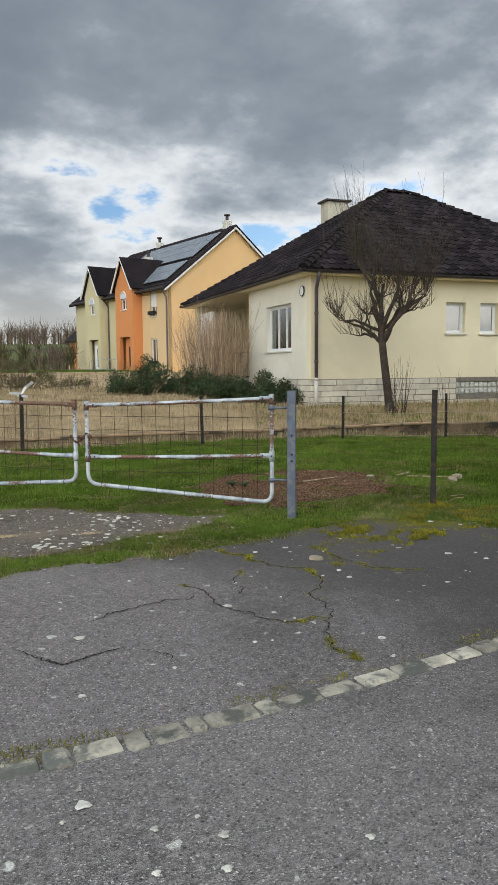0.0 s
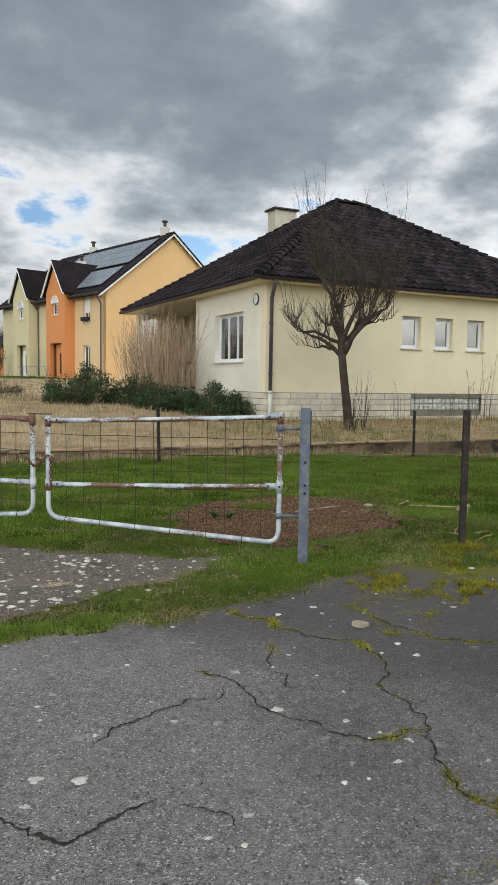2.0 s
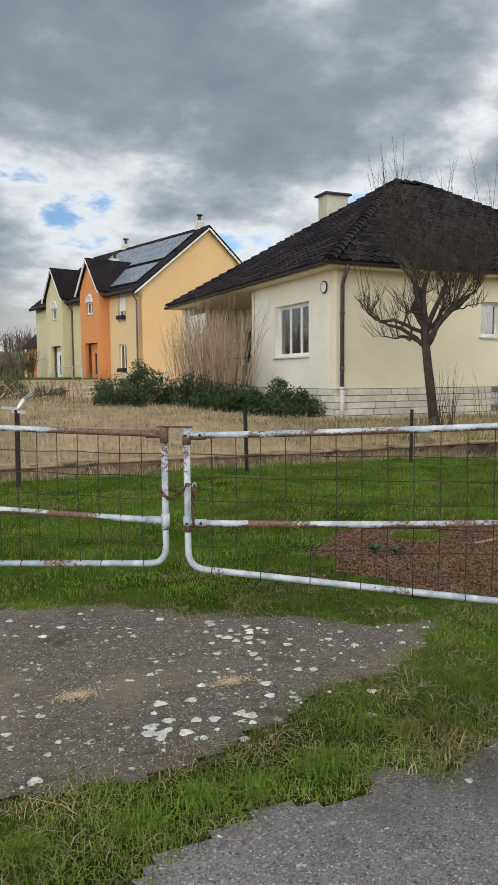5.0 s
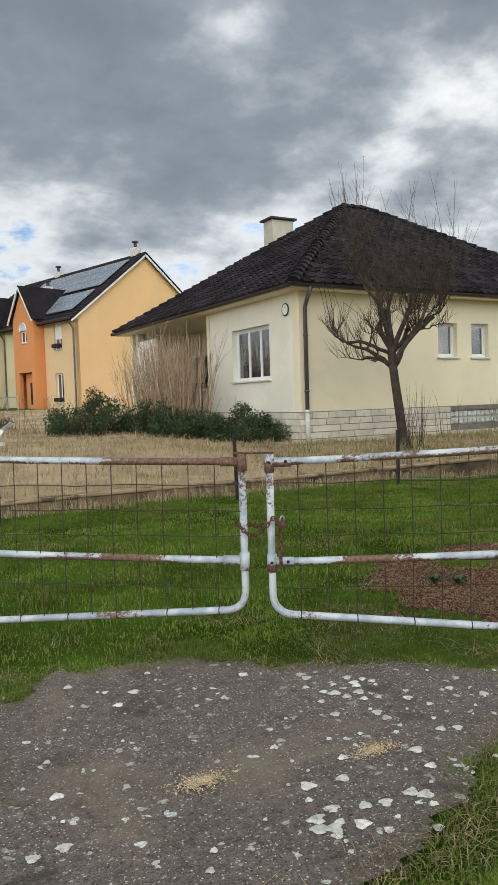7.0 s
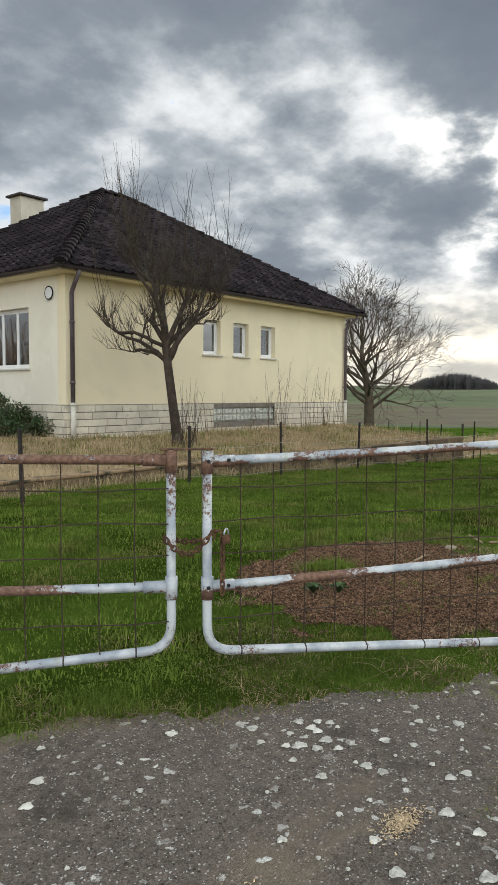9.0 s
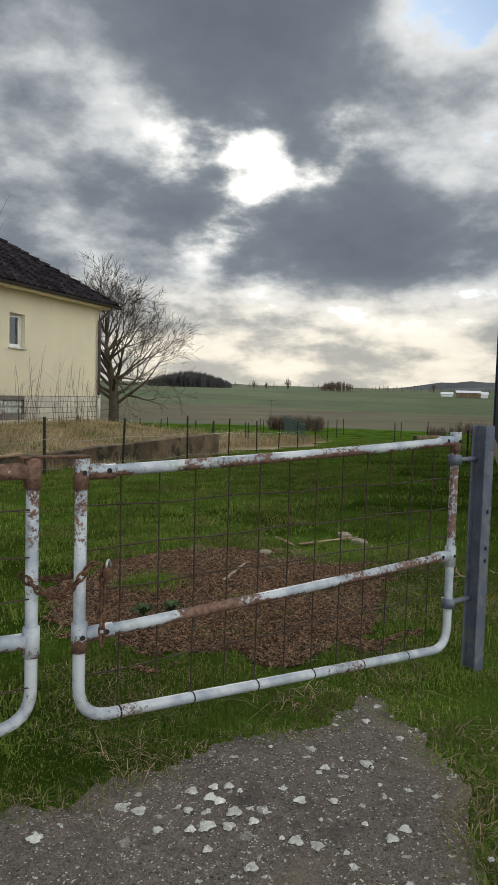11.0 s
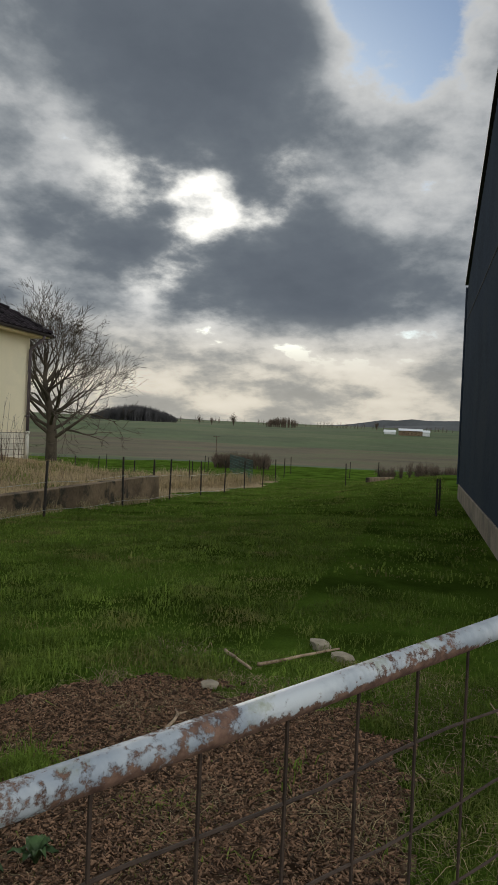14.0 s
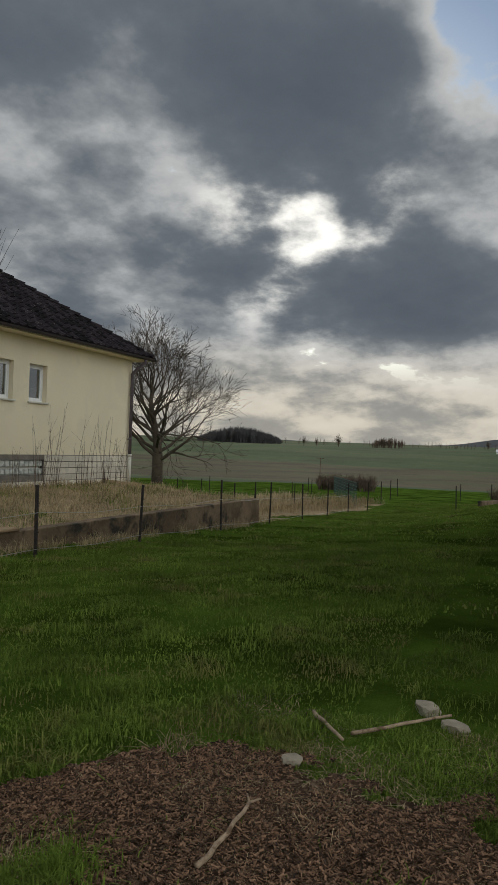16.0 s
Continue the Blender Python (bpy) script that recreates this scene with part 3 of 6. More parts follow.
build_ground()
sheet("road", ROAD, 0.25, 0.008, 0.0, M["road"], "grey worn asphalt lane", "road")
sheet("drive", APRON, 0.04, 0.012, 0.16, M["asphalt"], "cracked grey asphalt drive with lichen spots and moss", "drive")
sheet("pavement", SLAB, 0.03, 0.010, 0.14, M["slab"], "old stained concrete slab with white lichen before the gate", "slab")
sheet("mulch_bed", MULCH, 0.025, 0.011, 0.30, M["mulch"], "brown bark mulch bed behind the gate", "mulch", 0.006)

# ---------------------------------------------------------------- bungalow


def wall_panel(g, m, length, z0, z1, thick, holes):
    """A wall along its own x, outer face at y = 0, thickness towards +y, with openings through it."""
    us = sorted({0, length, *[h[0] for h in holes], *[h[1] for h in holes]})
    zs = sorted({z0, z1, *[h[2] for h in holes], *[h[3] for h in holes]})

    def solid(i, j):
        if not (0 <= i < len(us) - 1 and 0 <= j < len(zs) - 1):
            return False
        u, z = (us[i] + us[i + 1]) / 2, (zs[j] + zs[j + 1]) / 2
        return not any(h[0] < u < h[1] and h[2] < z < h[3] for h in holes)

    def q(*pts):
        g.quad(*[m @ Vector(p) for p in pts])
    for i in range(len(us) - 1):
        for j in range(len(zs) - 1):
            if not solid(i, j):
                continue
            a, b, c, d = us[i], us[i + 1], zs[j], zs[j + 1]
            q((a, 0, c), (b, 0, c), (b, 0, d), (a, 0, d))
            q((a, thick, c), (a, thick, d), (b, thick, d), (b, thick, c))
            if not solid(i - 1, j):
                q((a, 0, c), (a, 0, d), (a, thick, d), (a, thick, c))
            if not solid(i + 1, j):
                q((b, 0, c), (b, thick, c), (b, thick, d), (b, 0, d))
            if not solid(i, j - 1):
                q((a, 0, c), (a, thick, c), (b, thick, c), (b, 0, c))
            if not solid(i, j + 1):
                q((a, 0, d), (b, 0, d), (b, thick, d), (a, thick, d))


def window(parent, m, u0, u1, z0, z1, lights, deep=0.12, sill=True, name="window", mat="white"):
    """A framed window in an opening: frame, casements with panes, sill. m: the wall's own space."""
    w = part(name, Geo().mesh(name, M[mat]), None, parent)
    t = 0.055
    g = Geo()
    g.box(u0, deep, z0, u0 + t, deep + 0.07, z1, m), g.box(u1 - t, deep, z0, u1, deep + 0.07, z1, m)
    g.box(u0 + t, deep, z0, u1 - t, deep + 0.07, z0 + t, m), g.box(u0 + t, deep, z1 - t, u1 - t, deep + 0.07, z1, m)
    w.data = g.mesh(name, M[mat])
    n = lights
    span = (u1 - u0 - 2 * t) / n
    for k in range(n):
        a, b = u0 + t + k * span, u0 + t + (k + 1) * span
        c, d = z0 + t, z1 - t
        s = 0.045
        g = Geo()
        g.box(a, deep + 0.012, c, a + s, deep + 0.055, d, m), g.box(b - s, deep + 0.012, c, b, deep + 0.055, d, m)
        g.box(a + s, deep + 0.012, c, b - s, deep + 0.055, c + s, m), g.box(a + s, deep + 0.012, d - s, b - s, deep + 0.055, d, m)
        part("casement", g, M[mat], w)
        g = Geo()
        g.box(a + s, deep + 0.03, c + s, b - s, deep + 0.036, d - s, m)
        p = part("pane", g, M["glass"], w)
        p.visible_shadow = False
    if sill:
        g = Geo()
        g.box(u0 - 0.05, -0.06, z0 - 0.05, u1 + 0.05, deep + 0.02, z0 - 0.003, m, 0.008)
        part("sill", g, M["sill"], w)
    return w


HX0, HX1, HY0, HY1 = 12.03, 24.0, 19.06, 30.9
PL, EAVE = 1.13, 4.12
OV = 0.46
ROOF = dict(x0=HX0 - OV, x1=HX1 + OV, y0=HY0 - OV, y1=HY1 + OV, z=4.24, rx0=17.95, rx1=19.1, ry=25.0, rz=8.2)


def roof_slopes():
    r = ROOF
    a, b, c, d = Vector((r["x0"], r["y0"], r["z"])), Vector((r["x1"], r["y0"], r["z"])), Vector((r["x1"], r["y1"], r["z"])), Vector((r["x0"], r["y1"], r["z"]))
    e, f = Vector((r["rx0"], r["ry"], r["rz"])), Vector((r["rx1"], r["ry"], r["rz"]))
    return dict(south=(a, b, f, e), west=(d, a, e, e), north=(c, d, e, f), east=(b, c, f, f))


def tile_mesh(w, l):
    """One interlocking tile: a shallow roll on one side, lifted at its lower edge. Lies along +y (up the slope)."""
    g = Geo()
    prof = [(-0.5, 0.012), (-0.28, 0.0), (0.1, 0.0), (0.22, 0.03), (0.36, 0.045), (0.5, 0.02)]
    for y, z in ((0, 0.032), (l * 1.04, 0.004)):
        for u, h in prof:
            g.v.append((u * w, y, z + h))
    k = len(prof)
    for i in range(k - 1):
        g.f.append((i, i + 1, k + i + 1, k + i))
    for u, h in prof:
        g.v.append((u * w, 0.0, -0.005))
    for i in range(k - 1):
        g.f.append((2 * k + i, 2 * k + i + 1, i + 1, i))
    return g


def slope_frame(a, b, top):
    u = (b - a).normalized()
    n = u.cross(top - a).normalized()
    if n.z < 0:
        n = -n
    return u, n.cross(u), n


def tiles_on(a, b, c, d, w=0.30, l=0.345):
    """Poses of the tiles on the slope with eave a-b and top d-c."""
    u, s, n = slope_frame(a, b, d)
    length, rise = (b - a).length, (d - a).dot(s)
    dl, dr = (d - a).dot(u), (b - c).dot(u)
    out = []
    for row in range(int(rise / l)):
        y = row * l
        lo, hi = dl * y / rise, length - dr * y / rise
        k0, k1 = math.ceil((lo + 0.05) / w), math.floor((hi - 0.05) / w)
        for k in range(k0, k1):
            at = a + u * ((k + 0.5) * w) + s * (y - 0.03) + n * (0.012 + 0.004 * math.sin(k * 12.9 + row * 7.1))
            m = Matrix((u, s, n)).transposed().to_4x4()
            m.translation = at
            out.append((m, row))
    return out


def build_bungalow():
    house = thing("bungalow", (HX0, HY0, 0), "cream rendered bungalow with dark tiled hip roof and pale plinth", "house")
    inv = house.matrix_basis.inverted()

    def P(name, geo, mat, label="", smooth=False, under=None):
        if isinstance(geo, Geo):
            geo.v = [tuple(inv @ Vector(v)) for v in geo.v]
        return part(name, geo, mat, under or house, label, smooth)
    south = pose(HX0, HY0, 0)
    west = Matrix.Translation((HX0, 24.0, 0)) @ pose(0, 0, 0, 0, 0, -90)
    holes_s = [(4.61, 5.33, 2.50, 3.46), (5.89, 6.58, 2.50, 3.46), (7.17, 7.87, 2.50, 3.46)]
    holes_w = [(1.45, 3.50, 2.00, 3.46)]
    g = Geo()
    wall_panel(g, south, HX1 - HX0, PL, EAVE, 0.3, holes_s)
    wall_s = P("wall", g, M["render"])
    g = Geo()
    wall_panel(g, west, 24.0 - HY0 - 0.3, PL, EAVE, 0.3, holes_w)
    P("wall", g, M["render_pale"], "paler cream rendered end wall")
    g = Geo()
    wall_panel(g, Matrix.Translation((HX1, HY0 + 0.3, 0)) @ pose(0, 0, 0, 0, 0, 90), HY1 - HY0 - 0.6, PL, EAVE, 0.3, [])
    P("wall", g, M["render"])
    g = Geo()
    wall_panel(g, Matrix.Translation((HX1, HY1, 0)) @ pose(0, 0, 0, 0, 0, 180), HX1 - HX0, PL, EAVE, 0.3, [])
    P("wall", g, M["render"])
    # recessed porch on the west side
    g = Geo()
    wall_panel(g, Matrix.Translation((14.2, HY1, 0)) @ pose(0, 0, 0, 0, 0, -90), HY1 - 24.0, PL, EAVE, 0.25, [(3.2, 4.2, PL, 3.25), (0.9, 2.4, 1.9, 3.3)])
    g.box(HX0, 23.97, PL, 14.2, 24.2, EAVE)
    P("porch_wall", g, M["render"])
    g = Geo()
    g.box(HX0, 24.0, PL - 0.14, 14.3, HY1, PL, None, 0.01)
    P("porch_floor", g, M["sill"])
    g = Geo()
    g.box(HX0 + 0.05, HY1 - 0.75, PL, HX0 + 0.33, HY1 - 0.47, EAVE, None, 0.015)
    P("porch_column", g, M["sill"])
    g = Geo()
    g.box(HX0 - 0.02, HY1 - 2.6, PL, HX0 + 0.06, HY1 - 0.9, EAVE - 0.35)
    P("porch_screen", g, M["white"], "white weathered porch screen")
    porch = Matrix.Translation((14.2, HY1, 0)) @ pose(0, 0, 0, 0, 0, -90)
    wd = window(house, inv @ porch, 0.9, 2.4, 1.9, 3.3, 2, 0.08)
    g = Geo()
    g.box(3.2, 0.06, PL + 0.01, 4.2, 0.12, 3.25, porch, 0.01)
    P("door", g, M["white"])
    for k in range(14):
        g = Geo()
        y = 24.3 + k * 0.46
        g.tube([(HX0 + 0.04, y, PL), (HX0 + 0.04, y, PL + 0.92)], 0.011, 5)
        P("baluster", g, M["gutter"])
    g = Geo()
    g.tube([(HX0 + 0.04, 24.1, PL + 0.92), (HX0 + 0.04, HY1 - 0.8, PL + 0.92)], 0.022, 6)
    P("handrail", g, M["gutter"])
    # ceiling over the rooms, dark rooms behind the panes
    g = Geo()
    g.box(HX0 + 0.3, HY0 + 0.3, PL - 0.1, HX1 - 0.3, HY1 - 0.3, PL)
    g.box(HX0 + 0.31, HY0 + 1.6, PL, HX1 - 0.3, HY0 + 1.7, EAVE)
    P("partition", g, M["inside"])
    for h in holes_s:
        window(house, inv @ south, *h, 1, 0.14)
    window(house, inv @ west, *holes_w[0], 3, 0.14)
    for k, (a, b) in enumerate(((1.52, 1.80), (3.10, 3.44), (2.42, 2.62))):
        g = Geo()
        for j in range(12):
            u, v = a + (b - a) * j / 12, a + (b - a) * (j + 1) / 12
            p = [Vector((x, 0.36 + 0.03 * math.sin(x * 60), z)) for x, z in ((u, 2.0), (v, 2.0), (v, 3.42), (u, 3.42))]
            g.quad(*[west @ q for q in p])
        P("curtain", g, M["curtain"])
    # plinth core with openings for the glass-block light
    core = Geo()
    wall_panel(core, pose(HX0 + 0.02, HY0 + 0.015, 0), HX1 - HX0 - 0.04, -0.3, PL, 0.28, [(5.03, 7.88, 0.60, 1.0)])
    wall_panel(core, Matrix.Translation((HX0 + 0.015, HY1, 0)) @ pose(0, 0, 0, 0, 0, -90), HY1 - HY0 - 0.02, -0.3, PL, 0.28, [])
    wall_panel(core, Matrix.Translation((HX1 - 0.015, HY0, 0)) @ pose(0, 0, 0, 0, 0, 90), HY1 - HY0, -0.3, PL, 0.28, [])
    plinth = P("plinth", core, M["joint"], "pale split-stone plinth with recessed joints")
    # roof body and soffit
    r = ROOF
    g = Geo()
    for a, b, c, d in roof_slopes().values():
        g.quad(a, b, c, d) if (c - d).length > 0.01 else g.quad(a, b, c)
    g.quad((r["x0"], r["y0"], r["z"] - 0.02), (r["x0"], r["y1"], r["z"] - 0.02), (r["x1"], r["y1"], r["z"] - 0.02), (r["x1"], r["y0"], r["z"] - 0.02))
    roof = P("roof", g, M["tile"], "dark brown-black interlocking tiles, lichen-flecked")
    g = Geo()
    g.box(r["x0"] + 0.03, r["y0"] + 0.03, EAVE, r["x1"] - 0.03, r["y1"] - 0.03, EAVE + 0.06)
    P("soffit", g, M["render"], "cream painted boxed eaves")
    for a, b in (((r["x0"], r["y0"]), (r["x1"], r["y0"])), ((r["x0"], r["y1"]), (r["x0"], r["y0"])), ((r["x1"], r["y0"]), (r["x1"], r["y1"])), ((r["x1"], r["y1"]), (r["x0"], r["y1"]))):
        a, b = Vector((*a, 0)), Vector((*b, 0))
        u = (b - a).normalized()
        out = Vector((u.y, -u.x, 0))
        g = Geo()
        prof = [(0.0, 0.06)] + [(0.065 + 0.065 * math.cos(t), 0.02 + 0.075 * math.sin(t)) for t in [math.pi + i * math.pi / 6 for i in range(7)]] + [(0.118, 0.02), (0.012, 0.02)]
        for end in (a - u * 0.12, b + u * 0.12):
            for o, h in prof:
                g.v.append(tuple(end + out * (o - 0.03) + Vector((0, 0, EAVE + 0.07 + h))))
        k = len(prof)
        for i in range(k):
            g.f.append((i, (i + 1) % k, k + (i + 1) % k, k + i))
        P("gutter", g, M["gutter"], smooth=False)
    for x, y, dx in ((HX0 + 0.12, HY0 - 0.09, -0.1), (HX1 - 0.1, HY0 - 0.09, 0.12)):
        g = Geo()
        g.tube([(x + dx, r["y0"] - 0.02, EAVE + 0.05), (x + dx, r["y0"] - 0.01, EAVE - 0.06), (x + dx * 0.4, HY0 - 0.24, EAVE - 0.26), (x, y, EAVE - 0.42), (x, y, 1.16)], 0.052, 10)
        for z in (3.0, 1.62):
            g.tube([(x, y, z), (x, y, z + 0.05)], 0.066, 10)
        g.box(x - 0.02, y, 1.62, x + 0.02, HY0 + 0.01, 1.66)
        pipe = P("downpipe", g, M["pipe"], smooth=True)
        g = Geo()
        g.tube([(x, y, 1.17), (x, y, 0.25)], 0.062, 10)
        g.tube([(x, y, 1.10), (x, y, 1.18)], 0.078, 10)
        P("pipe_shoe", g, M["sill"], "pale cast-iron pipe foot", True)
    # chimney
    g = Geo()
    g.box(17.62, 29.2, 5.0, 18.62, 29.9, 8.72, None, 0.01)
    ch = P("chimney", g, M["stack"], "cream rendered chimney stack")
    g = Geo()
    g.box(17.5, 29.08, 8.72, 18.74, 30.02, 8.80, None, 0.015)
    P("chimney_cap", g, M["gutter"], "dark concrete cap slab")
    # round wall fitting under the eaves
    g = Geo()
    g.tube([(HX0, 19.62, 3.72), (HX0 - 0.05, 19.62, 3.72)], 0.14, 20)
    rd = P("wall_disc", g, M["white"], "white round wall plate with a dark rim")
    g = Geo()
    ring = [(HX0 - 0.04, 19.62 + 0.145 * math.cos(t), 3.72 + 0.145 * math.sin(t)) for t in [i * math.pi / 12 for i in range(25)]]
    g.tube(ring, 0.018, 5)
    P("rim", g, M["dark"], under=rd)
    # glass-block light
    gl = Geo()
    gl.box(HX0 + 5.05, HY0 + 0.11, 0.6, HX0 + 7.86, HY0 + 0.13, 1.0)
    grille = P("basement_light", gl, M["sill"], "row of pale glass blocks in the plinth")
    gb = Geo()
    gb.box(-0.075, 0, -0.075, 0.075, 0.05, 0.075, None, 0.014)
    bm = gb.mesh("glass_block", M["block"])
    for i in range(16):
        for j in range(2):
            p = part("glass_block", bm, None, grille)
            p.location = inv @ Vector((HX0 + 5.05 + 0.088 + i * 0.176, HY0 + 0.045, 0.70 + j * 0.2))
    # hip caps
    hips = Geo()
    r3 = [Vector((r["x0"], r["y0"], r["z"])), Vector((r["rx0"], r["ry"], r["rz"]))], [Vector((r["x1"], r["y0"], r["z"])), Vector((r["rx1"], r["ry"], r["rz"]))], [Vector((r["rx0"], r["ry"], r["rz"])), Vector((r["rx1"], r["ry"], r["rz"]))], [Vector((r["x0"], r["y1"], r["z"])), Vector((r["rx0"], r["ry"], r["rz"]))]
    for a, b in r3:
        u = (b - a).normalized()
        side = u.cross(Vector((0, 0, 1))).normalized()
        upv = side.cross(u)
        k = int((b - a).length / 0.36)
        for i in range(k):
            p, q = a + (b - a) * (i / k), a + (b - a) * ((i + 1.12) / k)
            g = Geo()
            for pt, rr, lift in ((p, 0.135, 0.045), (q, 0.11, 0.01)):
                for t in [math.pi * j / 6 for j in range(7)]:
                    g.v.append(tuple(pt + side * (rr * 1.15 * math.cos(t)) + upv * (rr * 0.85 * math.sin(t) + lift - 0.02)))
            for j in range(6):
                g.f.append((j, j + 1, 8 + j, 7 + j))
            g.f.append(tuple(range(7)))
            P("hip_tile", g, M["tile"], under=roof)
    return house, inv, plinth, roof


def stone_courses(house, inv, plinth):
    """Stone blocks of the plinth, course by course, on the two faces that show."""
    meshes = {}

    def block(l, h, seed):
        key = (round(l, 2), round(h, 2), seed)
        if key not in meshes:
            g = Geo()
            rnd = random.Random(seed)
            g.box(0, 0, 0, l, 0.03, h)
            g.v = [(x, y + (rnd.uniform(-0.006, 0.006) if y < 0.01 else 0), z) for x, y, z in g.v]
            meshes[key] = g.mesh("stone_block", M["plinth"])
        return meshes[key]
    for base, length, hole in ((pose(HX0, HY0 - 0.018, 0), HX1 - HX0, (5.03, 7.88, 0.60, 1.0)), (Matrix.Translation((HX0 - 0.018, 24.0, 0)) @ pose(0, 0, 0, 0, 0, -90), 24.0 - HY0, None)):
        rnd = random.Random(4)
        h, gap = 0.152, 0.020
        for row in range(7):
            z = PL - (row + 1) * 0.17
            u = 0.0 if row % 2 else -0.3
            while u < length - 0.02:
                l = rnd.choice((0.5, 0.62, 0.74, 0.86))
                a, b = max(0.0, u), min(length, u + l)
                spans = [(a, b)]
                if hole and z + h > hole[2] and z < hole[3]:
                    spans = [(a, min(b, hole[0])), (max(a, hole[1]), b)]
                for a, b in spans:
                    if b - a > 0.06:
                        p = part("stone_block", block(b - a - gap, h, rnd.randrange(4)), None, plinth)
                        p.matrix_basis = inv @ base @ Matrix.Translation((a, 0, z))
                u += l


def lay_tiles(house, inv, roof):
    """Tiles of the south slope's lower courses singly, all others joined."""
    sl = roof_slopes()
    me = tile_mesh(0.30, 0.345).mesh("roof_tile", M["tile"])
    base = tile_mesh(0.30, 0.345)
    rest, count = Geo(), 0
    for key in ("south", "west", "east", "north"):
        for m, row in tiles_on(*sl[key]):
            if key == "south" and row < 8 and count < 300:
                p = part("roof_tile", me, None, roof)
                p.matrix_basis = inv @ m
                count += 1
            else:
                k = len(rest.v)
                mm = inv @ m
                rest.v += [tuple(mm @ Vector(v)) for v in base.v]
                rest.f += [tuple(i + k for i in f) for f in base.f]
    tagged(part("roof_tiles", rest, M["tile"], roof), kind="stuff")


M["block"] = material("glass_block_face", (0.60, 0.62, 0.57), 0.3, 0.3, 9, 30, 0.3, 25, second=(0.36, 0.38, 0.36), second_scale=8, spec=0.6)
HOUSE = build_bungalow()

# ---------------------------------------------------------------- retaining wall and garden fence


def build_retaining_wall():
    w = thing("retaining_wall", (2, WALL_Y, 0), "old stained concrete retaining wall with moss and pale coping", "garden wall")
    x = -9.0
    rnd = random.Random(7)
    while x < WALL_END:
        l = min(rnd.uniform(1.8, 2.4), WALL_END - x)
        zt = 0.15 + rnd.uniform(-0.012, 0.012)
        g = Geo()
        g.box(x - 2, -0.11 + rnd.uniform(-0.015, 0.015), -1.3, x - 2 + l - 0.008, 0.12, zt, None, 0.012)
        part("wall_section", g, M["wall_old"], w)
        g = Geo()
        if x < 12:
            g.box(x - 2, -0.135, zt, x - 2 + l - 0.01, 0.13, zt + 0.045, None, 0.01)
            part("coping", g, M["coping"], w, "pale weathered coping")
        x += l
    g = Geo()
    g.box(WALL_END - 2 - 0.2, 0.12, -1.3, WALL_END - 2, 5.0, 0.12, None, 0.012)
    part("return_wall", g, M["wall_old"], w)
    return w


build_retaining_wall()


def fence_post(x, y, top, group, wide=0.04, tilt=0.0):
    z = ground_z(x, y)
    p = thing("fence_post", (x, y, z, tilt, tilt * 0.6, 20), "thin dark iron fence post in the grass", "fence post", group)
    g = Geo()
    t = wide / 2
    g.box(-t, -t * 0.25, -0.3, t, t * 0.25, top - z, None, 0.003)
    g.box(-t * 0.25, t * 0.25, -0.3, t * 0.25, t, top - z, None, 0.003)
    part("stake", g, M["post_dark"], p)
    for h in (0.35, 0.75):
        g = Geo()
        g.tube([(-t, -t * 0.6, (top - z) * h), (t, -t * 0.6, (top - z) * h)], 0.008, 5)
        part("clip", g, M["post_dark"], p)
    return p


POSTS = [(3.6, 13.0, 1.05), (6.9, 13.05, 0.95), (9.93, 13.1, 0.89), (12.6, 13.3, 0.88), (15.45, 13.35, 0.79), (19.4, 13.62, 0.76), (22.4, 13.6, 0.62), (26.0, 13.9, 0.44), (29.0, 14.0, 0.36), (32.5, 14.2, 0.25), (36.5, 14.4, 0.16), (41.0, 14.8, 0.05), (46.0, 15.4, -0.05), (52.0, 16.2, -0.15)]
for i, (x, y, top) in enumerate(POSTS):
    fence_post(x, y, top, "meadow fence posts", 0.068, (0.8, -1.2, 0.5, -0.4, 1.5, -0.8)[i % 6])
strands = thing("wire_fence", (9.93, 13.1, 0), "sagging thin wires strung between the iron posts", "fence")
for h in (0.12, 0.62):
    for (xa, ya, ta), (xb, yb, tb) in zip(POSTS[2:9], POSTS[3:]):
        za, zb = ground_z(xa, ya) + (ta - ground_z(xa, ya)) * h, ground_z(xb, yb) + (tb - ground_z(xb, yb)) * h
        fl = Geo()
        o = Vector((9.93, 13.1, 0))
        fl.tube([Vector((xa, ya - 0.02, za)) - o, Vector(((xa + xb) / 2, (ya + yb) / 2, (za + zb) / 2 - 0.05)) - o, Vector((xb, yb - 0.02, zb)) - o], 0.004, 4)
        part("wire", fl, M["galv"], strands)

# ---------------------------------------------------------------- gate

GA, GB = Vector((3.92, 7.18, 0)), Vector((5.51, 6.14, 0))
LA, LB = Vector((3.815, 7.285, 0)), Vector((2.40, 8.55, 0))


def rounded(pts, radius, n=6):
    """A polyline with its inner corners rounded."""
    out = [Vector(pts[0])]
    for a, b, c in zip(pts, pts[1:], pts[2:]):
        a, b, c = Vector(a), Vector(b), Vector(c)
        p, q = b + (a - b).normalized() * radius, b + (c - b).normalized() * radius
        for i in range(n + 1):
            t = i / n
            out.append(p * (1 - t) ** 2 + b * 2 * t * (1 - t) + q * t * t)
    return out + [Vector(pts[-1])]


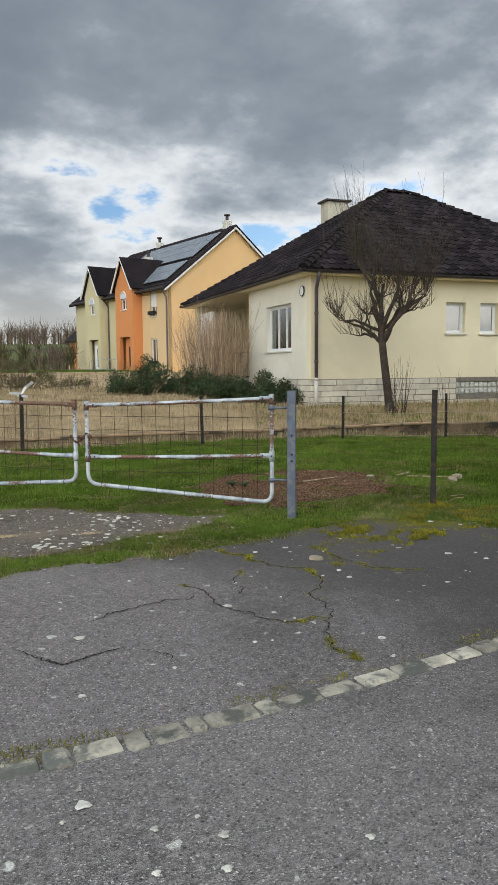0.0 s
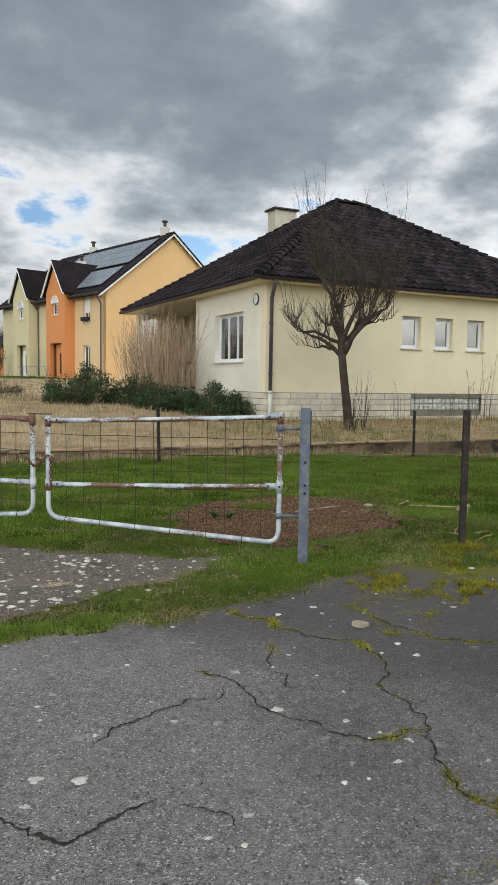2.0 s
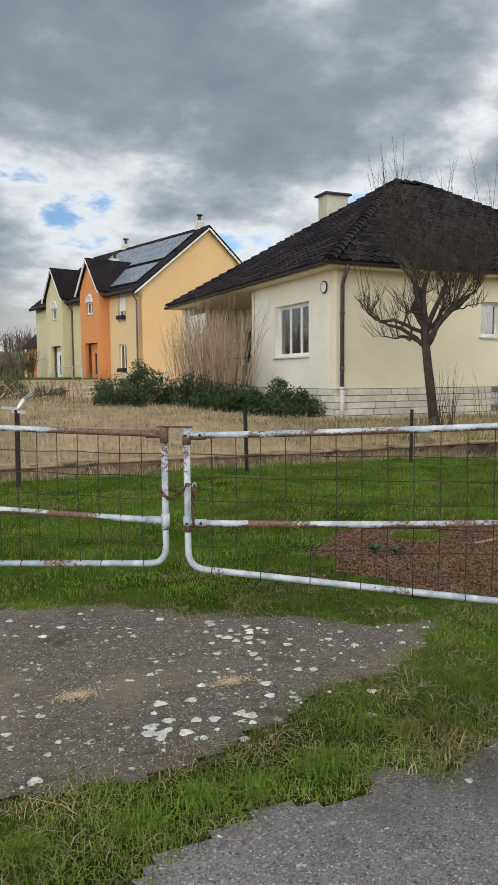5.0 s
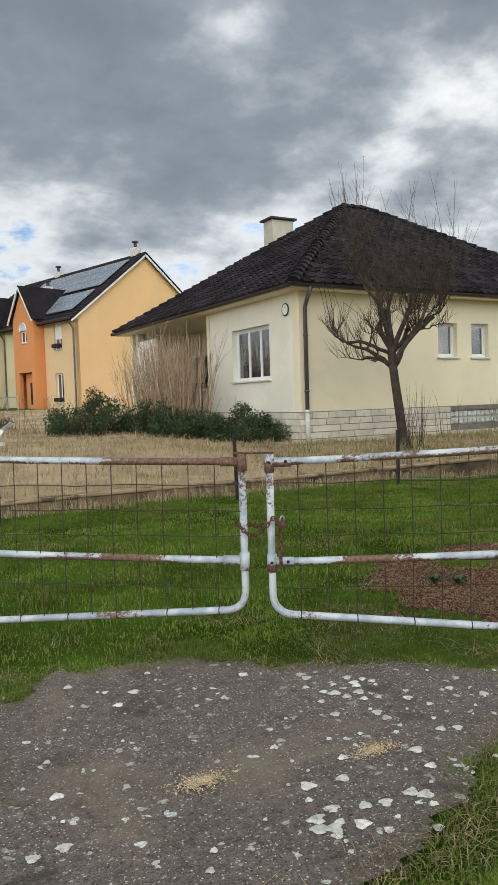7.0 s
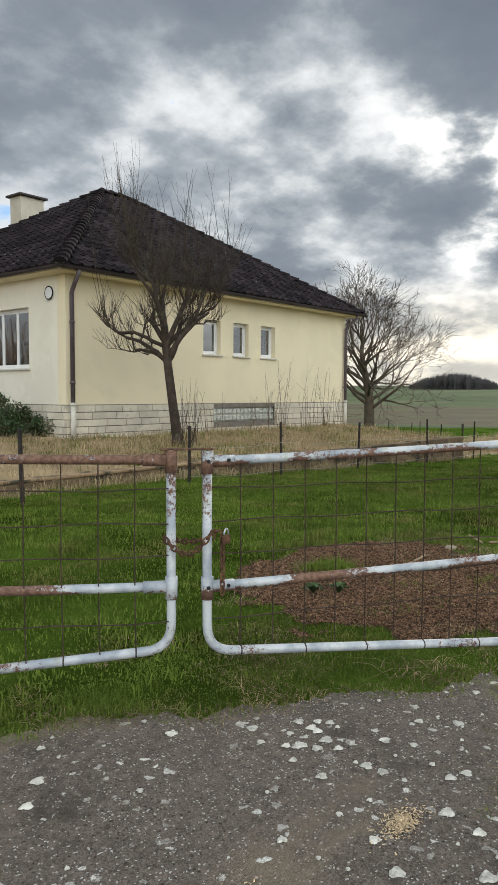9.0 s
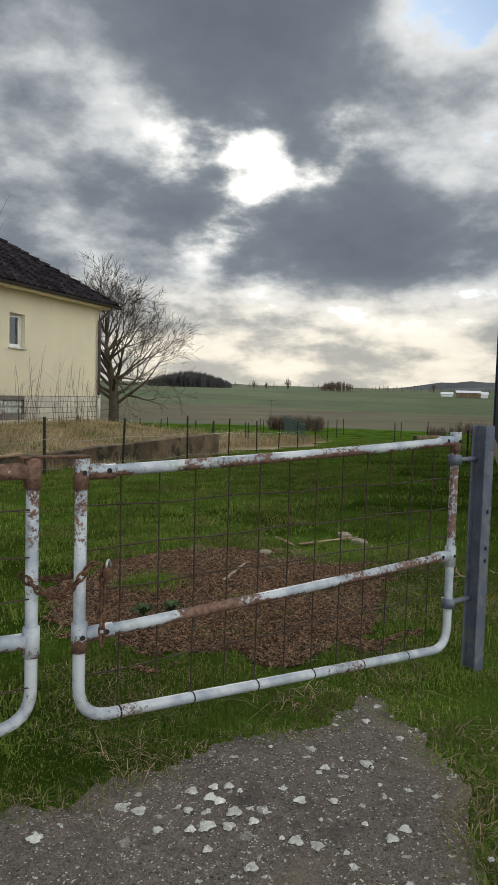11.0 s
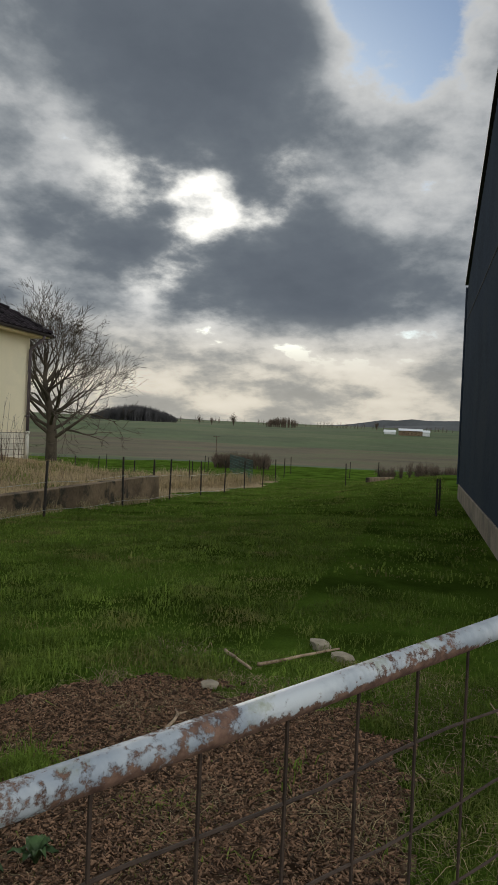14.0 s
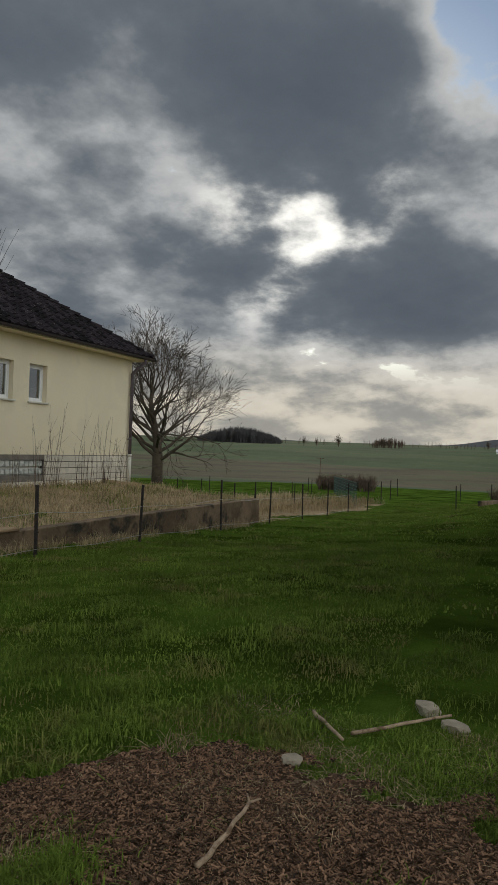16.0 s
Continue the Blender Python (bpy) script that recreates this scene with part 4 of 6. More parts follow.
def gate_leaf(a, b, top_a, top_b, mid_a, mid_b, low_a, low_b, label):
    """A tubular leaf: bent frame, two rails with cast clamps, welded wire panel. Own x runs from a to b."""
    d = b - a
    L = d.length
    leaf = thing("gate_leaf", Matrix.Translation(a) @ pose(0, 0, 0, 0, 0, math.degrees(math.atan2(d.y, d.x))), label, "gate", "gate leaves")
    R = 0.0198
    g = Geo()
    g.tube(rounded([(0, 0, top_a - 0.04), (0, 0, low_a), (L, 0, low_b), (L, 0, top_b - 0.04)], 0.11), R, 12)
    part("frame", g, M["paint"], leaf, "", True)
    for za, zb in ((top_a, top_b), (mid_a, mid_b)):
        g = Geo()
        n = 10
        g.tube([(0.03 + (L - 0.06) * i / n, 0, za + (zb - za) * i / n - 0.006 * math.sin(math.pi * i / n)) for i in range(n + 1)], R, 12)
        part("rail", g, M["paint"], leaf, "", True)
        for x, z, s in ((0, za, 1), (L, zb, -1)):
            g = Geo()
            g.tube([(x, 0, z - 0.052), (x, 0, z + 0.042)], R * 1.32, 12)
            g.tube([(x + s * 0.02, 0, z), (x + s * 0.115, 0, z)], R * 1.28, 12)
            cl = part("clamp", g, M["paint"], leaf, "cast pipe clamp, chipped white paint", True)
            for hx, hz in ((x, z), (x + s * 0.085, z + 0.004)):
                g = Geo()
                g.tube([(hx, -R * 1.36, hz), (hx, -R * 1.0, hz)], 0.0085, 8)
                part("screw", g, M["dark"], cl)
    wires = Geo()
    n = int(round(L / 0.146))
    for i in range(1, n):
        x = L * i / n
        k = i / n
        zt, zb = top_a + (top_b - top_a) * k, low_a + (low_b - low_a) * k
        wires.tube([(x, 0.012, zt - 0.01), (x + 0.004, 0.014, (zt + zb) / 2), (x, 0.012, zb + 0.01)], 0.0028, 5)
    z = 0.17
    while z < top_a - 0.05:
        if z > 0:
            k = 12
            if z > low_a + 0.03:
                wires.tube([(L * i / k, 0.014, z + 0.005 * math.sin(i * 1.7 + z * 20)) for i in range(k + 1)], 0.0028, 5)
        z += 0.138
    part("wire_panel", wires, M["wire"], leaf, "thin rusty welded wire squares")
    for i in range(1, n, 2):
        x, k = L * i / n, i / n
        z = low_a + (low_b - low_a) * k
        g = Geo()
        g.tube([(x - 0.003, 0, z), (x + 0.003, 0, z)], R * 1.08, 8)
        part("wire_tie", g, M["post_dark"], leaf)
    return leaf


leaf_r = gate_leaf(GA, GB, 1.112, 1.178, 0.588, 0.632, 0.315, 0.178, "white tubular field gate leaf with rusty peeling paint")
leaf_l = gate_leaf(LA, LB, 1.118, 1.16, 0.592, 0.62, 0.33, 0.19, "white tubular gate leaf, rust breaking through its paint")
g = Geo()
g.box(-0.085, -0.02, 0, 0.13, 0.028, 0.007, None, 0.002)
tagged(part("latch_plate", g, M["rusty"]), "flat rusty steel plate bridging the two gate leaves", "latch").matrix_basis = Matrix.Translation((3.845, 7.255, 1.158)) @ pose(0, 0, 0, 0, 0, -40)


def build_chain():
    """A rusty chain slung round both stiles, with its tail hanging by the padlock."""
    ch = thing("chain", (3.87, 7.2, 0.75), "rusty chain wound round both gate stiles", "chain")
    side = (GA - LA).normalized()
    front = Vector((side.y, -side.x, 0))
    if front.dot(Vector((2, 4, 0)) - GA) < 0:
        front = -front
    base = Vector((3.87, 7.2, 0.75))
    sag = []
    for i in range(15):
        t = i / 14
        p = LA.lerp(GA, t * 1.5 - 0.18)
        p = p + front * (0.04 + 0.015 * math.sin(math.pi * t)) + Vector((0, 0, 0.80 - 0.075 * math.sin(math.pi * min(1, t * 1.15)) + 0.03 * t))
        sag.append(p)
    tail = [GA + side * 0.06 + front * 0.05 + Vector((0, 0, 0.82 - 0.028 * i)) for i in range(10)]
    back = [LA.lerp(GA, t * 1.4 - 0.2) - front * 0.04 + Vector((0, 0, 0.79 - 0.02 * math.sin(math.pi * t))) for t in [i / 11 for i in range(12)]]
    for path in (sag, tail, back):
        for i in range(len(path) - 1):
            a, b = path[i], path[i + 1]
            u = (b - a).normalized()
            w = u.cross(Vector((0, 0, 1)) if abs(u.z) < 0.9 else Vector((1, 0, 0))).normalized()
            w = w if i % 2 else u.cross(w)
            c, hl, hw = (a + b) / 2 - base, (b - a).length * 0.72, 0.0105
            ring = [c + u * (hl * math.cos(t)) + w * (hw * math.sin(t)) for t in [k * math.pi / 5 for k in range(11)]]
            g = Geo()
            g.tube(ring, 0.0042, 5, caps=False)
            part("link", g, M["rusty"], ch, "", True)
    lock = thing("padlock", tuple(GA + side * 0.075 + front * 0.06 + Vector((0, 0, 0.815))), "small weathered padlock hanging in the gate chain", "padlock")
    g = Geo()
    g.box(-0.02, -0.009, -0.035, 0.02, 0.009, 0.0, None, 0.004)
    part("lock_body", g, M["rusty"], lock)
    g = Geo()
    g.tube([(0.013 * math.cos(t), 0, 0.002 + 0.024 * math.sin(t)) for t in [k * math.pi / 8 for k in range(9)]], 0.004, 6)
    part("shackle", g, M["galv"], lock, "bright steel shackle", True)


build_chain()


def gate_post(x, y, top, wide, mat, label, group=""):
    z = ground_z(x, y)
    p = thing("gate_post", (x, y, z, 0, 0, -30), label, "post", group)
    g = Geo()
    t, h = wide / 2, top - z
    g.box(-t, -t, -0.4, t, -t + 0.008, h, None, 0.002), g.box(-t, t - 0.008, -0.4, t, t, h, None, 0.002), g.box(-0.005, -t + 0.008, -0.4, 0.005, t - 0.008, h)
    part("beam", g, mat, p)
    for hz in (h - 0.42, h - 0.6, 0.55):
        g = Geo()
        g.tube([(0.004, -t - 0.002, hz), (0.004, -t + 0.004, hz)], 0.011, 8)
        part("bolt_hole", g, M["dark"], p)
    return p


gate_post(5.665, 6.02, 1.252, 0.078, M["post_grey"], "blue-grey steel gate post standing in the grass")
gate_post(7.12, 5.83, 1.24, 0.052, M["post_dark"], "dark steel post at the meadow's edge")
for z in (1.09, 0.40):
    g = Geo()
    g.tube([(1.885, -0.01, z), (1.98, 0.0, z), (2.07, 0.0, z)], 0.012, 8)
    g.tube([(1.90, 0, z - 0.022), (1.90, 0, z + 0.022)], 0.033, 10)
    part("hinge", g, M["post_grey"], leaf_r, "dull steel hinge strap and pin", True)

# ---------------------------------------------------------------- barn


def build_barn():
    """A long shed clad in ribbed sheet, its gable wall facing the meadow."""
    rot = pose(0, 0, 0, 0, 0, 1.7)
    at = Matrix.Translation((9.2, 5.66, 0)) @ rot
    b = thing("barn", at, "slate-blue ribbed metal barn on a rough concrete base", "barn")
    L, ridge, eave, low = 12.8, 6.0, 5.2, 0.42
    peak = eave + 0.33 * (L - ridge)

    def top(u):
        return peak - 0.33 * abs(u - ridge)
    g = Geo()
    n = int(L / 0.085)
    pts = []
    for i in range(n + 1):
        u = L * i / n
        pts.append((u, -0.03 if i % 2 else 0.012))
    for (u, o), (v, q) in zip(pts, pts[1:]):
        g.quad((u, -o, low), (u, -o, top(u)), (v, -q, top(v)), (v, -q, low))
    part("gable_cladding", g, M["cladding"], b)
    for z in (4.32,):
        g = Geo()
        g.box(0, -0.002, z, L, 0.036, z + 0.012)
        part("lap_rail", g, M["dark"], b)
    g = Geo()
    g.box(0.05, -0.32, -1.6, L - 0.05, 0.05, low, None, 0.01)
    part("base", g, M["barn_base"], b, "rough tan concrete base wall")
    g = Geo()
    D = -18
    g.quad((0, D, low), (0, -0.06, low), (0, -0.06, top(0)), (0, D, top(0)))
    g.quad((L, -0.06, low), (L, D, low), (L, D, top(L)), (L, -0.06, top(L)))
    g.quad((0, D, low), (0, D, top(0)), (ridge, D, top(ridge)), (L, D, top(L)), (L, D, low))
    part("side_cladding", g, M["cladding"], b)
    for u0, u1 in ((-0.15, ridge), (ridge, L + 0.15)):
        g = Geo()
        k = int(abs(u1 - u0) / 0.6)
        z0, z1 = top(max(0, min(L, u0))), top(max(0, min(L, u1)))
        for a, c in ((0.03, 0.09),):
            g.v += [(u0, 0.09, z0 + a), (u1, 0.09, z1 + a), (u1, D - 0.2, z1 + a), (u0, D - 0.2, z0 + a), (u0, 0.09, z0 + c), (u1, 0.09, z1 + c), (u1, D - 0.2, z1 + c), (u0, D - 0.2, z0 + c)]
            g.f += [(0, 3, 2, 1), (4, 5, 6, 7), (0, 1, 5, 4), (1, 2, 6, 5), (2, 3, 7, 6), (3, 0, 4, 7)]
        part("roof_sheet", g, M["gutter"], b)
    g = Geo()
    g.tube([(L + 0.02, 0.05, eave - 0.05), (L + 0.02, 0.05, low)], 0.03, 6)
    part("corner_trim", g, M["cladding"], b)


build_barn()
fence_post(17.6, 6.55, 0.75, "barn-side fence posts", 0.05)
fence_post(18.6, 6.5, 0.70, "barn-side fence posts", 0.05)

# ---------------------------------------------------------------- neighbouring houses


def build_terrace():
    """A pair of tall rendered houses with gabled porch towers, beyond the bungalow."""
    at = Matrix.Translation((16.5, 53.4, 0.5)) @ pose(0, 0, 0, 0, 0, 15.06)
    t = thing("neighbour_house", at, "ochre and orange rendered house pair with solar panels on dark tiles", "house")
    W, S, E, R, B = 12.0, 17.6, 7.4, 12.05, -1.0
    front = pose(0, 0, 0, 0, 0, -90)          # own x runs towards -s; outer face looks at -x

    def at_s(s):
        return Matrix.Translation((0, s, 0)) @ front
    g = Geo()
    g.v += [(0, 0, B), (W, 0, B), (W, 0, E), (W / 2, 0, R), (0, 0, E)]
    g.f.append((0, 1, 2, 3, 4))
    g.v += [(0, 0.3, B), (W, 0.3, B), (W, 0.3, E), (W / 2, 0.3, R), (0, 0.3, E)]
    g.f.append((9, 8, 7, 6, 5))
    part("gable_wall", g, M["ochre"], t, "smooth ochre gable wall")
    g = Geo()
    g.box(0.3, S - 0.3, B, W, S, E)
    g.box(W - 0.3, 0.3, B, W, S - 0.3, E)
    part("back_wall", g, M["sand"], t)
    holes = [(1.3, 2.39, 1.2, 3.35), (1.3, 2.39, 5.0, 7.0)]
    g = Geo()
    wall_panel(g, at_s(4.16), 4.16, B, E, 0.3, holes)
    part("front_wall", g, M["sand"], t)
    for h in holes:
        window(t, at_s(4.16), *h, 2, 0.15)
        g = Geo()
        g.box(h[0] + 0.1, -0.28, h[2] + 0.15, h[1] - 0.1, -0.02, h[2] + 0.42, at_s(4.16), 0.02)
        part("window_box", g, M["dark"], t, "dark flower box")
    g = Geo()
    g.box(h[0] + 0.06, 0.10, 5.75, h[1] - 0.06, 0.14, 6.97, at_s(4.16))
    part("roller_shutter", g, M["white"], t)
    g = Geo()
    wall_panel(g, at_s(10.4), 3.1, B, E, 0.3, [])
    part("front_wall", g, M["pale"], t)
    g = Geo()
    wall_panel(g, at_s(S), S - 13.5, B, E, 0.3, [])
    part("front_wall", g, M["pale"], t)
    for s0, mat, lab in ((4.16, "orange", "bright orange porch tower with arched window"), (10.4, "pale", "pale green porch tower with arched window")):
        s1, o, apex = s0 + 3.1, 0.83, 9.75
        m = Matrix.Translation((-o, s1, 0)) @ front
        g = Geo()
        wall_panel(g, m, 3.1, B, E, 0.3, [(0.65, 2.55, 0.4, 3.55), (1.0, 2.05, 5.7, 6.6)])
        g.quad((-o, s0, E), (-o, s1, E), (-o, (s0 + s1) / 2, apex))
        for s in (s0, s1):
            a, b = (s, s + 0.25) if s == s0 else (s - 0.25, s)
            g.box(-o + 0.3, a, B, 0.0, b, E)
        tw = part("tower", g, M[mat], t, lab)
        w = window(t, m, 1.0, 2.05, 5.7, 6.6, 2, 0.15)
        g = Geo()
        n = 10
        arc = [(1.525 + 0.525 * math.cos(math.pi * i / n), 6.6 + 0.55 * math.sin(math.pi * i / n)) for i in range(n + 1)]
        g.v += [tuple(m @ Vector((x, -0.012, z))) for x, z in arc]
        g.f.append(tuple(range(n, -1, -1)))
        part("arch_pane", g, M["glass"], tw).visible_shadow = False
        g = Geo()
        g.tube([m @ Vector((x, -0.02, z)) for x, z in arc], 0.045, 6)
        part("arch_frame", g, M["white"], tw)
        g = Geo()
        g.box(0.7, 0.5, 0.35, 2.5, 0.56, 3.5, m)
        rec = part("porch_back", g, M[mat], t)
        g = Geo()
        g.box(0.95, 0.42, 0.35, 1.95, 0.49, 3.1, m, 0.01)
        d = part("front_door", g, M["white"] if mat == "pale" else M["orange"], t)
        g = Geo()
        g.box(1.5, 0.40, 1.2, 1.8, 0.415, 2.8, m)
        part("door_glass", g, M["dark"], d)
        # tower roof: ridge runs back into the main slope
        for side in (-1, 1):
            g = Geo()
            mid = (s0 + s1) / 2
            e = mid + side * 1.85
            zl = E - 0.12
            back = (apex - E) / (R - E) * W / 2 + 0.2
            p = [(-o - 0.3, e, zl), (-o - 0.3, mid, apex + 0.12), (back, mid, apex + 0.12), (0.0, e, zl)]
            g.quad(*p), g.quad(*[(x, y, z - 0.1) for x, y, z in p][::-1])
            g.quad(p[0], p[1], (p[1][0], p[1][1], p[1][2] - 0.12), (p[0][0], p[0][1], p[0][2] - 0.12))
            part("tower_roof", g, M["tile"], t)
            g = Geo()
            g.tube([(-o - 0.27, e, zl - 0.14), (-o - 0.27, mid, apex - 0.02)], 0.07, 4)
            part("barge_board", g, M["white"], t)
    g = Geo()
    for x0, z0, x1, z1 in ((-0.5, E - 0.38, W / 2, R + 0.1), (W + 0.5, E - 0.38, W / 2, R + 0.1)):
        g.quad((x0, -0.35, z0), (x1, -0.35, z1), (x1, S + 0.35, z1), (x0, S + 0.35, z0))
        g.quad((x0, -0.35, z0 - 0.22), (x0, S + 0.35, z0 - 0.22), (x1, S + 0.35, z1 - 0.22), (x1, -0.35, z1 - 0.22))
        g.quad((x0, -0.35, z0), (x0, -0.35, z0 - 0.22), (x1, -0.35, z1 - 0.22), (x1, -0.35, z1))
        g.quad((x0, -0.35, z0), (x0, S + 0.35, z0), (x0, S + 0.35, z0 - 0.22), (x0, -0.35, z0 - 0.22))
    roof = part("main_roof", g, M["tile"], t, "dark tiled gable roof")
    rows = Geo()
    for k in range(1, 22):
        f = k / 22
        x, z = -0.5 + (W / 2 + 0.5) * f, E - 0.38 + (R + 0.1 - E + 0.38) * f
        rows.tube([(x, -0.35, z + 0.01), (x, S + 0.35, z + 0.01)], 0.03, 4)
    part("tile_course", rows, M["tile"], roof)
    g = Geo()
    for sgn in (0, 1):
        xe, xr = (-0.45, W / 2) if sgn == 0 else (W + 0.45, W / 2)
        g.tube([(xe, -0.30, E - 0.62), (xr, -0.30, R - 0.16)], 0.085, 4)
    part("verge_board", g, M["white"], t)
    # panels on the street slope, in two banks with a dark strip between
    sl = Vector((W / 2 + 0.5, 0, R + 0.1 - E + 0.38)).normalized()
    nrm = Vector((-sl.z, 0, sl.x))
    for bank, (u0, u1, s0, s1) in enumerate(((0.9, 3.4, 0.5, 9.5), (3.9, 7.3, 0.5, 12.5))):
        nu, ns = (2, 8) if bank == 0 else (3, 11)
        for i in range(nu):
            for j in range(ns):
                a, b = u0 + (u1 - u0) * i / nu + 0.02, u0 + (u1 - u0) * (i + 1) / nu - 0.02
                c, d = s0 + (s1 - s0) * j / ns + 0.02, s0 + (s1 - s0) * (j + 1) / ns - 0.02
                g = Geo()
                base = Vector((-0.5, 0, E - 0.38)) + nrm * 0.09
                lo = [base + sl * u + Vector((0, s, 0)) for u, s in ((a, c), (b, c), (b, d), (a, d))]
                hi = [p + nrm * 0.05 for p in lo]
                g.quad(*hi), g.quad(*lo[::-1])
                for k in range(4):
                    g.quad(lo[k], lo[(k + 1) % 4], hi[(k + 1) % 4], hi[k])
                part("solar_panel", g, M["panel"], roof)
    for x, s, z0, z1 in ((W / 2, 0.9, R - 0.3, R + 0.55), (W / 2, 12.0, R - 0.3, R + 0.4), (3.0, 8.6, 8.8, 10.5)):
        g = Geo()
        g.box(x - 0.28, s - 0.28, z0, x + 0.28, s + 0.28, z1, None, 0.02)
        c = part("chimney", g, M["sill"], t, "pale chimney with metal cowl")
        g = Geo()
        g.tube([(x, s, z1), (x, s, z1 + 0.4)], 0.13, 8)
        g.tube([(x, s, z1 + 0.4), (x, s, z1 + 0.5)], 0.25, 8)
        part("cowl", g, M["gutter"], c)
    for s in (0.12, 10.3):
        g = Geo()
        g.tube([(-0.55, s, E - 0.5), (-0.3, s, E - 0.75), (-0.07, s, E - 1.1), (-0.07, s, B)], 0.06, 8)
        part("downpipe", g, M["pipe"], t)
    g = Geo()
    g.tube([(-0.58, -0.3, E - 0.45), (-0.58, S, E - 0.45)], 0.09, 8)
    part("gutter", g, M["gutter"], t)
    # entrance railing and terrace wall
    g = Geo()
    for s in (3.6, 5.2, 6.8, 8.4):
        g.tube([(-2.6, s, 0.2), (-2.6, s, 1.75)], 0.035, 6)
    for z in (1.75, 1.0):
        g.tube([(-2.6, 3.6, z), (-2.6, 8.4, z)], 0.03, 6)
    part("railing", g, M["galv"], t)
    g = Geo()
    g.box(-2.9, 3.0, B, -2.6, 14, 0.35, None, 0.02)
    part("terrace_wall", g, M["wall_old"], t, "grey terrace wall before the doors")
    g = Geo()
    for k in range(2):
        g.tube([(1.0 + 5.5 * 0, -0.6, 0.2 + k * 0.75), (6.5, -0.6, 3.0 + k * 0.75)], 0.05, 6)
    for k in range(5):
        g.tube([(1.2 + k * 1.25, -0.6, -0.6), (1.2 + k * 1.25, -0.6, 1.05 + k * 0.62)], 0.035, 6)
    part("stair_rail", g, M["sill"], t, "slanting pale stair handrail on the gable")


build_terrace()


def small_house(name, x, y, z, rot, w, l, h, rise, wall, label):
    t = thing(name, (x, y, z, 0, 0, rot), label, "house")
    g = Geo()
    g.box(0, 0, -2, w, l, h)
    g.quad((0, 0, h), (w, 0, h), (w / 2, 0, h + rise)), g.quad((0, l, h), (w / 2, l, h + rise), (w, l, h))
    part("wall", g, M[wall], t)
    for x0 in (-0.4, w + 0.4):
        g = Geo()
        p = [(x0, -0.3, h - 0.3), (w / 2, -0.3, h + rise + 0.05), (w / 2, l + 0.3, h + rise + 0.05), (x0, l + 0.3, h - 0.3)]
        g.quad(*p), g.quad(*[(a, b, c - 0.15) for a, b, c in p][::-1])
        g.quad(p[0], p[1], (p[1][0], p[1][1], p[1][2] - 0.15), (p[0][0], p[0][1], p[0][2] - 0.15))
        part("roof", g, M["tile"], t)
    for k in range(2):
        window(t, pose(0, 0, 0), w * (0.2 + 0.4 * k), w * (0.2 + 0.4 * k) + 1.0, 1.0, 2.3, 2, -0.02, False)
        window(t, Matrix.Translation((0, l * 0.75, 0)) @ pose(0, 0, 0, 0, 0, -90), l * 0.3 * k + 0.4, l * 0.3 * k + 1.4, 1.0, 2.3, 2, -0.02, False)
    return t


small_house("far_house", 15.9, 79, 0.5, 15, 9, 10, 4.6, 4.2, "orange", "orange rendered house with steep dark roof, far down the street")
small_house("far_house", 17.4, 104, 0.0, 8, 8, 10, 3.2, 3.4, "sill", "low grey-white house at the end of the street")

# ---------------------------------------------------------------- trees and shrubs


def limb(g, rnd, p, d, length, r0, r1, wander, lift, segs, sides):
    """One wandering tapered branch; returns its points."""
    pts, rad = [Vector(p)], [r0]
    d = Vector(d).normalized()
    for i in range(segs):
        d = (d + Vector((rnd.gauss(0, wander), rnd.gauss(0, wander), rnd.gauss(0, wander) + lift))).normalized()
        pts.append(pts[-1] + d * (length / segs))
        rad.append(r0 + (r1 - r0) * (i + 1) / segs)
    g.tube(pts, rad, sides, caps=False)
    return pts, rad, d


def grow(g, rnd, p, d, length, r, depth, cfg):
    segs = 5 if depth > 2 else (4 if depth > 0 else 3)
    pts, rad, d2 = limb(g, rnd, p, d, length, r, r * cfg["taper"], cfg["wander"], cfg["lift"], segs, 7 if depth > 3 else (5 if depth > 1 else 3))
    if depth <= 0:
        return
    for k in range(cfg["kids"] + (rnd.random() < 0.5)):
        i = len(pts) - 1 if k < 2 else rnd.randrange(max(1, len(pts) // 3), len(pts))
        axis = Vector((rnd.gauss(0, 1), rnd.gauss(0, 1), rnd.gauss(0, 1))).normalized()
        a = radians(rnd.uniform(*cfg["angle"]))
        base = d2 if i == len(pts) - 1 else (pts[i] - pts[i - 1]).normalized()
        dd = (Matrix.Rotation(a, 3, axis) @ base)
        dd.z += cfg["up"]
        grow(g, rnd, pts[i], dd, length * rnd.uniform(*cfg["len"]), max(cfg["min"], rad[i] * rnd.uniform(0.55, 0.8)), depth - 1, cfg)


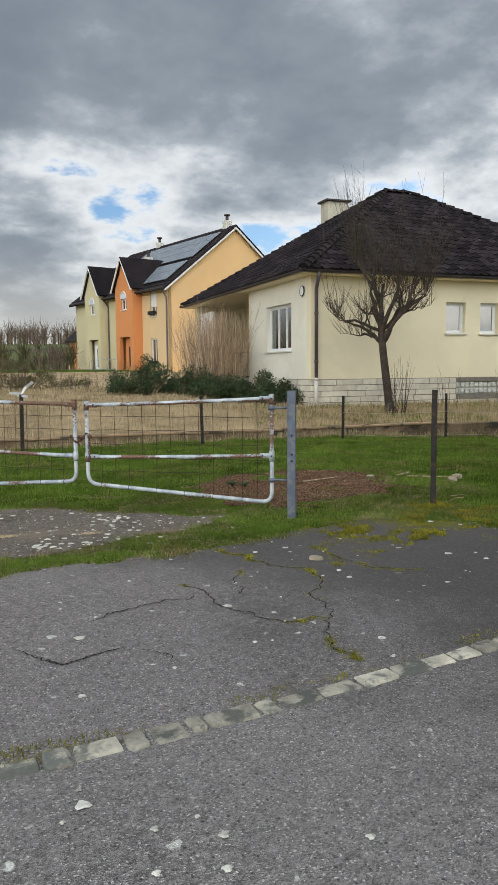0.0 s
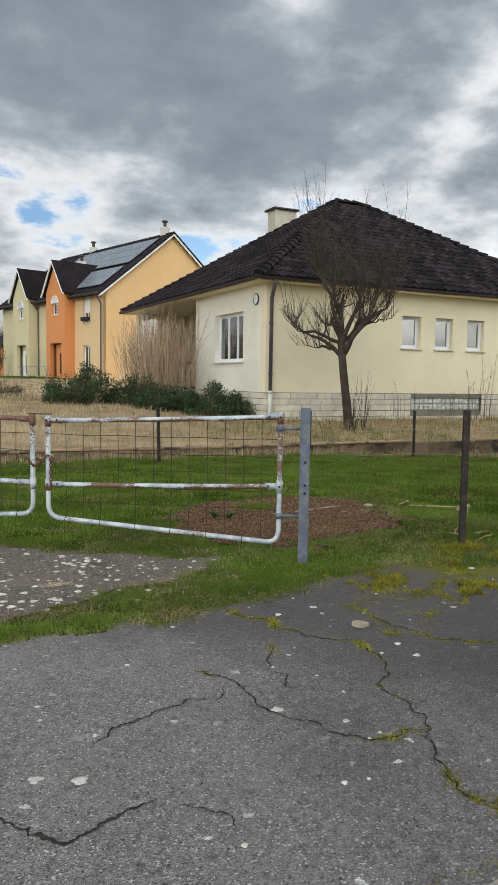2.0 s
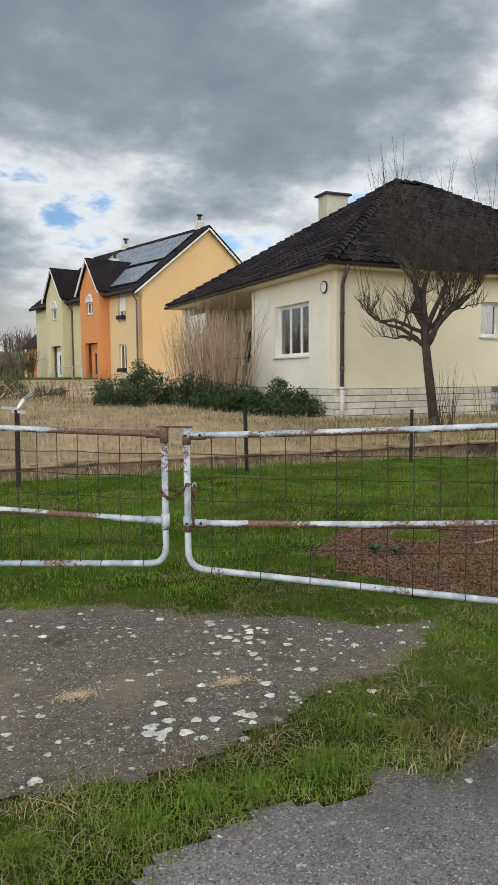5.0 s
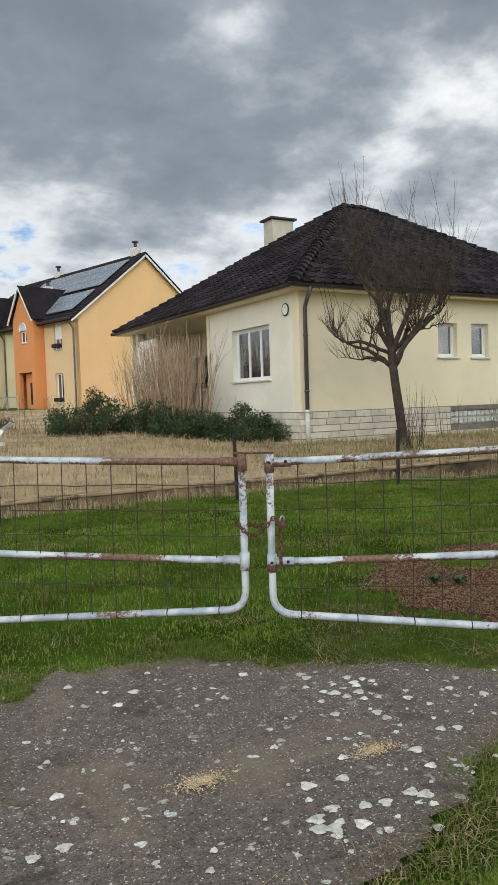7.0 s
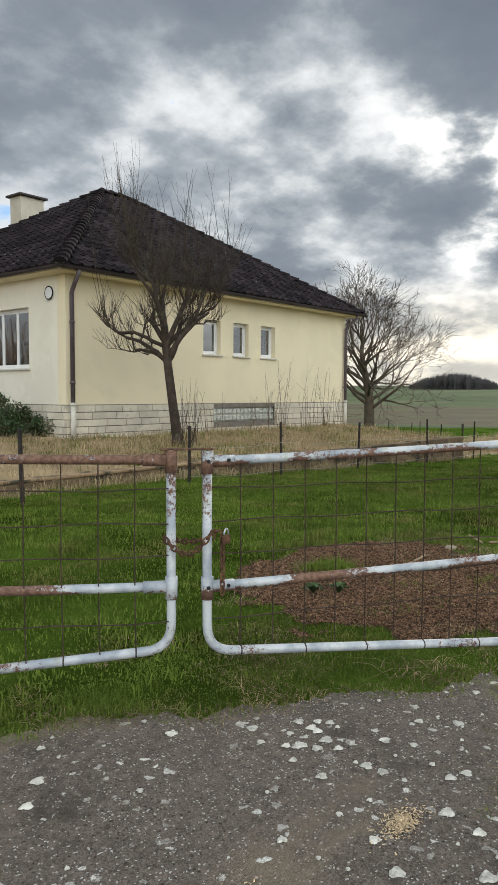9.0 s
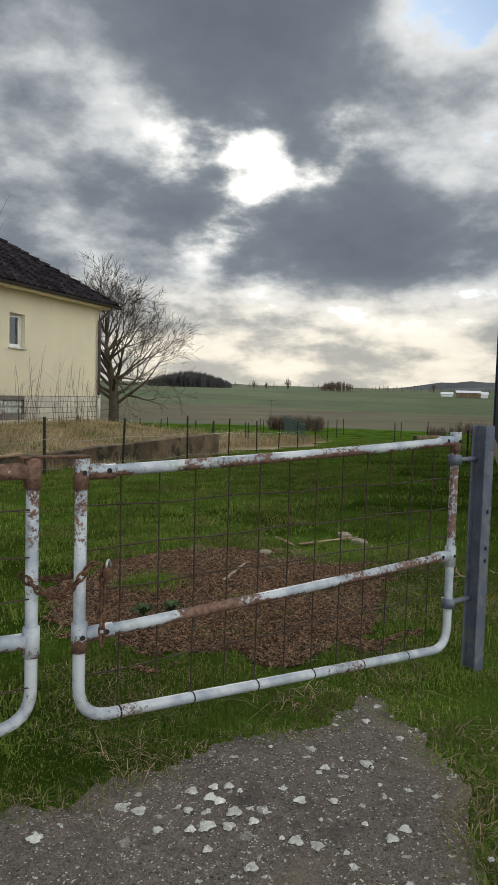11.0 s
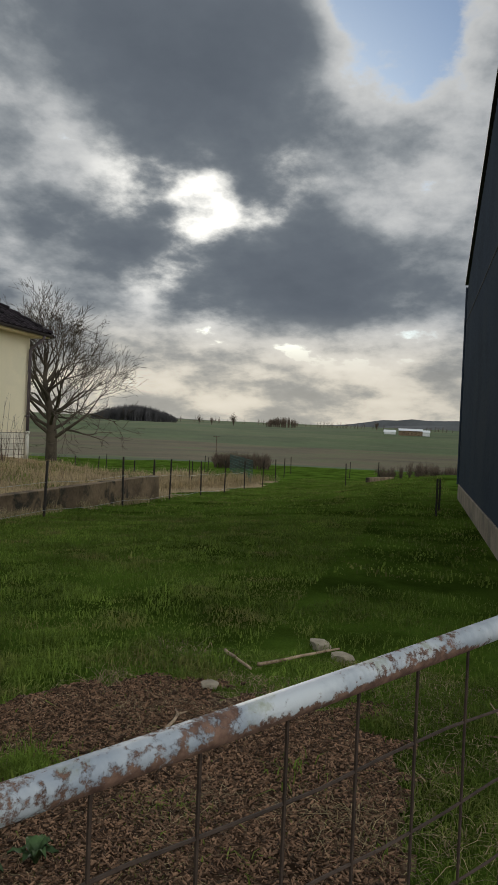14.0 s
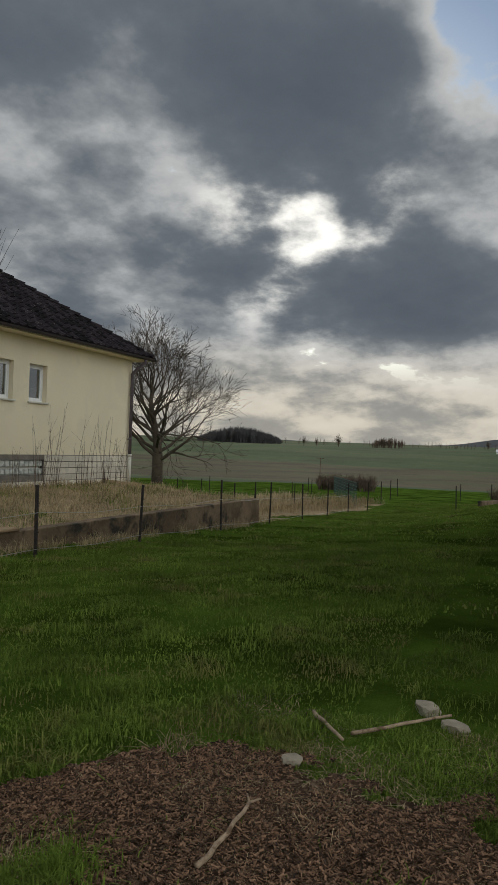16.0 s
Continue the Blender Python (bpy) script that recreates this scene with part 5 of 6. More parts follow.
def build_pollard():
    """The pruned fruit tree before the bungalow: knuckled limbs and upright new shoots."""
    x, y = 13.2, 16.62
    t = thing("pollard_tree", (x, y, ground_z(x, y)), "bare pruned tree with dark knuckled limbs and fine shoots", "tree")
    rnd = random.Random(12)
    g = Geo()
    side = Vector((0.88, -0.47, 0))        # across the drive's view
    deep = Vector((0.47, 0.88, 0))
    pts, rad, d = limb(g, rnd, (0, 0, -0.2), -side * 0.05 + Vector((0, 0, 1)), 2.42, 0.118, 0.092, 0.02, 0, 7, 10)
    g.tube([(0, 0, -0.25), (0, 0, 0.05), tuple(-side * 0.03 + Vector((0, 0, 0.3)))], [0.20, 0.15, 0.117], 10)
    part("trunk", g, M["bark"], t, "", True)
    tw = Geo()
    lead, lrad, ld = limb(g2 := Geo(), rnd, pts[-1], -side * 0.12 + Vector((0, 0, 1)), 1.35, 0.085, 0.035, 0.09, 0.03, 7, 8)
    lead2, lrad2, ld2 = limb(g2, rnd, pts[-2], side * 0.42 + Vector((0, 0, 1)), 1.5, 0.07, 0.03, 0.09, 0.02, 7, 8)
    part("leader", g2, M["bark"], t, "", True)
    starts = [(-0.95, -0.2, 0.30, 0.95, 0.048, 2), (-0.75, 0.35, 1.05, 1.0, 0.055, 3), (-0.35, -0.5, 1.3, 0.95, 0.065, 3), (0.0, 0.4, 1.5, 1.05, 0.075, 3), (0.4, -0.35, 1.3, 1.0, 0.07, 3), (0.8, 0.1, 1.0, 1.05, 0.06, 3), (0.6, 0.6, 1.05, 0.95, 0.05, 3), (-0.55, 0.7, 1.0, 0.9, 0.045, 3)]
    ends = [(q, ld) for q in lead[3:]] + [(q, ld2) for q in lead2[3:]]
    starts += [(-0.5, 0.1, 1.2, 0.8, 0.045, 3), (0.35, 0.3, 1.3, 0.8, 0.045, 3), (-0.3, -0.3, 1.5, 0.9, 0.05, 3), (0.55, -0.2, 1.4, 0.75, 0.04, 3)]
    for i, (a, b, c, l, r, kids) in enumerate(starts):
        arm = Geo()
        base = pts[-1 - (i % 2)] if i < 8 else (lead, lead2)[i % 2][3 + i % 3]
        p1, r1, d1 = limb(arm, rnd, base, side * (a * 1.2) + deep * b + Vector((0, 0, c * 0.95)), l * 1.15, r, r * 0.62, 0.16, -0.02 if i else -0.06, 7, 7)
        for k in range(kids):
            dd = d1 + Vector((rnd.gauss(0, 0.6), rnd.gauss(0, 0.6), rnd.uniform(0.1, 0.7)))
            p2, r2, d2 = limb(arm, rnd, p1[-1 - (k * 2) % 5], dd, rnd.uniform(0.4, 0.7), r1[-1] * 0.8, r1[-1] * 0.4, 0.25, 0.06, 5, 6)
            ends += [(q, d2) for q in p2[2:]]
            for kk in range(2):
                dd = d2 + Vector((rnd.gauss(0, 0.8), rnd.gauss(0, 0.8), rnd.uniform(0, 0.5)))
                p3, r3, d3 = limb(arm, rnd, p2[-1 - kk], dd, rnd.uniform(0.25, 0.45), r2[-1] * 0.8, r2[-1] * 0.4, 0.25, 0.08, 4, 5)
                ends += [(q, d3) for q in p3[1:]]
        part("limb", arm, M["bark"], t, "", True)
    for q, d in ends:
        for k in range(rnd.randrange(1, 4)):
            dd = Vector((rnd.gauss(0, 0.4), rnd.gauss(0, 0.4), 0.9)) + d * 0.5
            l = rnd.uniform(0.35, 0.95) * (1.3 if q.z > 3.0 else 0.75)
            p4, r4, d4 = limb(tw, rnd, q, dd, l, 0.0062, 0.0024, 0.10, 0.03, 3, 3)
            if rnd.random() < 0.4:
                limb(tw, rnd, p4[1], d4 + Vector((rnd.gauss(0, 0.5), rnd.gauss(0, 0.5), 0.1)), l * 0.5, 0.0035, 0.0015, 0.08, 0.02, 2, 3)
    for k in range(62):                     # tall water shoots
        q = max((ends[rnd.randrange(len(ends))][0] for w in range(3)), key=lambda v: v.z)
        dd = -side * rnd.uniform(0.05, 0.5) + Vector((rnd.gauss(0, 0.12), rnd.gauss(0, 0.12), 1.5))
        p4, r4, d4 = limb(tw, rnd, q, dd, rnd.uniform(1.3, 2.7), 0.008, 0.0025, 0.06, 0.02, 5, 3)
        for i in (2, 3, 4):
            limb(tw, rnd, p4[i], d4 + Vector((rnd.gauss(0, 0.45), rnd.gauss(0, 0.45), 0)), 0.45, 0.003, 0.0015, 0.1, 0.02, 2, 3)
    part("spray", tw, M["bark"], t)
    suck = Geo()
    for k in range(26):
        a = rnd.uniform(0, 6.28)
        limb(suck, rnd, (0.2 * math.cos(a) + 0.18, 0.2 * math.sin(a) - 0.1, -0.05), (rnd.gauss(0.08, 0.12), rnd.gauss(0, 0.12), 1), rnd.uniform(0.8, 1.8), 0.008, 0.002, 0.05, 0.02, 5, 3)
    part("undergrowth", suck, M["bark"], t)


build_pollard()


def build_walnut():
    x, y = 54.0, 35.4
    t = thing("walnut_tree", (x, y, ground_z(x, y)), "wide bare walnut tree behind the bungalow, dark against the sky", "tree")
    rnd = random.Random(5)
    g = Geo()
    pts, rad, d = limb(g, rnd, (0, 0, -0.6), (0.0, 0, 1), 3.0, 0.48, 0.40, 0.02, 0, 5, 12)
    lead, lrad, d = limb(g, rnd, pts[-1], (0.03, 0.02, 1), 5.6, 0.36, 0.10, 0.07, 0.03, 8, 9)
    part("trunk", g, M["far_bark"], t, "", True)
    cfg = dict(taper=0.5, wander=0.14, lift=0.015, kids=3, angle=(20, 52), up=0.06, len=(0.55, 0.8), min=0.013)
    cr = Geo()
    for k in range(30):
        f = k / 29
        a = 2.4 * k + rnd.uniform(-0.25, 0.25)
        el = radians(20 + 50 * f + rnd.uniform(-6, 6))
        i = min(8, int(f * 8.5))
        grow(cr, rnd, lead[i] - Vector((0, 0, 0.35 * (k % 3))), Vector((math.cos(el) * math.cos(a), math.cos(el) * math.sin(a), math.sin(el))), 3.75 - 1.55 * f + rnd.uniform(-0.2, 0.2), 0.165 - 0.085 * f, 4, cfg)
    part("crown", cr, M["far_bark"], t)
    g = Geo()
    nest = Vector((0.5, -1.0, 9.0))
    for k in range(70):
        a = rnd.uniform(0, 6.28)
        p = nest + Vector((rnd.gauss(0, 0.18), rnd.gauss(0, 0.18), rnd.gauss(0, 0.14)))
        q = p + Vector((0.3 * math.cos(a), 0.3 * math.sin(a), rnd.gauss(0, 0.08)))
        g.tube([p, q], 0.012, 3)
    part("nest", g, M["far_bark"], t)


build_walnut()


def bush(name, x, y, rx, ry, h, leaves, label, seed, rot=0.0, mat="leaf"):
    """An evergreen shrub: stems inside, many small leaves in uneven clumps."""
    t = thing(name, (x, y, ground_z(x, y), 0, 0, rot), label, "shrub")
    rnd = random.Random(seed)
    stems, lf = Geo(), Geo()
    clumps = []
    for k in range(46):
        a, q = rnd.uniform(0, 6.28), math.sqrt(rnd.random())
        z = h * (1 - 0.75 * q * q) * rnd.uniform(0.25, 1.0)
        c = Vector((rx * q * math.cos(a), ry * q * math.sin(a), z))
        clumps.append((c, rnd.uniform(0.16, 0.34) * (0.6 + h * 0.35)))
        stems.tube([(c.x * 0.3, c.y * 0.3, -0.1), (c.x * 0.7, c.y * 0.7, z * 0.6), tuple(c)], [0.022, 0.013, 0.006], 4)
        if rnd.random() < 0.2:
            limb(stems, rnd, c, (c.x * 0.4, c.y * 0.4, 1.0), rnd.uniform(0.25, 0.6), 0.006, 0.002, 0.15, 0, 3, 3)
    for k in range(leaves):
        c, r = clumps[rnd.randrange(len(clumps))]
        v = Vector((rnd.gauss(0, 1), rnd.gauss(0, 1), rnd.gauss(0, 0.8))).normalized() * r * rnd.uniform(0.55, 1.1)
        p = c + v
        if p.z < 0:
            p.z = -p.z * 0.3
        u = Vector((rnd.gauss(0, 1), rnd.gauss(0, 1), rnd.gauss(0, 1))).normalized()
        w = u.cross(v.normalized() if v.length else Vector((0, 0, 1)))
        w = w.normalized() if w.length > 0.01 else Vector((1, 0, 0))
        l, b = rnd.uniform(0.035, 0.075), rnd.uniform(0.014, 0.024)
        lf.quad(p - u * l * 0.5, p + w * b + u * 0.1 * l, p + u * l * 0.6, p - w * b)
    part("stems", stems, M["bark"], t)
    part("foliage", lf, M[mat], t)
    return t


bush("evergreen_bush", 8.1, 23.6, 1.25, 1.2, 1.15, 9000, "dense dark evergreen bush by the straw bank", 1)
bush("evergreen_bush", 9.7, 23.2, 1.1, 1.0, 0.95, 8000, "dense dark evergreen bush by the straw bank", 2)
bush("spreading_bush", 11.15, 20.6, 1.0, 1.3, 1.0, 9000, "low spreading dark green bush under the bungalow window", 3)
bush("spreading_bush", 10.2, 21.9, 0.8, 0.9, 0.85, 6000, "low spreading dark green bush beside the porch", 4)
bush("hedge_bush", 4.6, 30.5, 2.6, 1.6, 1.1, 7000, "scrubby olive hedge at the end of the garden", 5, 0, "olive")
bush("hedge_bush", 0.2, 31.5, 2.6, 1.6, 1.25, 7000, "scrubby olive hedge at the end of the garden", 6, 0, "olive")


def stems_clump(name, x, y, n, spread, lo, hi, label, seed, mat="cane", lean=0.1, fork=True, thick=0.009):
    t = thing(name, (x, y, ground_z(x, y)), label, "shrub")
    rnd = random.Random(seed)
    g = Geo()
    for k in range(n):
        a, q = rnd.uniform(0, 6.28), math.sqrt(rnd.random())
        p = Vector((spread * q * math.cos(a), spread * q * math.sin(a), -0.05))
        l = rnd.uniform(lo, hi)
        pts, rad, d = limb(g, rnd, p, (p.x * 0.25 + rnd.gauss(0, lean), p.y * 0.25 + rnd.gauss(0, lean), 1), l, thick, thick * 0.3, 0.05, 0.02, 6, 4)
        if fork:
            for i in (3, 4, 5):
                if rnd.random() < 0.6:
                    limb(g, rnd, pts[i], d + Vector((rnd.gauss(0, 0.4), rnd.gauss(0, 0.4), 0)), l * 0.28, thick * 0.45, thick * 0.2, 0.1, 0.03, 3, 3)
    part("cane_growth", g, M[mat], t)


for i, (x, y, n) in enumerate(((10.6, 23.8, 105), (10.9, 25.2, 115), (11.1, 26.8, 100), (10.5, 22.9, 60))):
    stems_clump("cane_shrub", x, y, n, 0.72, 1.9, 3.1, "tall bare straw-brown canes before the porch", 20 + i, lean=0.07, thick=0.012)
for i, (x, n, hi) in enumerate(((16.4, 7, 1.3), (18.3, 5, 1.2), (18.95, 9, 2.2), (19.6, 8, 2.3), (21.0, 9, 2.1), (21.9, 12, 2.0), (22.6, 8, 1.7))):
    stems_clump("sapling_clump", x, 18.55, n, 0.28, 0.7, hi, "thin bare saplings growing against the plinth", 40 + i, "twig", 0.07, True, 0.007)
for i, (x, y, n) in enumerate(((3.0, 25.0, 60), (5.6, 26.5, 60), (1.0, 27.5, 60), (-1.6, 26, 50), (6.8, 24.8, 40))):
    stems_clump("bramble_thicket", x, y, n, 1.3, 0.5, 1.3, "tangled brown bramble thicket on the straw bank", 60 + i, "twig", 0.35, True, 0.006)


def far_tree(g, rnd, x, y, z, h, w, n):
    """A bare tree far off: trunk, and a fan of fine boughs."""
    g.tube([(x, y, z - 0.5), (x, y, z + h * 0.4)], [h * 0.03, h * 0.018], 4, caps=False)
    for k in range(n):
        a, q = rnd.uniform(0, 6.28), rnd.uniform(0.15, 1.0)
        b = z + h * rnd.uniform(0.08, 0.5)
        e = (x + w * q * math.cos(a), y + w * q * math.sin(a), z + h * (1 - 0.45 * q * q) * rnd.uniform(0.7, 1.02))
        m = tuple((p + s) / 2 + rnd.gauss(0, 0.06 * h) for p, s in zip((x, y, b), e))
        r = h * 0.006
        g.tube([(x, y, b), m, e], [r * 1.8, r, r * 0.5], 3, caps=False)


def woodland(name, n, az, rr, h, label, seed, mat="twig", boughs=16, dome=0.0):
    g, rnd = Geo(), random.Random(seed)
    for k in range(n):
        a, r = radians(rnd.uniform(*az)), rnd.uniform(*rr)
        x, y = 4 + r * math.cos(a), 5 + r * math.sin(a)
        hh = rnd.uniform(*h)
        u = (math.degrees(a) - az[0]) / (az[1] - az[0])
        hh += dome * math.sin(math.pi * u) ** 0.7
        far_tree(g, rnd, x, y, ground_z(x, y), hh, (4 if dome else hh) * rnd.uniform(0.28, 0.45), boughs)
    tagged(part(name, g, M[mat]), label, "wood", kind="stuff")


M["darkwood"] = material("dark_far_wood", (0.085, 0.082, 0.086), 1.0, 0.3, 0.05, 0.6, 0.0, 1.0, spec=0.0)
woodland("far_wood", 420, (72, 100), (330, 520), (9, 15), "bare brown winter wood along the hilltop", 3)
woodland("far_scrub", 260, (74, 100), (70, 260), (2.5, 6), "bare scrub and orchard trees on the slope", 4, "twig", 14)
woodland("far_scrub", 90, (80, 100), (62, 130), (2, 4), "olive green scrub on the slope", 8, "olive", 26)
woodland("knoll_wood", 520, (20.6, 27.2), (560, 640), (2, 4), "dark wooded knoll across the fields", 5, "darkwood", 26, 10.0)
woodland("copse", 70, (11.0, 13.6), (520, 580), (4, 6), "small bare copse across the fields", 6, "twig", 26, 3.0)
woodland("far_hedge", 160, (-4, 31), (660, 700), (3, 7), "thin hedge line on the far fields", 7, "twig", 10)
woodland("near_hedge", 150, (14.6, 18.9), (56, 58.5), (0.8, 1.45), "dark low hedge behind the meadow fence", 9, "twig", 30)
woodland("bramble_hedge", 46, (-1.5, 6.5), (38, 47), (0.7, 1.2), "brown bramble hedge at the meadow's end", 10, "twig", 60)
for i, (az, r, h) in enumerate(((16.2, 470, 9), (18.9, 420, 6), (5.0, 640, 9), (17.9, 480, 6))):
    a = radians(az)
    x, y = 4 + r * math.cos(a), 5 + r * math.sin(a)
    t = thing("field_tree", (x, y, ground_z(x, y)), "lone bare tree far out in the fields", "tree", "lone field trees")
    g = Geo()
    far_tree(g, random.Random(90 + i), 0, 0, 0, h, h * 0.36, 70)
    part("boughs", g, M["twig"], t)


def far_hills():
    for name, r, a0, a1, peak, seed in (("hill", 1900, -25, 62, 36, 2), ("hill", 2700, -30, 70, 76, 5)):
        g = Geo()
        n = 90
        for i in range(n + 1):
            a = radians(a0 + (a1 - a0) * i / n)
            h = peak * (0.45 + 0.55 * noise.fractal(Vector((i * 0.07, seed, 0)), 1.0, 2.0, 5)) + (peak * 0.5 if i < n * 0.42 else 0) * smooth01(i, n * 0.46, n * 0.3)
            for rr, z in ((r, -10), (r + 150, h), (r + 600, h * 0.9)):
                g.v.append((4 + rr * math.cos(a), 5 + rr * math.sin(a), z))
        for i in range(n):
            for k in range(2):
                a = i * 3 + k
                g.f.append((a, a + 1, a + 4, a + 3))
        tagged(part(name, g, M["hillwood"], smooth=True), "long low wooded ridge on the horizon", "hill", kind="structure")


M["hillwood"] = material("wooded_ridge", (0.105, 0.11, 0.115), 1.0, 0.25, 0.004, 0.05, 0.2, 0.05, depth=2.0)
far_hills()


def build_farm():
    """White farm sheds across the fields."""
    for i, (az, r, w, d, h) in enumerate(((2.55, 330, 10, 6, 2.0), (1.75, 332, 7, 5, 1.5), (4.1, 340, 5, 3, 1.0))):
        a = radians(az)
        x, y = 4 + r * math.cos(a), 5 + r * math.sin(a)
        t = thing("farm_shed", (x, y, ground_z(x, y), 0, 0, 94 + az), "low white farm shed across the fields", "shed", "far farm sheds")
        g = Geo()
        g.box(-w / 2, -d / 2, -1, w / 2, d / 2, h, None, 0.02)
        part("shed_wall", g, M["wall_old"] if i == 0 else M["white"], t)
        g = Geo()
        g.quad((-w / 2 - 0.3, -d / 2 - 0.3, h), (w / 2 + 0.3, -d / 2 - 0.3, h), (w / 2 + 0.3, 0, h + 1.0), (-w / 2 - 0.3, 0, h + 1.0))
        g.quad((w / 2 + 0.3, d / 2 + 0.3, h), (-w / 2 - 0.3, d / 2 + 0.3, h), (-w / 2 - 0.3, 0, h + 1.0), (w / 2 + 0.3, 0, h + 1.0))
        part("shed_roof", g, M["white"], t)


build_farm()

# green mesh fence, lamp pole and rail fences beyond the wall
for i, (x, y) in enumerate(((24.5, 15.6), (27, 15.9), (30, 17.2), (34, 17.0), (38, 18.5), (44, 19.5), (48, 21), (30, 20.5), (35, 22), (40, 24), (36, 10.5), (42, 9.6), (50, 12.0))):
    fence_post(x, y, ground_z(x, y) + 1.05, "paddock fence posts", 0.06, (1, -1.5, 2)[i % 3])
g = Geo()
for k in range(7):
    z = 0.1 + k * 0.17
    g.tube([(38, 15.3, ground_z(38, 15.3) + z), (52, 20.5, ground_z(52, 20.5) + z)], 0.012, 4)
for k in range(40):
    x, y = 38 + 14 * k / 39, 15.3 + 5.2 * k / 39
    g.tube([(x, y, ground_z(x, y)), (x, y, ground_z(x, y) + 1.15)], 0.010, 4)
M["green_wire"] = material("green_fence_wire", (0.05, 0.11, 0.10), 0.6, 0.2, 3, 20, 0.0, 10)
tagged(part("mesh_fence", g, M["green_wire"]), "green wire mesh fence along the paddock", "fence")
pole = thing("field_pole", (58, 23.4, ground_z(58, 23.4)), "slender grey pole with crossarm beside the paddock", "pole")
g = Geo()
g.tube([(0, 0, -0.4), (0, 0, 2.4)], [0.04, 0.03], 8)
part("mast", g, M["twig"], pole)
g = Geo()
g.box(-0.03, -0.3, 2.37, 0.03, 0.3, 2.41)
part("crossarm", g, M["twig"], pole)
for k in range(3):
    t = thing("fallen_rail", (36 + k * 5, 9.0 + 0.4 * k, ground_z(36 + k * 5, 9.0 + 0.4 * k) + 0.12, 0, 2, -8 + 5 * k), "grey timber rail lying along the meadow's end", "rail", "timber rails")
    g = Geo()
    g.box(-2.4, -0.09, -0.12, 2.4, 0.09, 0.1, None, 0.02)
    part("timber", g, M["wall_old"], t)

# ---------------------------------------------------------------- ground cover


def lay_kerb():
    k = thing("kerb", (3, 2.4, 0), "flush line of worn pale kerbstones across the drive", "kerb", kind="structure")
    rnd = random.Random(3)
    x = -3.0
    while x < 8.5:
        l = rnd.uniform(0.15, 0.27) if rnd.random() > 0.25 else rnd.uniform(0.08, 0.12)
        a, b = Vector((x, kerb_y(x))), Vector((x + l, kerb_y(x + l)))
        d = (b - a).normalized()
        n = Vector((-d.y, d.x))
        g = Geo()
        w = 0.058 + rnd.uniform(-0.008, 0.006)
        z = 0.024 + rnd.uniform(-0.006, 0.006)
        g.box(0.006, -w, -0.1, l - 0.008, w, 0, None, 0.012)
        g.v = [(p[0] + rnd.uniform(-0.006, 0.006), p[1] + rnd.uniform(-0.008, 0.008), p[2] + (rnd.uniform(-0.006, 0.004) if p[2] > -0.05 else 0)) for p in g.v]
        o = part("kerbstone", g, M["kerbstone"], k)
        o.matrix_basis = Matrix.Translation((x - 3, a.y - 2.4, ground_z(x, a.y) + z)) @ pose(0, 0, 0, 0, 0, math.degrees(math.atan2(d.y, d.x)))
        x += l


M["moss"] = material("yellow_green_moss", (0.22, 0.205, 0.018), 0.95, 0.4, 6, 40, 0.0, 10, pieces=0.4)
lay_kerb()


def blades(name, pts, hmin, hmax, wide, lean, mat, label, seed, category="grass", lumps=1.0):
    """Grass: each blade three bent faces; taller in tufts."""
    rng = np.random.default_rng(seed)
    P = np.array(pts)
    n = len(P)
    z = np.array([ground_z(x, y) for x, y in pts])
    tuft = np.array([noise.noise(Vector((x * 2.6, y * 2.6, seed))) for x, y in pts])
    h = rng.uniform(hmin, hmax, n) * np.clip(1 + lumps * tuft * 1.5, 0.55, 3.0)
    a = rng.uniform(0, 2 * np.pi, n)
    ln = np.abs(rng.normal(0, lean, n)) * h
    b = a + rng.normal(0, 0.5, n) + np.pi / 2
    w = wide * rng.uniform(0.6, 1.3, n)
    sx, sy = np.cos(a) * w, np.sin(a) * w
    lx, ly = np.cos(b) * ln, np.sin(b) * ln
    V = np.zeros((n, 5, 3))
    V[:, 0] = np.stack([P[:, 0] - sx, P[:, 1] - sy, z - 0.01], 1)
    V[:, 1] = np.stack([P[:, 0] + sx, P[:, 1] + sy, z - 0.01], 1)
    V[:, 2] = np.stack([P[:, 0] + sx * 0.8 + lx * 0.35, P[:, 1] + sy * 0.8 + ly * 0.35, z + h * 0.6], 1)
    V[:, 3] = np.stack([P[:, 0] - sx * 0.8 + lx * 0.35, P[:, 1] - sy * 0.8 + ly * 0.35, z + h * 0.6], 1)
    V[:, 4] = np.stack([P[:, 0] + lx, P[:, 1] + ly, z + h * np.clip(1 - 0.3 * ln / np.maximum(h, 0.01), 0.4, 1)], 1)
    k = np.arange(n)[:, None] * 5
    quads = (k + np.array([[0, 1, 2, 3]])).tolist()
    tris = (k + np.array([[3, 2, 4]])).tolist()
    me = bpy.data.meshes.new(name)
    me.from_pydata(V.reshape(-1, 3).tolist(), [], quads + tris)
    me.materials.append(M[mat])
    me.update()
    return tagged(new(name, me), label, category, kind="stuff")


def scatter(n, x0, x1, y0, y1, keep, seed):
    rng = np.random.default_rng(seed)
    out = []
    for x, y in zip(rng.uniform(x0, x1, n), rng.uniform(y0, y1, n)):
        if keep(x, y, rng.random()):
            out.append((x, y))
    return out


def bare(x, y, amp=0.16):
    """On the drive or the slab."""
    x, y = x + 0.10 * noise.noise(Vector((x * 9, y * 9, 1))), y + 0.10 * noise.noise(Vector((x * 9, y * 9, 7)))
    return inside(APRON, *jitter(x, y, 0.16)) or inside(SLAB, *jitter(x, y, 0.14)) or y < kerb_y(x) + 0.3


def in_barn(x, y):
    return x > 9.1 and y < 5.72 + 0.03 * (x - 9.2) + 0.02


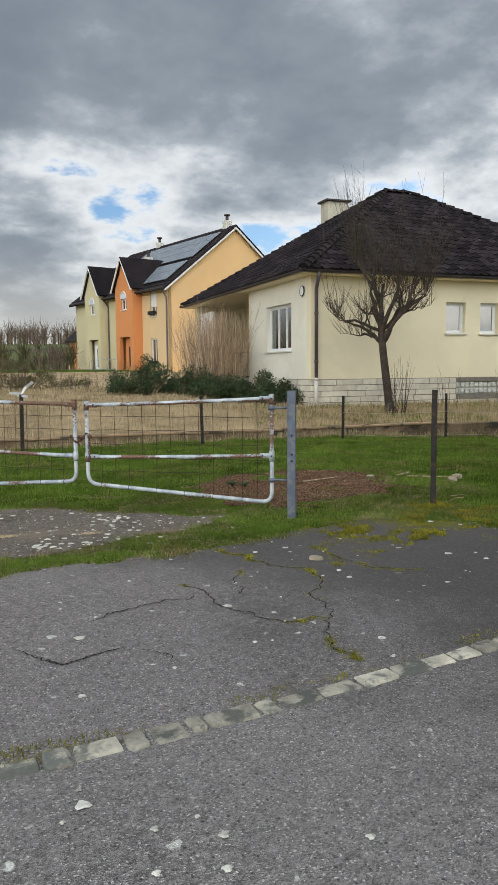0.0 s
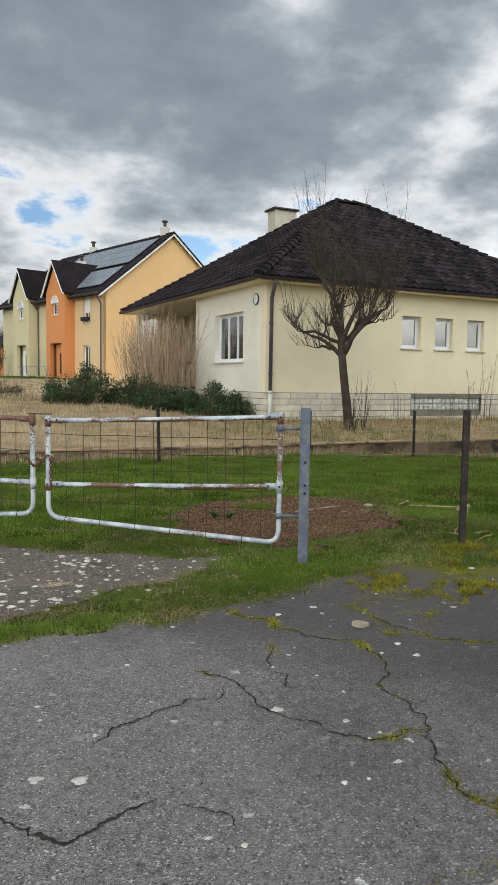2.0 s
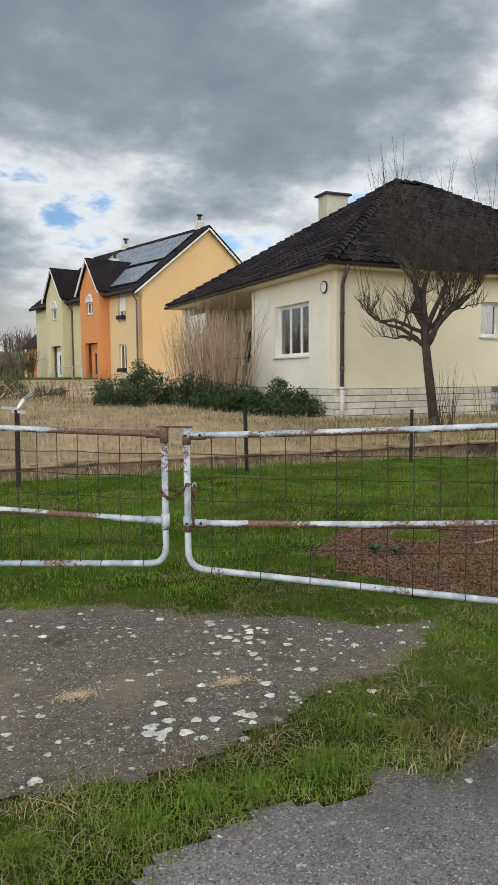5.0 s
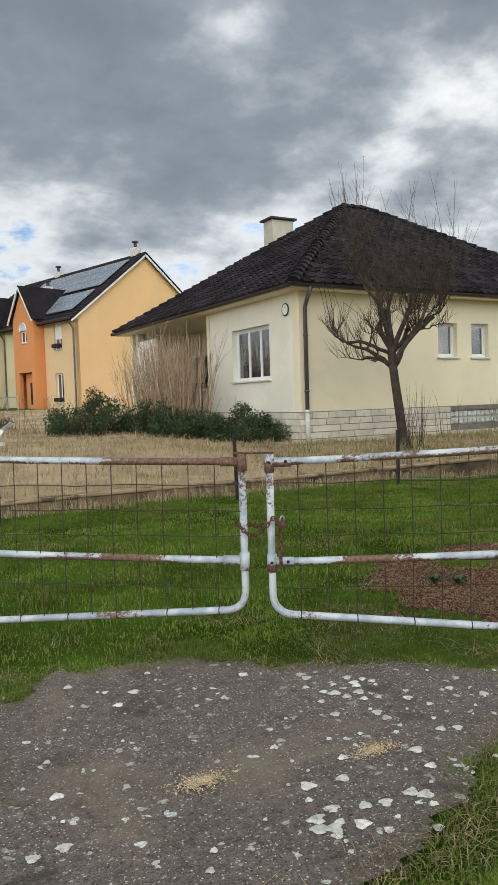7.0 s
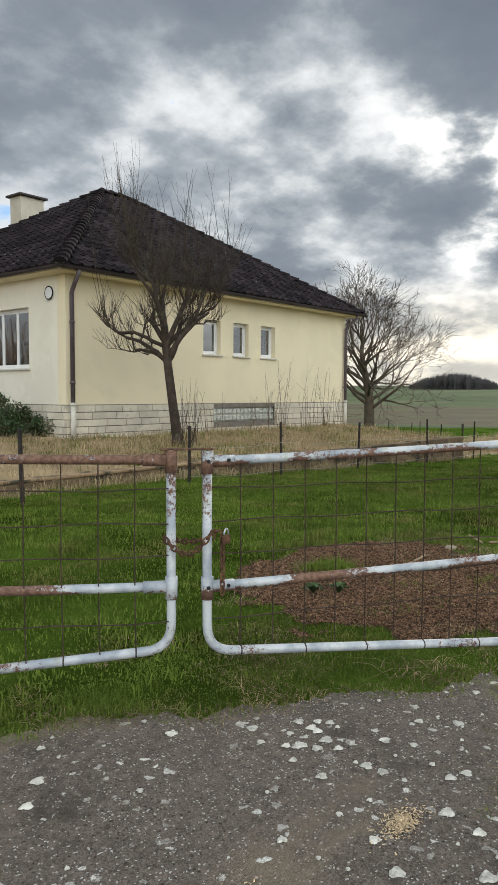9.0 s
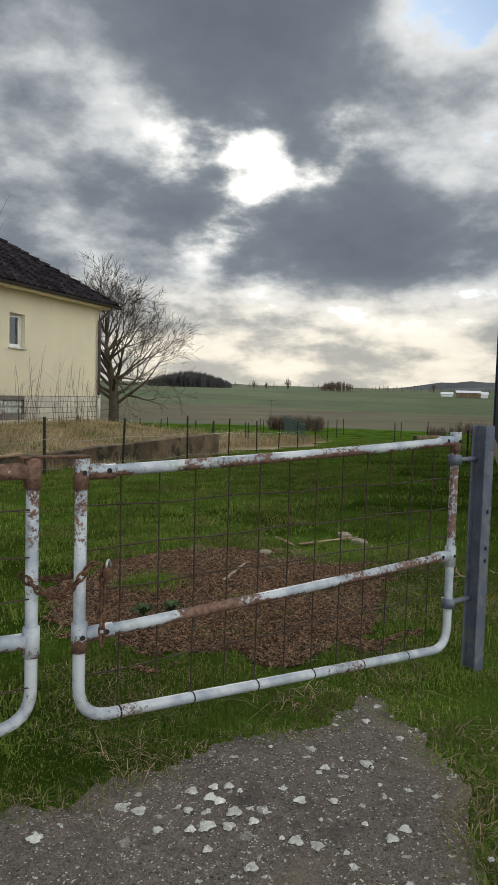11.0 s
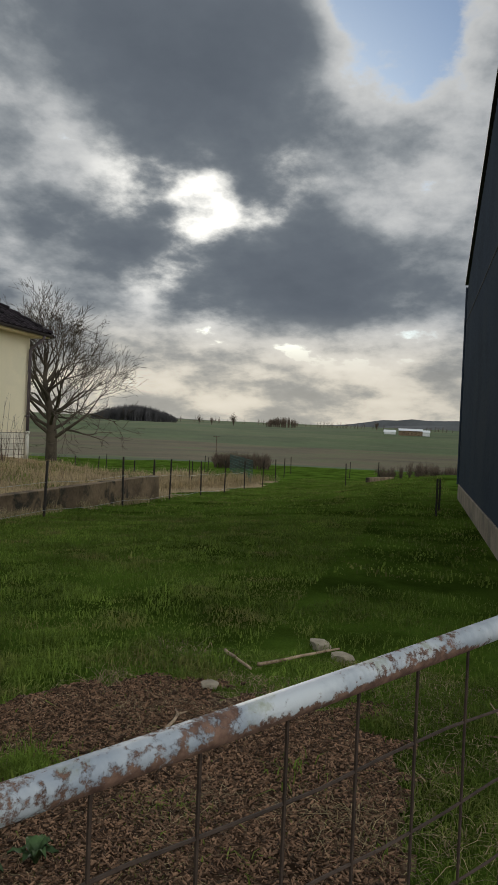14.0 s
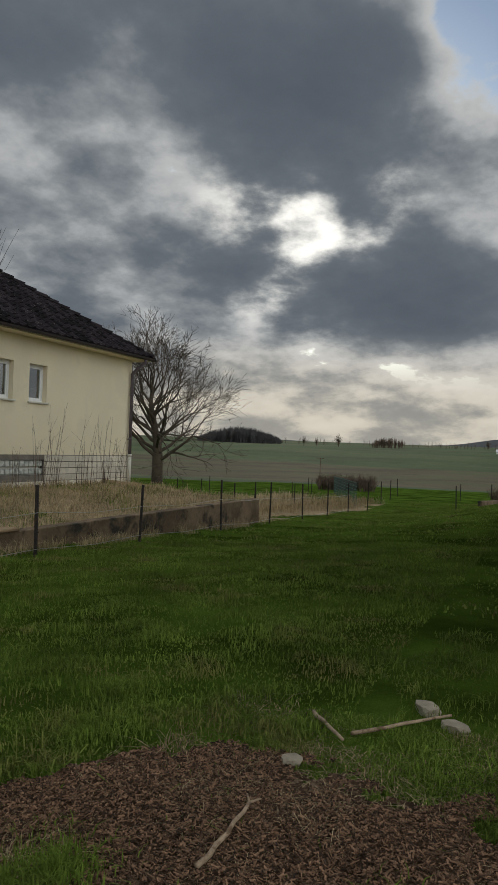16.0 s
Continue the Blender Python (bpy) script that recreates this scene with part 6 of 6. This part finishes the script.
def keep_near(x, y, u):
    if bare(x, y):
        return False
    if inside(MULCH, *jitter(x, y, 0.30)):
        return u < (0.4 if fbm(x, y, 2.0) > 0.42 else 0.02)
    return u < 0.7 + 0.5 * smooth01(fbm(x, y, 1.7), -0.3, 0.2)


def keep_thin(x, y, u):
    return keep_near(x, y, u) and (fbm(x + 4, y, 1.9) > -0.05 or x < 5 and y < 6.2)


def keep_meadow(x, y, u):
    return keep_near(x, y, u) and not in_barn(x, y) and u < 1.15 - 0.05 * max(0, math.hypot(x - 4, y - 7) - 3)


def at_rim(x, y, u):
    """Along the edges of the drive and the slab."""
    b = bare(x, y)
    return y > kerb_y(x) + 0.4 and any(bare(x + a, y + c) != b for a, c in ((0.09, 0.0), (-0.09, 0.0), (0.0, 0.09), (0.0, -0.09)))


blades("verge_grass", scatter(210000, 0.8, 8.2, 4.5, 7.9, keep_near, 1), 0.010, 0.032, 0.0019, 1.5, "blade", "short green verge grass between drive and gate", 1)
blades("rim_grass", scatter(80000, 0.8, 7.6, 4.4, 8.0, at_rim, 14), 0.010, 0.034, 0.0022, 1.6, "blade", "grass creeping over the slab's ragged rim", 14)
blades("rim_litter", scatter(60000, 0.8, 7.6, 4.4, 8.0, at_rim, 15), 0.010, 0.03, 0.002, 2.2, "litter", "dead grass over the slab's ragged rim", 15)
blades("mulch_straw", scatter(24000, 4.4, 7.9, 6.4, 9.0, lambda x, y, u: inside(MULCH, *jitter(x, y, 0.30)), 16), 0.012, 0.03, 0.0016, 3.0, "dry_blade", "pale straw bits lying on the bark mulch", 16)
blades("verge_litter", scatter(70000, 0.5, 8.2, 4.5, 8.3, keep_thin, 2), 0.010, 0.034, 0.0020, 3.2, "litter", "dead pale grass stalks in the verge", 2)
blades("meadow_grass", scatter(250000, -1.5, 17, 7.6, 14.0, keep_meadow, 3), 0.018, 0.042, 0.0036, 1.1, "blade", "green meadow grass in uneven tufts", 3, lumps=1.5)
blades("meadow_grass_far", scatter(60000, 11, 46, 5.9, 14.6, lambda x, y, u: not in_barn(x, y) and y < 13.9 + 0.5 * (x > 23), 4), 0.018, 0.045, 0.009, 1.1, "blade", "green meadow grass running down to the fence", 4, lumps=1.4)
blades("right_verge", scatter(16000, 5.6, 10.5, 4.4, 7.4, lambda x, y, u: keep_near(x, y, u) and not in_barn(x, y), 6), 0.018, 0.05, 0.0026, 1.1, "blade", "rough green grass beside the steel posts", 6)
blades("grass_tussocks", scatter(26000, 5.5, 10.5, 6.6, 10.5, lambda x, y, u: keep_meadow(x, y, u) and fbm(x * 1.3, y * 1.3, 1.3) > 0.16, 12), 0.025, 0.06, 0.0034, 1.7, "blade", "taller dark tussocks at the mulch bed's edge", 12, lumps=0.8)
blades("garden_straw", scatter(34000, -2, 24.5, 14.2, 19.0, lambda x, y, u: u < 0.35 + 0.65 * smooth01(x, 7, 12), 5), 0.07, 0.2, 0.005, 1.2, "dry_blade", "matted straw-coloured dead grass round the bungalow", 5)
blades("garden_green", scatter(14000, 9, 24, 14.2, 18.9, lambda x, y, u: fbm(x, y, 0.9) > 0.0, 7), 0.05, 0.12, 0.005, 0.7, "blade", "green tufts in the dead garden grass", 7)
blades("bank_straw", scatter(16000, -4, 13, 18.5, 30, lambda x, y, u: not (x > HX0 - 0.1 and y > HY0), 8), 0.05, 0.16, 0.007, 1.2, "dry_blade", "dead grass on the bank before the bushes", 8)
blades("rank_weeds", scatter(9000, 23, 42, 14.5, 21, lambda x, y, u: True, 9), 0.12, 0.4, 0.010, 1.0, "dry_blade", "rank brown weeds behind the meadow fence", 9)
blades("wall_foot_grass", scatter(9000, -2, 23, 13.6, 14.02, lambda x, y, u: fbm(x, y, 1.2) > -0.2, 10), 0.05, 0.18, 0.005, 0.9, "dry_blade", "dead tussocks along the retaining wall's foot", 10)
blades("kerb_moss", scatter(40000, 0.5, 7, 2.3, 3.4, lambda x, y, u: abs(y - kerb_y(x) - 0.09) < 0.055 * (1 + 1.3 * fbm(x, y, 3)) and fbm(x, 1, 1.4) > -0.55, 11), 0.010, 0.028, 0.003, 0.9, "moss", "moss and tiny grass along the kerb joint", 11, "moss")
blades("drive_moss", scatter(90000, 5.2, 9, 4.0, 5.8, lambda x, y, u: inside(APRON, *jitter(x, y, 0.16)) and 1.4 * fbm(x, y, 1.6) + 0.35 * (x - 6.2) + 0.9 * (y - 4.9) > 0.05 and fbm(x, y, 7) > 0.0, 13), 0.008, 0.024, 0.004, 0.9, "moss", "yellow-green moss spreading over the asphalt", 13, "moss")
blades("moss_bed", scatter(90000, 5.6, 8.2, 4.6, 6.0, lambda x, y, u: 1.3 * fbm(x, y, 1.5) + 0.5 - abs(y - 4.95 - 0.28 * (x - 6)) * 1.6 > 0 and fbm(x, y, 6) > -0.1 and not in_barn(x, y), 18), 0.012, 0.032, 0.0045, 1.0, "moss", "thick bright moss bed at the edge of the drive", 18, "moss")


def patch(x, y, r, n, seed):
    rng = np.random.default_rng(seed)
    d, a = np.abs(rng.normal(0, 0.55, n)) * r, rng.uniform(0, 6.283, n)
    return [(x + q * math.cos(w), y + q * math.sin(w)) for q, w in zip(d, a)]


for i, (x, y, r, n) in enumerate(((6.32, 8.1, 0.2, 1500), (6.22, 8.22, 0.13, 700), (7.35, 8.75, 0.22, 1100), (7.9, 8.9, 0.25, 1300), (8.2, 9.5, 0.28, 1400))):
    blades("grass_tuft", patch(x, y, r, n, 50 + i), 0.035, 0.085, 0.0026, 0.9, "blade", "loose green tuft of grass beside the bark mulch", 60 + i, "grass", 0.3)


M_CHIPS = 42000


def mulch_chips():
    rng = random.Random(8)
    g = Geo()
    n = 0
    while n < M_CHIPS:
        x, y = rng.uniform(4.3, 8.0), rng.uniform(6.3, 9.2)
        if not inside(MULCH, *jitter(x, y, 0.34 + 0.14 * rng.random())) or bare(x, y):
            continue
        n += 1
        z = ground_z(x, y) + 0.010 + rng.uniform(0.001, 0.009)
        a, tilt = rng.uniform(0, 6.28), rng.gauss(0, 0.35)
        l, w = rng.uniform(0.003, 0.012) * (2.4 if rng.random() < 0.06 else 1), rng.uniform(0.0012, 0.0042)
        u = Vector((math.cos(a), math.sin(a), tilt)) * l
        s = Vector((-math.sin(a), math.cos(a), rng.gauss(0, 0.4))) * w
        c = Vector((x, y, z))
        up = Vector((0, 0, 0.003))
        p = [c - u - s, c + u - s * 0.6, c + u + s, c - u + s * 0.8]
        k = len(g.v)
        g.v += [tuple(q) for q in p] + [tuple(q + up) for q in p]
        g.f += [(k + 4, k + 5, k + 6, k + 7), (k, k + 1, k + 5, k + 4), (k + 1, k + 2, k + 6, k + 5), (k + 2, k + 3, k + 7, k + 6), (k + 3, k, k + 4, k + 7)]
    tagged(part("bark_chips", g, M["chip"]), "scattered brown bark chips", "mulch", kind="stuff")


mulch_chips()


M["husk"] = material("pale_husk", (0.56, 0.43, 0.27), 0.85, 0.2, 20, 90, 0.0, 10, pieces=0.35)


def litter_patch(x, y, rx, ry, n, seed):
    """A drift of pale husks on the slab."""
    rng = random.Random(seed)
    g = Geo()
    for k in range(n):
        a, q = rng.uniform(0, 6.28), abs(rng.gauss(0, 0.5))
        c = Vector((x + rx * q * math.cos(a), y + ry * q * math.sin(a), 0))
        c.z = ground_z(c.x, c.y) + 0.016 + rng.uniform(0, 0.004)
        b = rng.uniform(0, 6.28)
        u, s = Vector((math.cos(b), math.sin(b), rng.gauss(0, 0.2))) * rng.uniform(0.002, 0.007), Vector((-math.sin(b), math.cos(b), 0)) * rng.uniform(0.001, 0.003)
        g.quad(c - u - s, c + u - s, c + u + s, c - u + s)
    tagged(part("husk_drift", g, M["husk"]), "drift of pale husks lying on the slab", "litter", kind="stuff")


litter_patch(3.09, 6.36, 0.14, 0.07, 900, 1)
litter_patch(3.78, 6.20, 0.13, 0.06, 700, 2)


def stick(p, q, r, label, seed, forked=False):
    t = thing("stick", (p[0], p[1], ground_z(*p) + 0.022), label, "stick")
    rnd = random.Random(seed)
    g = Geo()
    a, b = Vector((0, 0, 0)), Vector((q[0] - p[0], q[1] - p[1], ground_z(*q) - ground_z(*p) + 0.02))
    pts = [a.lerp(b, k / 6) + Vector((rnd.gauss(0, 0.006), rnd.gauss(0, 0.006), 0)) for k in range(7)]
    g.tube(pts, [r * (1 - 0.06 * k) for k in range(7)], 7)
    if forked:
        d = (b - a).normalized()
        for s in (-1, 1):
            g.tube([b, b + d * 0.05 + Vector((-d.y, d.x, 0.1)) * 0.03 * s], [r * 0.6, r * 0.3], 5)
    part("wood", g, M["wood"], t, "", True)


stick((6.54, 7.68), (6.98, 7.68), 0.011, "pale broken stick lying on the bark mulch", 1, True)
stick((8.08, 7.78), (7.76, 7.52), 0.012, "pale split stick lying in the grass", 2)
stick((7.9, 7.51), (8.34, 7.10), 0.011, "long pale stick beside the stones", 3)


def rubble(x, y, s, label, seed):
    t = thing("stone", (x, y, ground_z(x, y) + 0.02, 0, 0, seed * 37), label, "stone")
    bm = bmesh.new()
    bmesh.ops.create_icosphere(bm, subdivisions=2, radius=1.0)
    for v in bm.verts:
        k = 1 + 0.25 * noise.noise(v.co * 1.4 + Vector((seed, 0, 0)))
        v.co = Vector((max(-0.8, min(0.8, v.co.x)) * s[0], max(-0.8, min(0.8, v.co.y)) * s[1], max(-0.7, min(0.7, v.co.z)) * s[2])) * k
    me = bpy.data.meshes.new("block")
    bm.to_mesh(me)
    bm.free()
    me.materials.append(M["stone"])
    part("block", me, None, t)


rubble(8.44, 7.23, (0.10, 0.065, 0.05), "squared pale stone in the grass", 1)
rubble(8.24, 7.06, (0.09, 0.06, 0.04), "broken pale stone at the stick's end", 2)
rubble(7.47, 7.68, (0.06, 0.05, 0.03), "small grey stone in the mulch", 3)
rubble(5.25, 4.62, (0.06, 0.035, 0.03), "grey stone lying on the asphalt", 4)
brush = thing("brushwood", (7.5, 6.15, ground_z(7.5, 6.15)), "few bleached dead twigs in the grass", "branches")
rnd = random.Random(17)
for k in range(4):
    a = rnd.uniform(0, 6.28)
    g = Geo()
    limb(g, rnd, (rnd.gauss(0, 0.1), rnd.gauss(0, 0.08), 0.03), (math.cos(a), math.sin(a), rnd.uniform(0.0, 0.12)), rnd.uniform(0.2, 0.4), 0.006, 0.003, 0.2, -0.04, 5, 5)
    part("branch", g, M["wood"], brush)


M["crack_dirt"] = material("crack_dirt", (0.045, 0.040, 0.033), 0.95, 0.4, 8, 60, 0.6, 60, depth=0.006, spec=0.05)


def crack(seed, wide, mossy, *ends):
    """A dirt-filled crack wandering between a few bends, widening and pinching, with moss in its lips."""
    rnd = random.Random(seed)
    pts = [Vector((x, y, 0)) for x, y in ends]
    for level in range(4):
        out = [pts[0]]
        for a, b in zip(pts, pts[1:]):
            d = b - a
            out += [(a + b) / 2 + Vector((-d.y, d.x, 0)) * rnd.gauss(0, 0.13), b]
        pts = out
    g, n = Geo(), len(pts)
    lips = []
    for i, p in enumerate(pts):
        d = (pts[min(i + 1, n - 1)] - pts[max(i - 1, 0)]).normalized()
        w = 0.8 * wide * min(1.0, 6 * i / n + 0.15, 6 * (n - 1 - i) / n + 0.15) * rnd.uniform(0.3, 1.25)
        z = ground_z(p.x, p.y) + 0.0165
        for s in (-1, 1):
            q = p + Vector((-d.y, d.x, 0)) * (w * s * rnd.uniform(0.5, 1.2))
            g.v.append((q.x, q.y, z))
        k = mossy * smooth01(fbm(p.x + seed, p.y, 2.2), -0.15, 0.25)
        lips += [(p.x + rnd.gauss(0, 0.013), p.y + rnd.gauss(0, 0.013)) for m in range(int(60 * k * rnd.random() + 0.5))]
    for i in range(n - 1):
        g.f.append((2 * i, 2 * i + 1, 2 * i + 3, 2 * i + 2))
    tagged(part("crack", g, M["crack_dirt"]), "dark dirt-filled crack in the asphalt", "crack", kind="structure")
    if len(lips) > 40:
        blades("crack_moss", lips, 0.016, 0.026, 0.004, 1.3, "moss", "yellow-green moss growing along the crack", seed, "moss", 0.3)


crack(1, 0.007, 0.9, (4.10, 4.42), (4.16, 4.33), (4.23, 4.09), (4.24, 3.88), (4.38, 3.68), (4.51, 3.46), (4.76, 3.43))
crack(2, 0.008, 0.1, (4.17, 4.19), (3.92, 4.08), (3.74, 4.03), (3.59, 3.99), (3.45, 3.86))
crack(3, 0.006, 0.6, (5.12, 4.50), (5.07, 4.3), (4.86, 3.91), (4.86, 3.71), (4.77, 3.43), (4.63, 3.16), (4.58, 2.98), (4.62, 2.83))
crack(4, 0.010, 0.0, (3.02, 3.6), (3.14, 3.4), (3.24, 3.31), (3.36, 3.37), (3.58, 3.43))
crack(5, 0.006, 0.8, (4.62, 4.58), (4.51, 4.18), (4.46, 4.02))
crack(6, 0.007, 1.0, (4.58, 5.24), (4.68, 5.17), (4.82, 4.94), (4.87, 4.6), (5.1, 4.36))
crack(7, 0.006, 0.8, (5.40, 4.75), (5.46, 4.5), (5.51, 4.3), (5.9, 4.0))
crack(8, 0.005, 0.0, (3.62, 3.36), (3.72, 3.28), (3.74, 3.16))


M["dock"] = material("dull_dock_leaf", (0.055, 0.10, 0.032), 0.6, 0.4, 14, 60, 0.2, 60, pieces=0.3)


def dock_plant(x, y, seed):
    """A low rosette of broad leaves."""
    t = thing("dock_weed", (x, y, ground_z(x, y) + 0.015), "low broad-leaved green weed in the bark mulch", "weed")
    rnd = random.Random(seed)
    for k in range(11):
        a, l, w = 2.4 * k + rnd.uniform(-0.3, 0.3), rnd.uniform(0.04, 0.09), rnd.uniform(0.012, 0.022)
        u, v = Vector((math.cos(a), math.sin(a), 0)), Vector((-math.sin(a), math.cos(a), 0))
        g = Geo()
        for i in range(6):
            f = i / 5
            c = u * (l * f) + Vector((0, 0, 0.055 * math.sin(f * 2.3) * rnd.uniform(0.8, 1.2)))
            b = w * math.sin(math.pi * min(0.97, 0.12 + 0.85 * f))
            g.v += [tuple(c - v * b + Vector((0, 0, 0.008))), tuple(c), tuple(c + v * b + Vector((0, 0, 0.008)))]
        for i in range(5):
            g.f += [(3 * i, 3 * i + 1, 3 * i + 4, 3 * i + 3), (3 * i + 1, 3 * i + 2, 3 * i + 5, 3 * i + 4)]
        part("leaf", g, M["dock"], t, "", True)


dock_plant(5.81, 7.73, 3)
dock_plant(5.7, 7.86, 5)
M["lichen"] = material("white_lichen", (0.62, 0.61, 0.56), 0.95, 0.2, 25, 120, 0.8, 130, second=(0.40, 0.39, 0.35), second_scale=40, amount=(0.5, 0.66), depth=0.003, pieces=0.15, spec=0.05)


def lichen(name, spots, label):
    """Crusty lichen rosettes: low lobed discs, paler and thicker in the middle."""
    rnd = random.Random(91)
    g = Geo()
    for x, y, r in spots:
        k, n = len(g.v), 14
        z = ground_z(x, y) + 0.013
        ph = rnd.uniform(0, 6.28)
        g.v.append((x, y, z + 0.0065))
        for ring, lift in ((0.72, 0.0055), (1.0, 0.0)):
            for i in range(n):
                a = 2 * math.pi * i / n
                q = r * ring * (1 + 0.20 * math.sin(3 * a + ph) + 0.12 * math.sin(5 * a + 2 * ph) + rnd.uniform(-0.1, 0.1))
                g.v.append((x + q * math.cos(a), y + q * math.sin(a) * 0.9, z + lift))
        for i in range(n):
            j = (i + 1) % n
            g.f += [(k, k + 1 + i, k + 1 + j), (k + 1 + i, k + 1 + n + i, k + 1 + n + j, k + 1 + j)]
    tagged(part(name, g, M["lichen"]), label, "lichen", kind="stuff")


rnd = random.Random(33)
spots = []
for x, y, spread, n, size in ((3.44, 5.95, 0.20, 9, 0.032), (3.71, 5.83, 0.14, 4, 0.03), (3.54, 5.76, 0.12, 3, 0.028), (2.88, 5.87, 0.03, 1, 0.035), (2.81, 5.69, 0.05, 2, 0.035), (4.09, 6.76, 0.20, 14, 0.03), (4.17, 6.01, 0.24, 6, 0.03), (4.00, 6.40, 0.20, 9, 0.026)):
    for k in range(n):
        spots.append((x + rnd.gauss(0, spread * 0.6), y + rnd.gauss(0, spread * 0.6), size * rnd.uniform(0.35, 1.0)))
for k in range(150):
    x, y = rnd.uniform(0.6, 5.0), rnd.uniform(5.5, 7.8)
    if inside(SLAB, x, y):
        spots.append((x, y, 0.007 + 0.02 * rnd.random() ** 2.5))
lichen("slab_lichen", spots, "white crusty lichen rosettes on the old slab")
spots = []
for k in range(110):
    x, y = rnd.uniform(1.5, 7.5), rnd.uniform(0.4, 5.3)
    if abs(y - kerb_y(x)) > 0.15 and (y < kerb_y(x) or inside(APRON, x, y)):
        spots.append((x, y, 0.007 + 0.022 * rnd.random() ** 2))
lichen("drive_lichen", spots, "small white lichen rosettes scattered over the asphalt")

for i in range(16):
    x = 2.6 + 0.19 * i + rnd.uniform(-0.08, 0.08)
    y = 5.28 + 0.13 * (x - 2.6) + rnd.uniform(-0.08, 0.12)
    blades("verge_tuft", patch(x, y, rnd.uniform(0.07, 0.14), 420, 200 + i), 0.025, 0.06, 0.0021, 1.3, "blade", "clump of longer grass between drive and slab", 220 + i, "grass", 0.3)

sheetm = thing("metal_scrap", (3.6, 13.0, 1.06), "bent strip of bright metal caught on the post top", "metal strip")
g = Geo()
for a, b in (((-0.18, 0, 0.02), (0.02, 0, 0.0)), ((0.02, 0, 0.0), (0.1, 0.02, 0.12)), ((0.1, 0.02, 0.12), (0.22, 0.03, 0.2)), ((-0.05, 0, -0.03), (0.12, 0, -0.05))):
    g.tube([a, b], [0.022, 0.03], 4)
part("strip", g, M["galv"], sheetm)

# ---------------------------------------------------------------- small pieces of the bungalow, last
stone_courses(*HOUSE[:3])
lay_tiles(HOUSE[0], HOUSE[1], HOUSE[3])
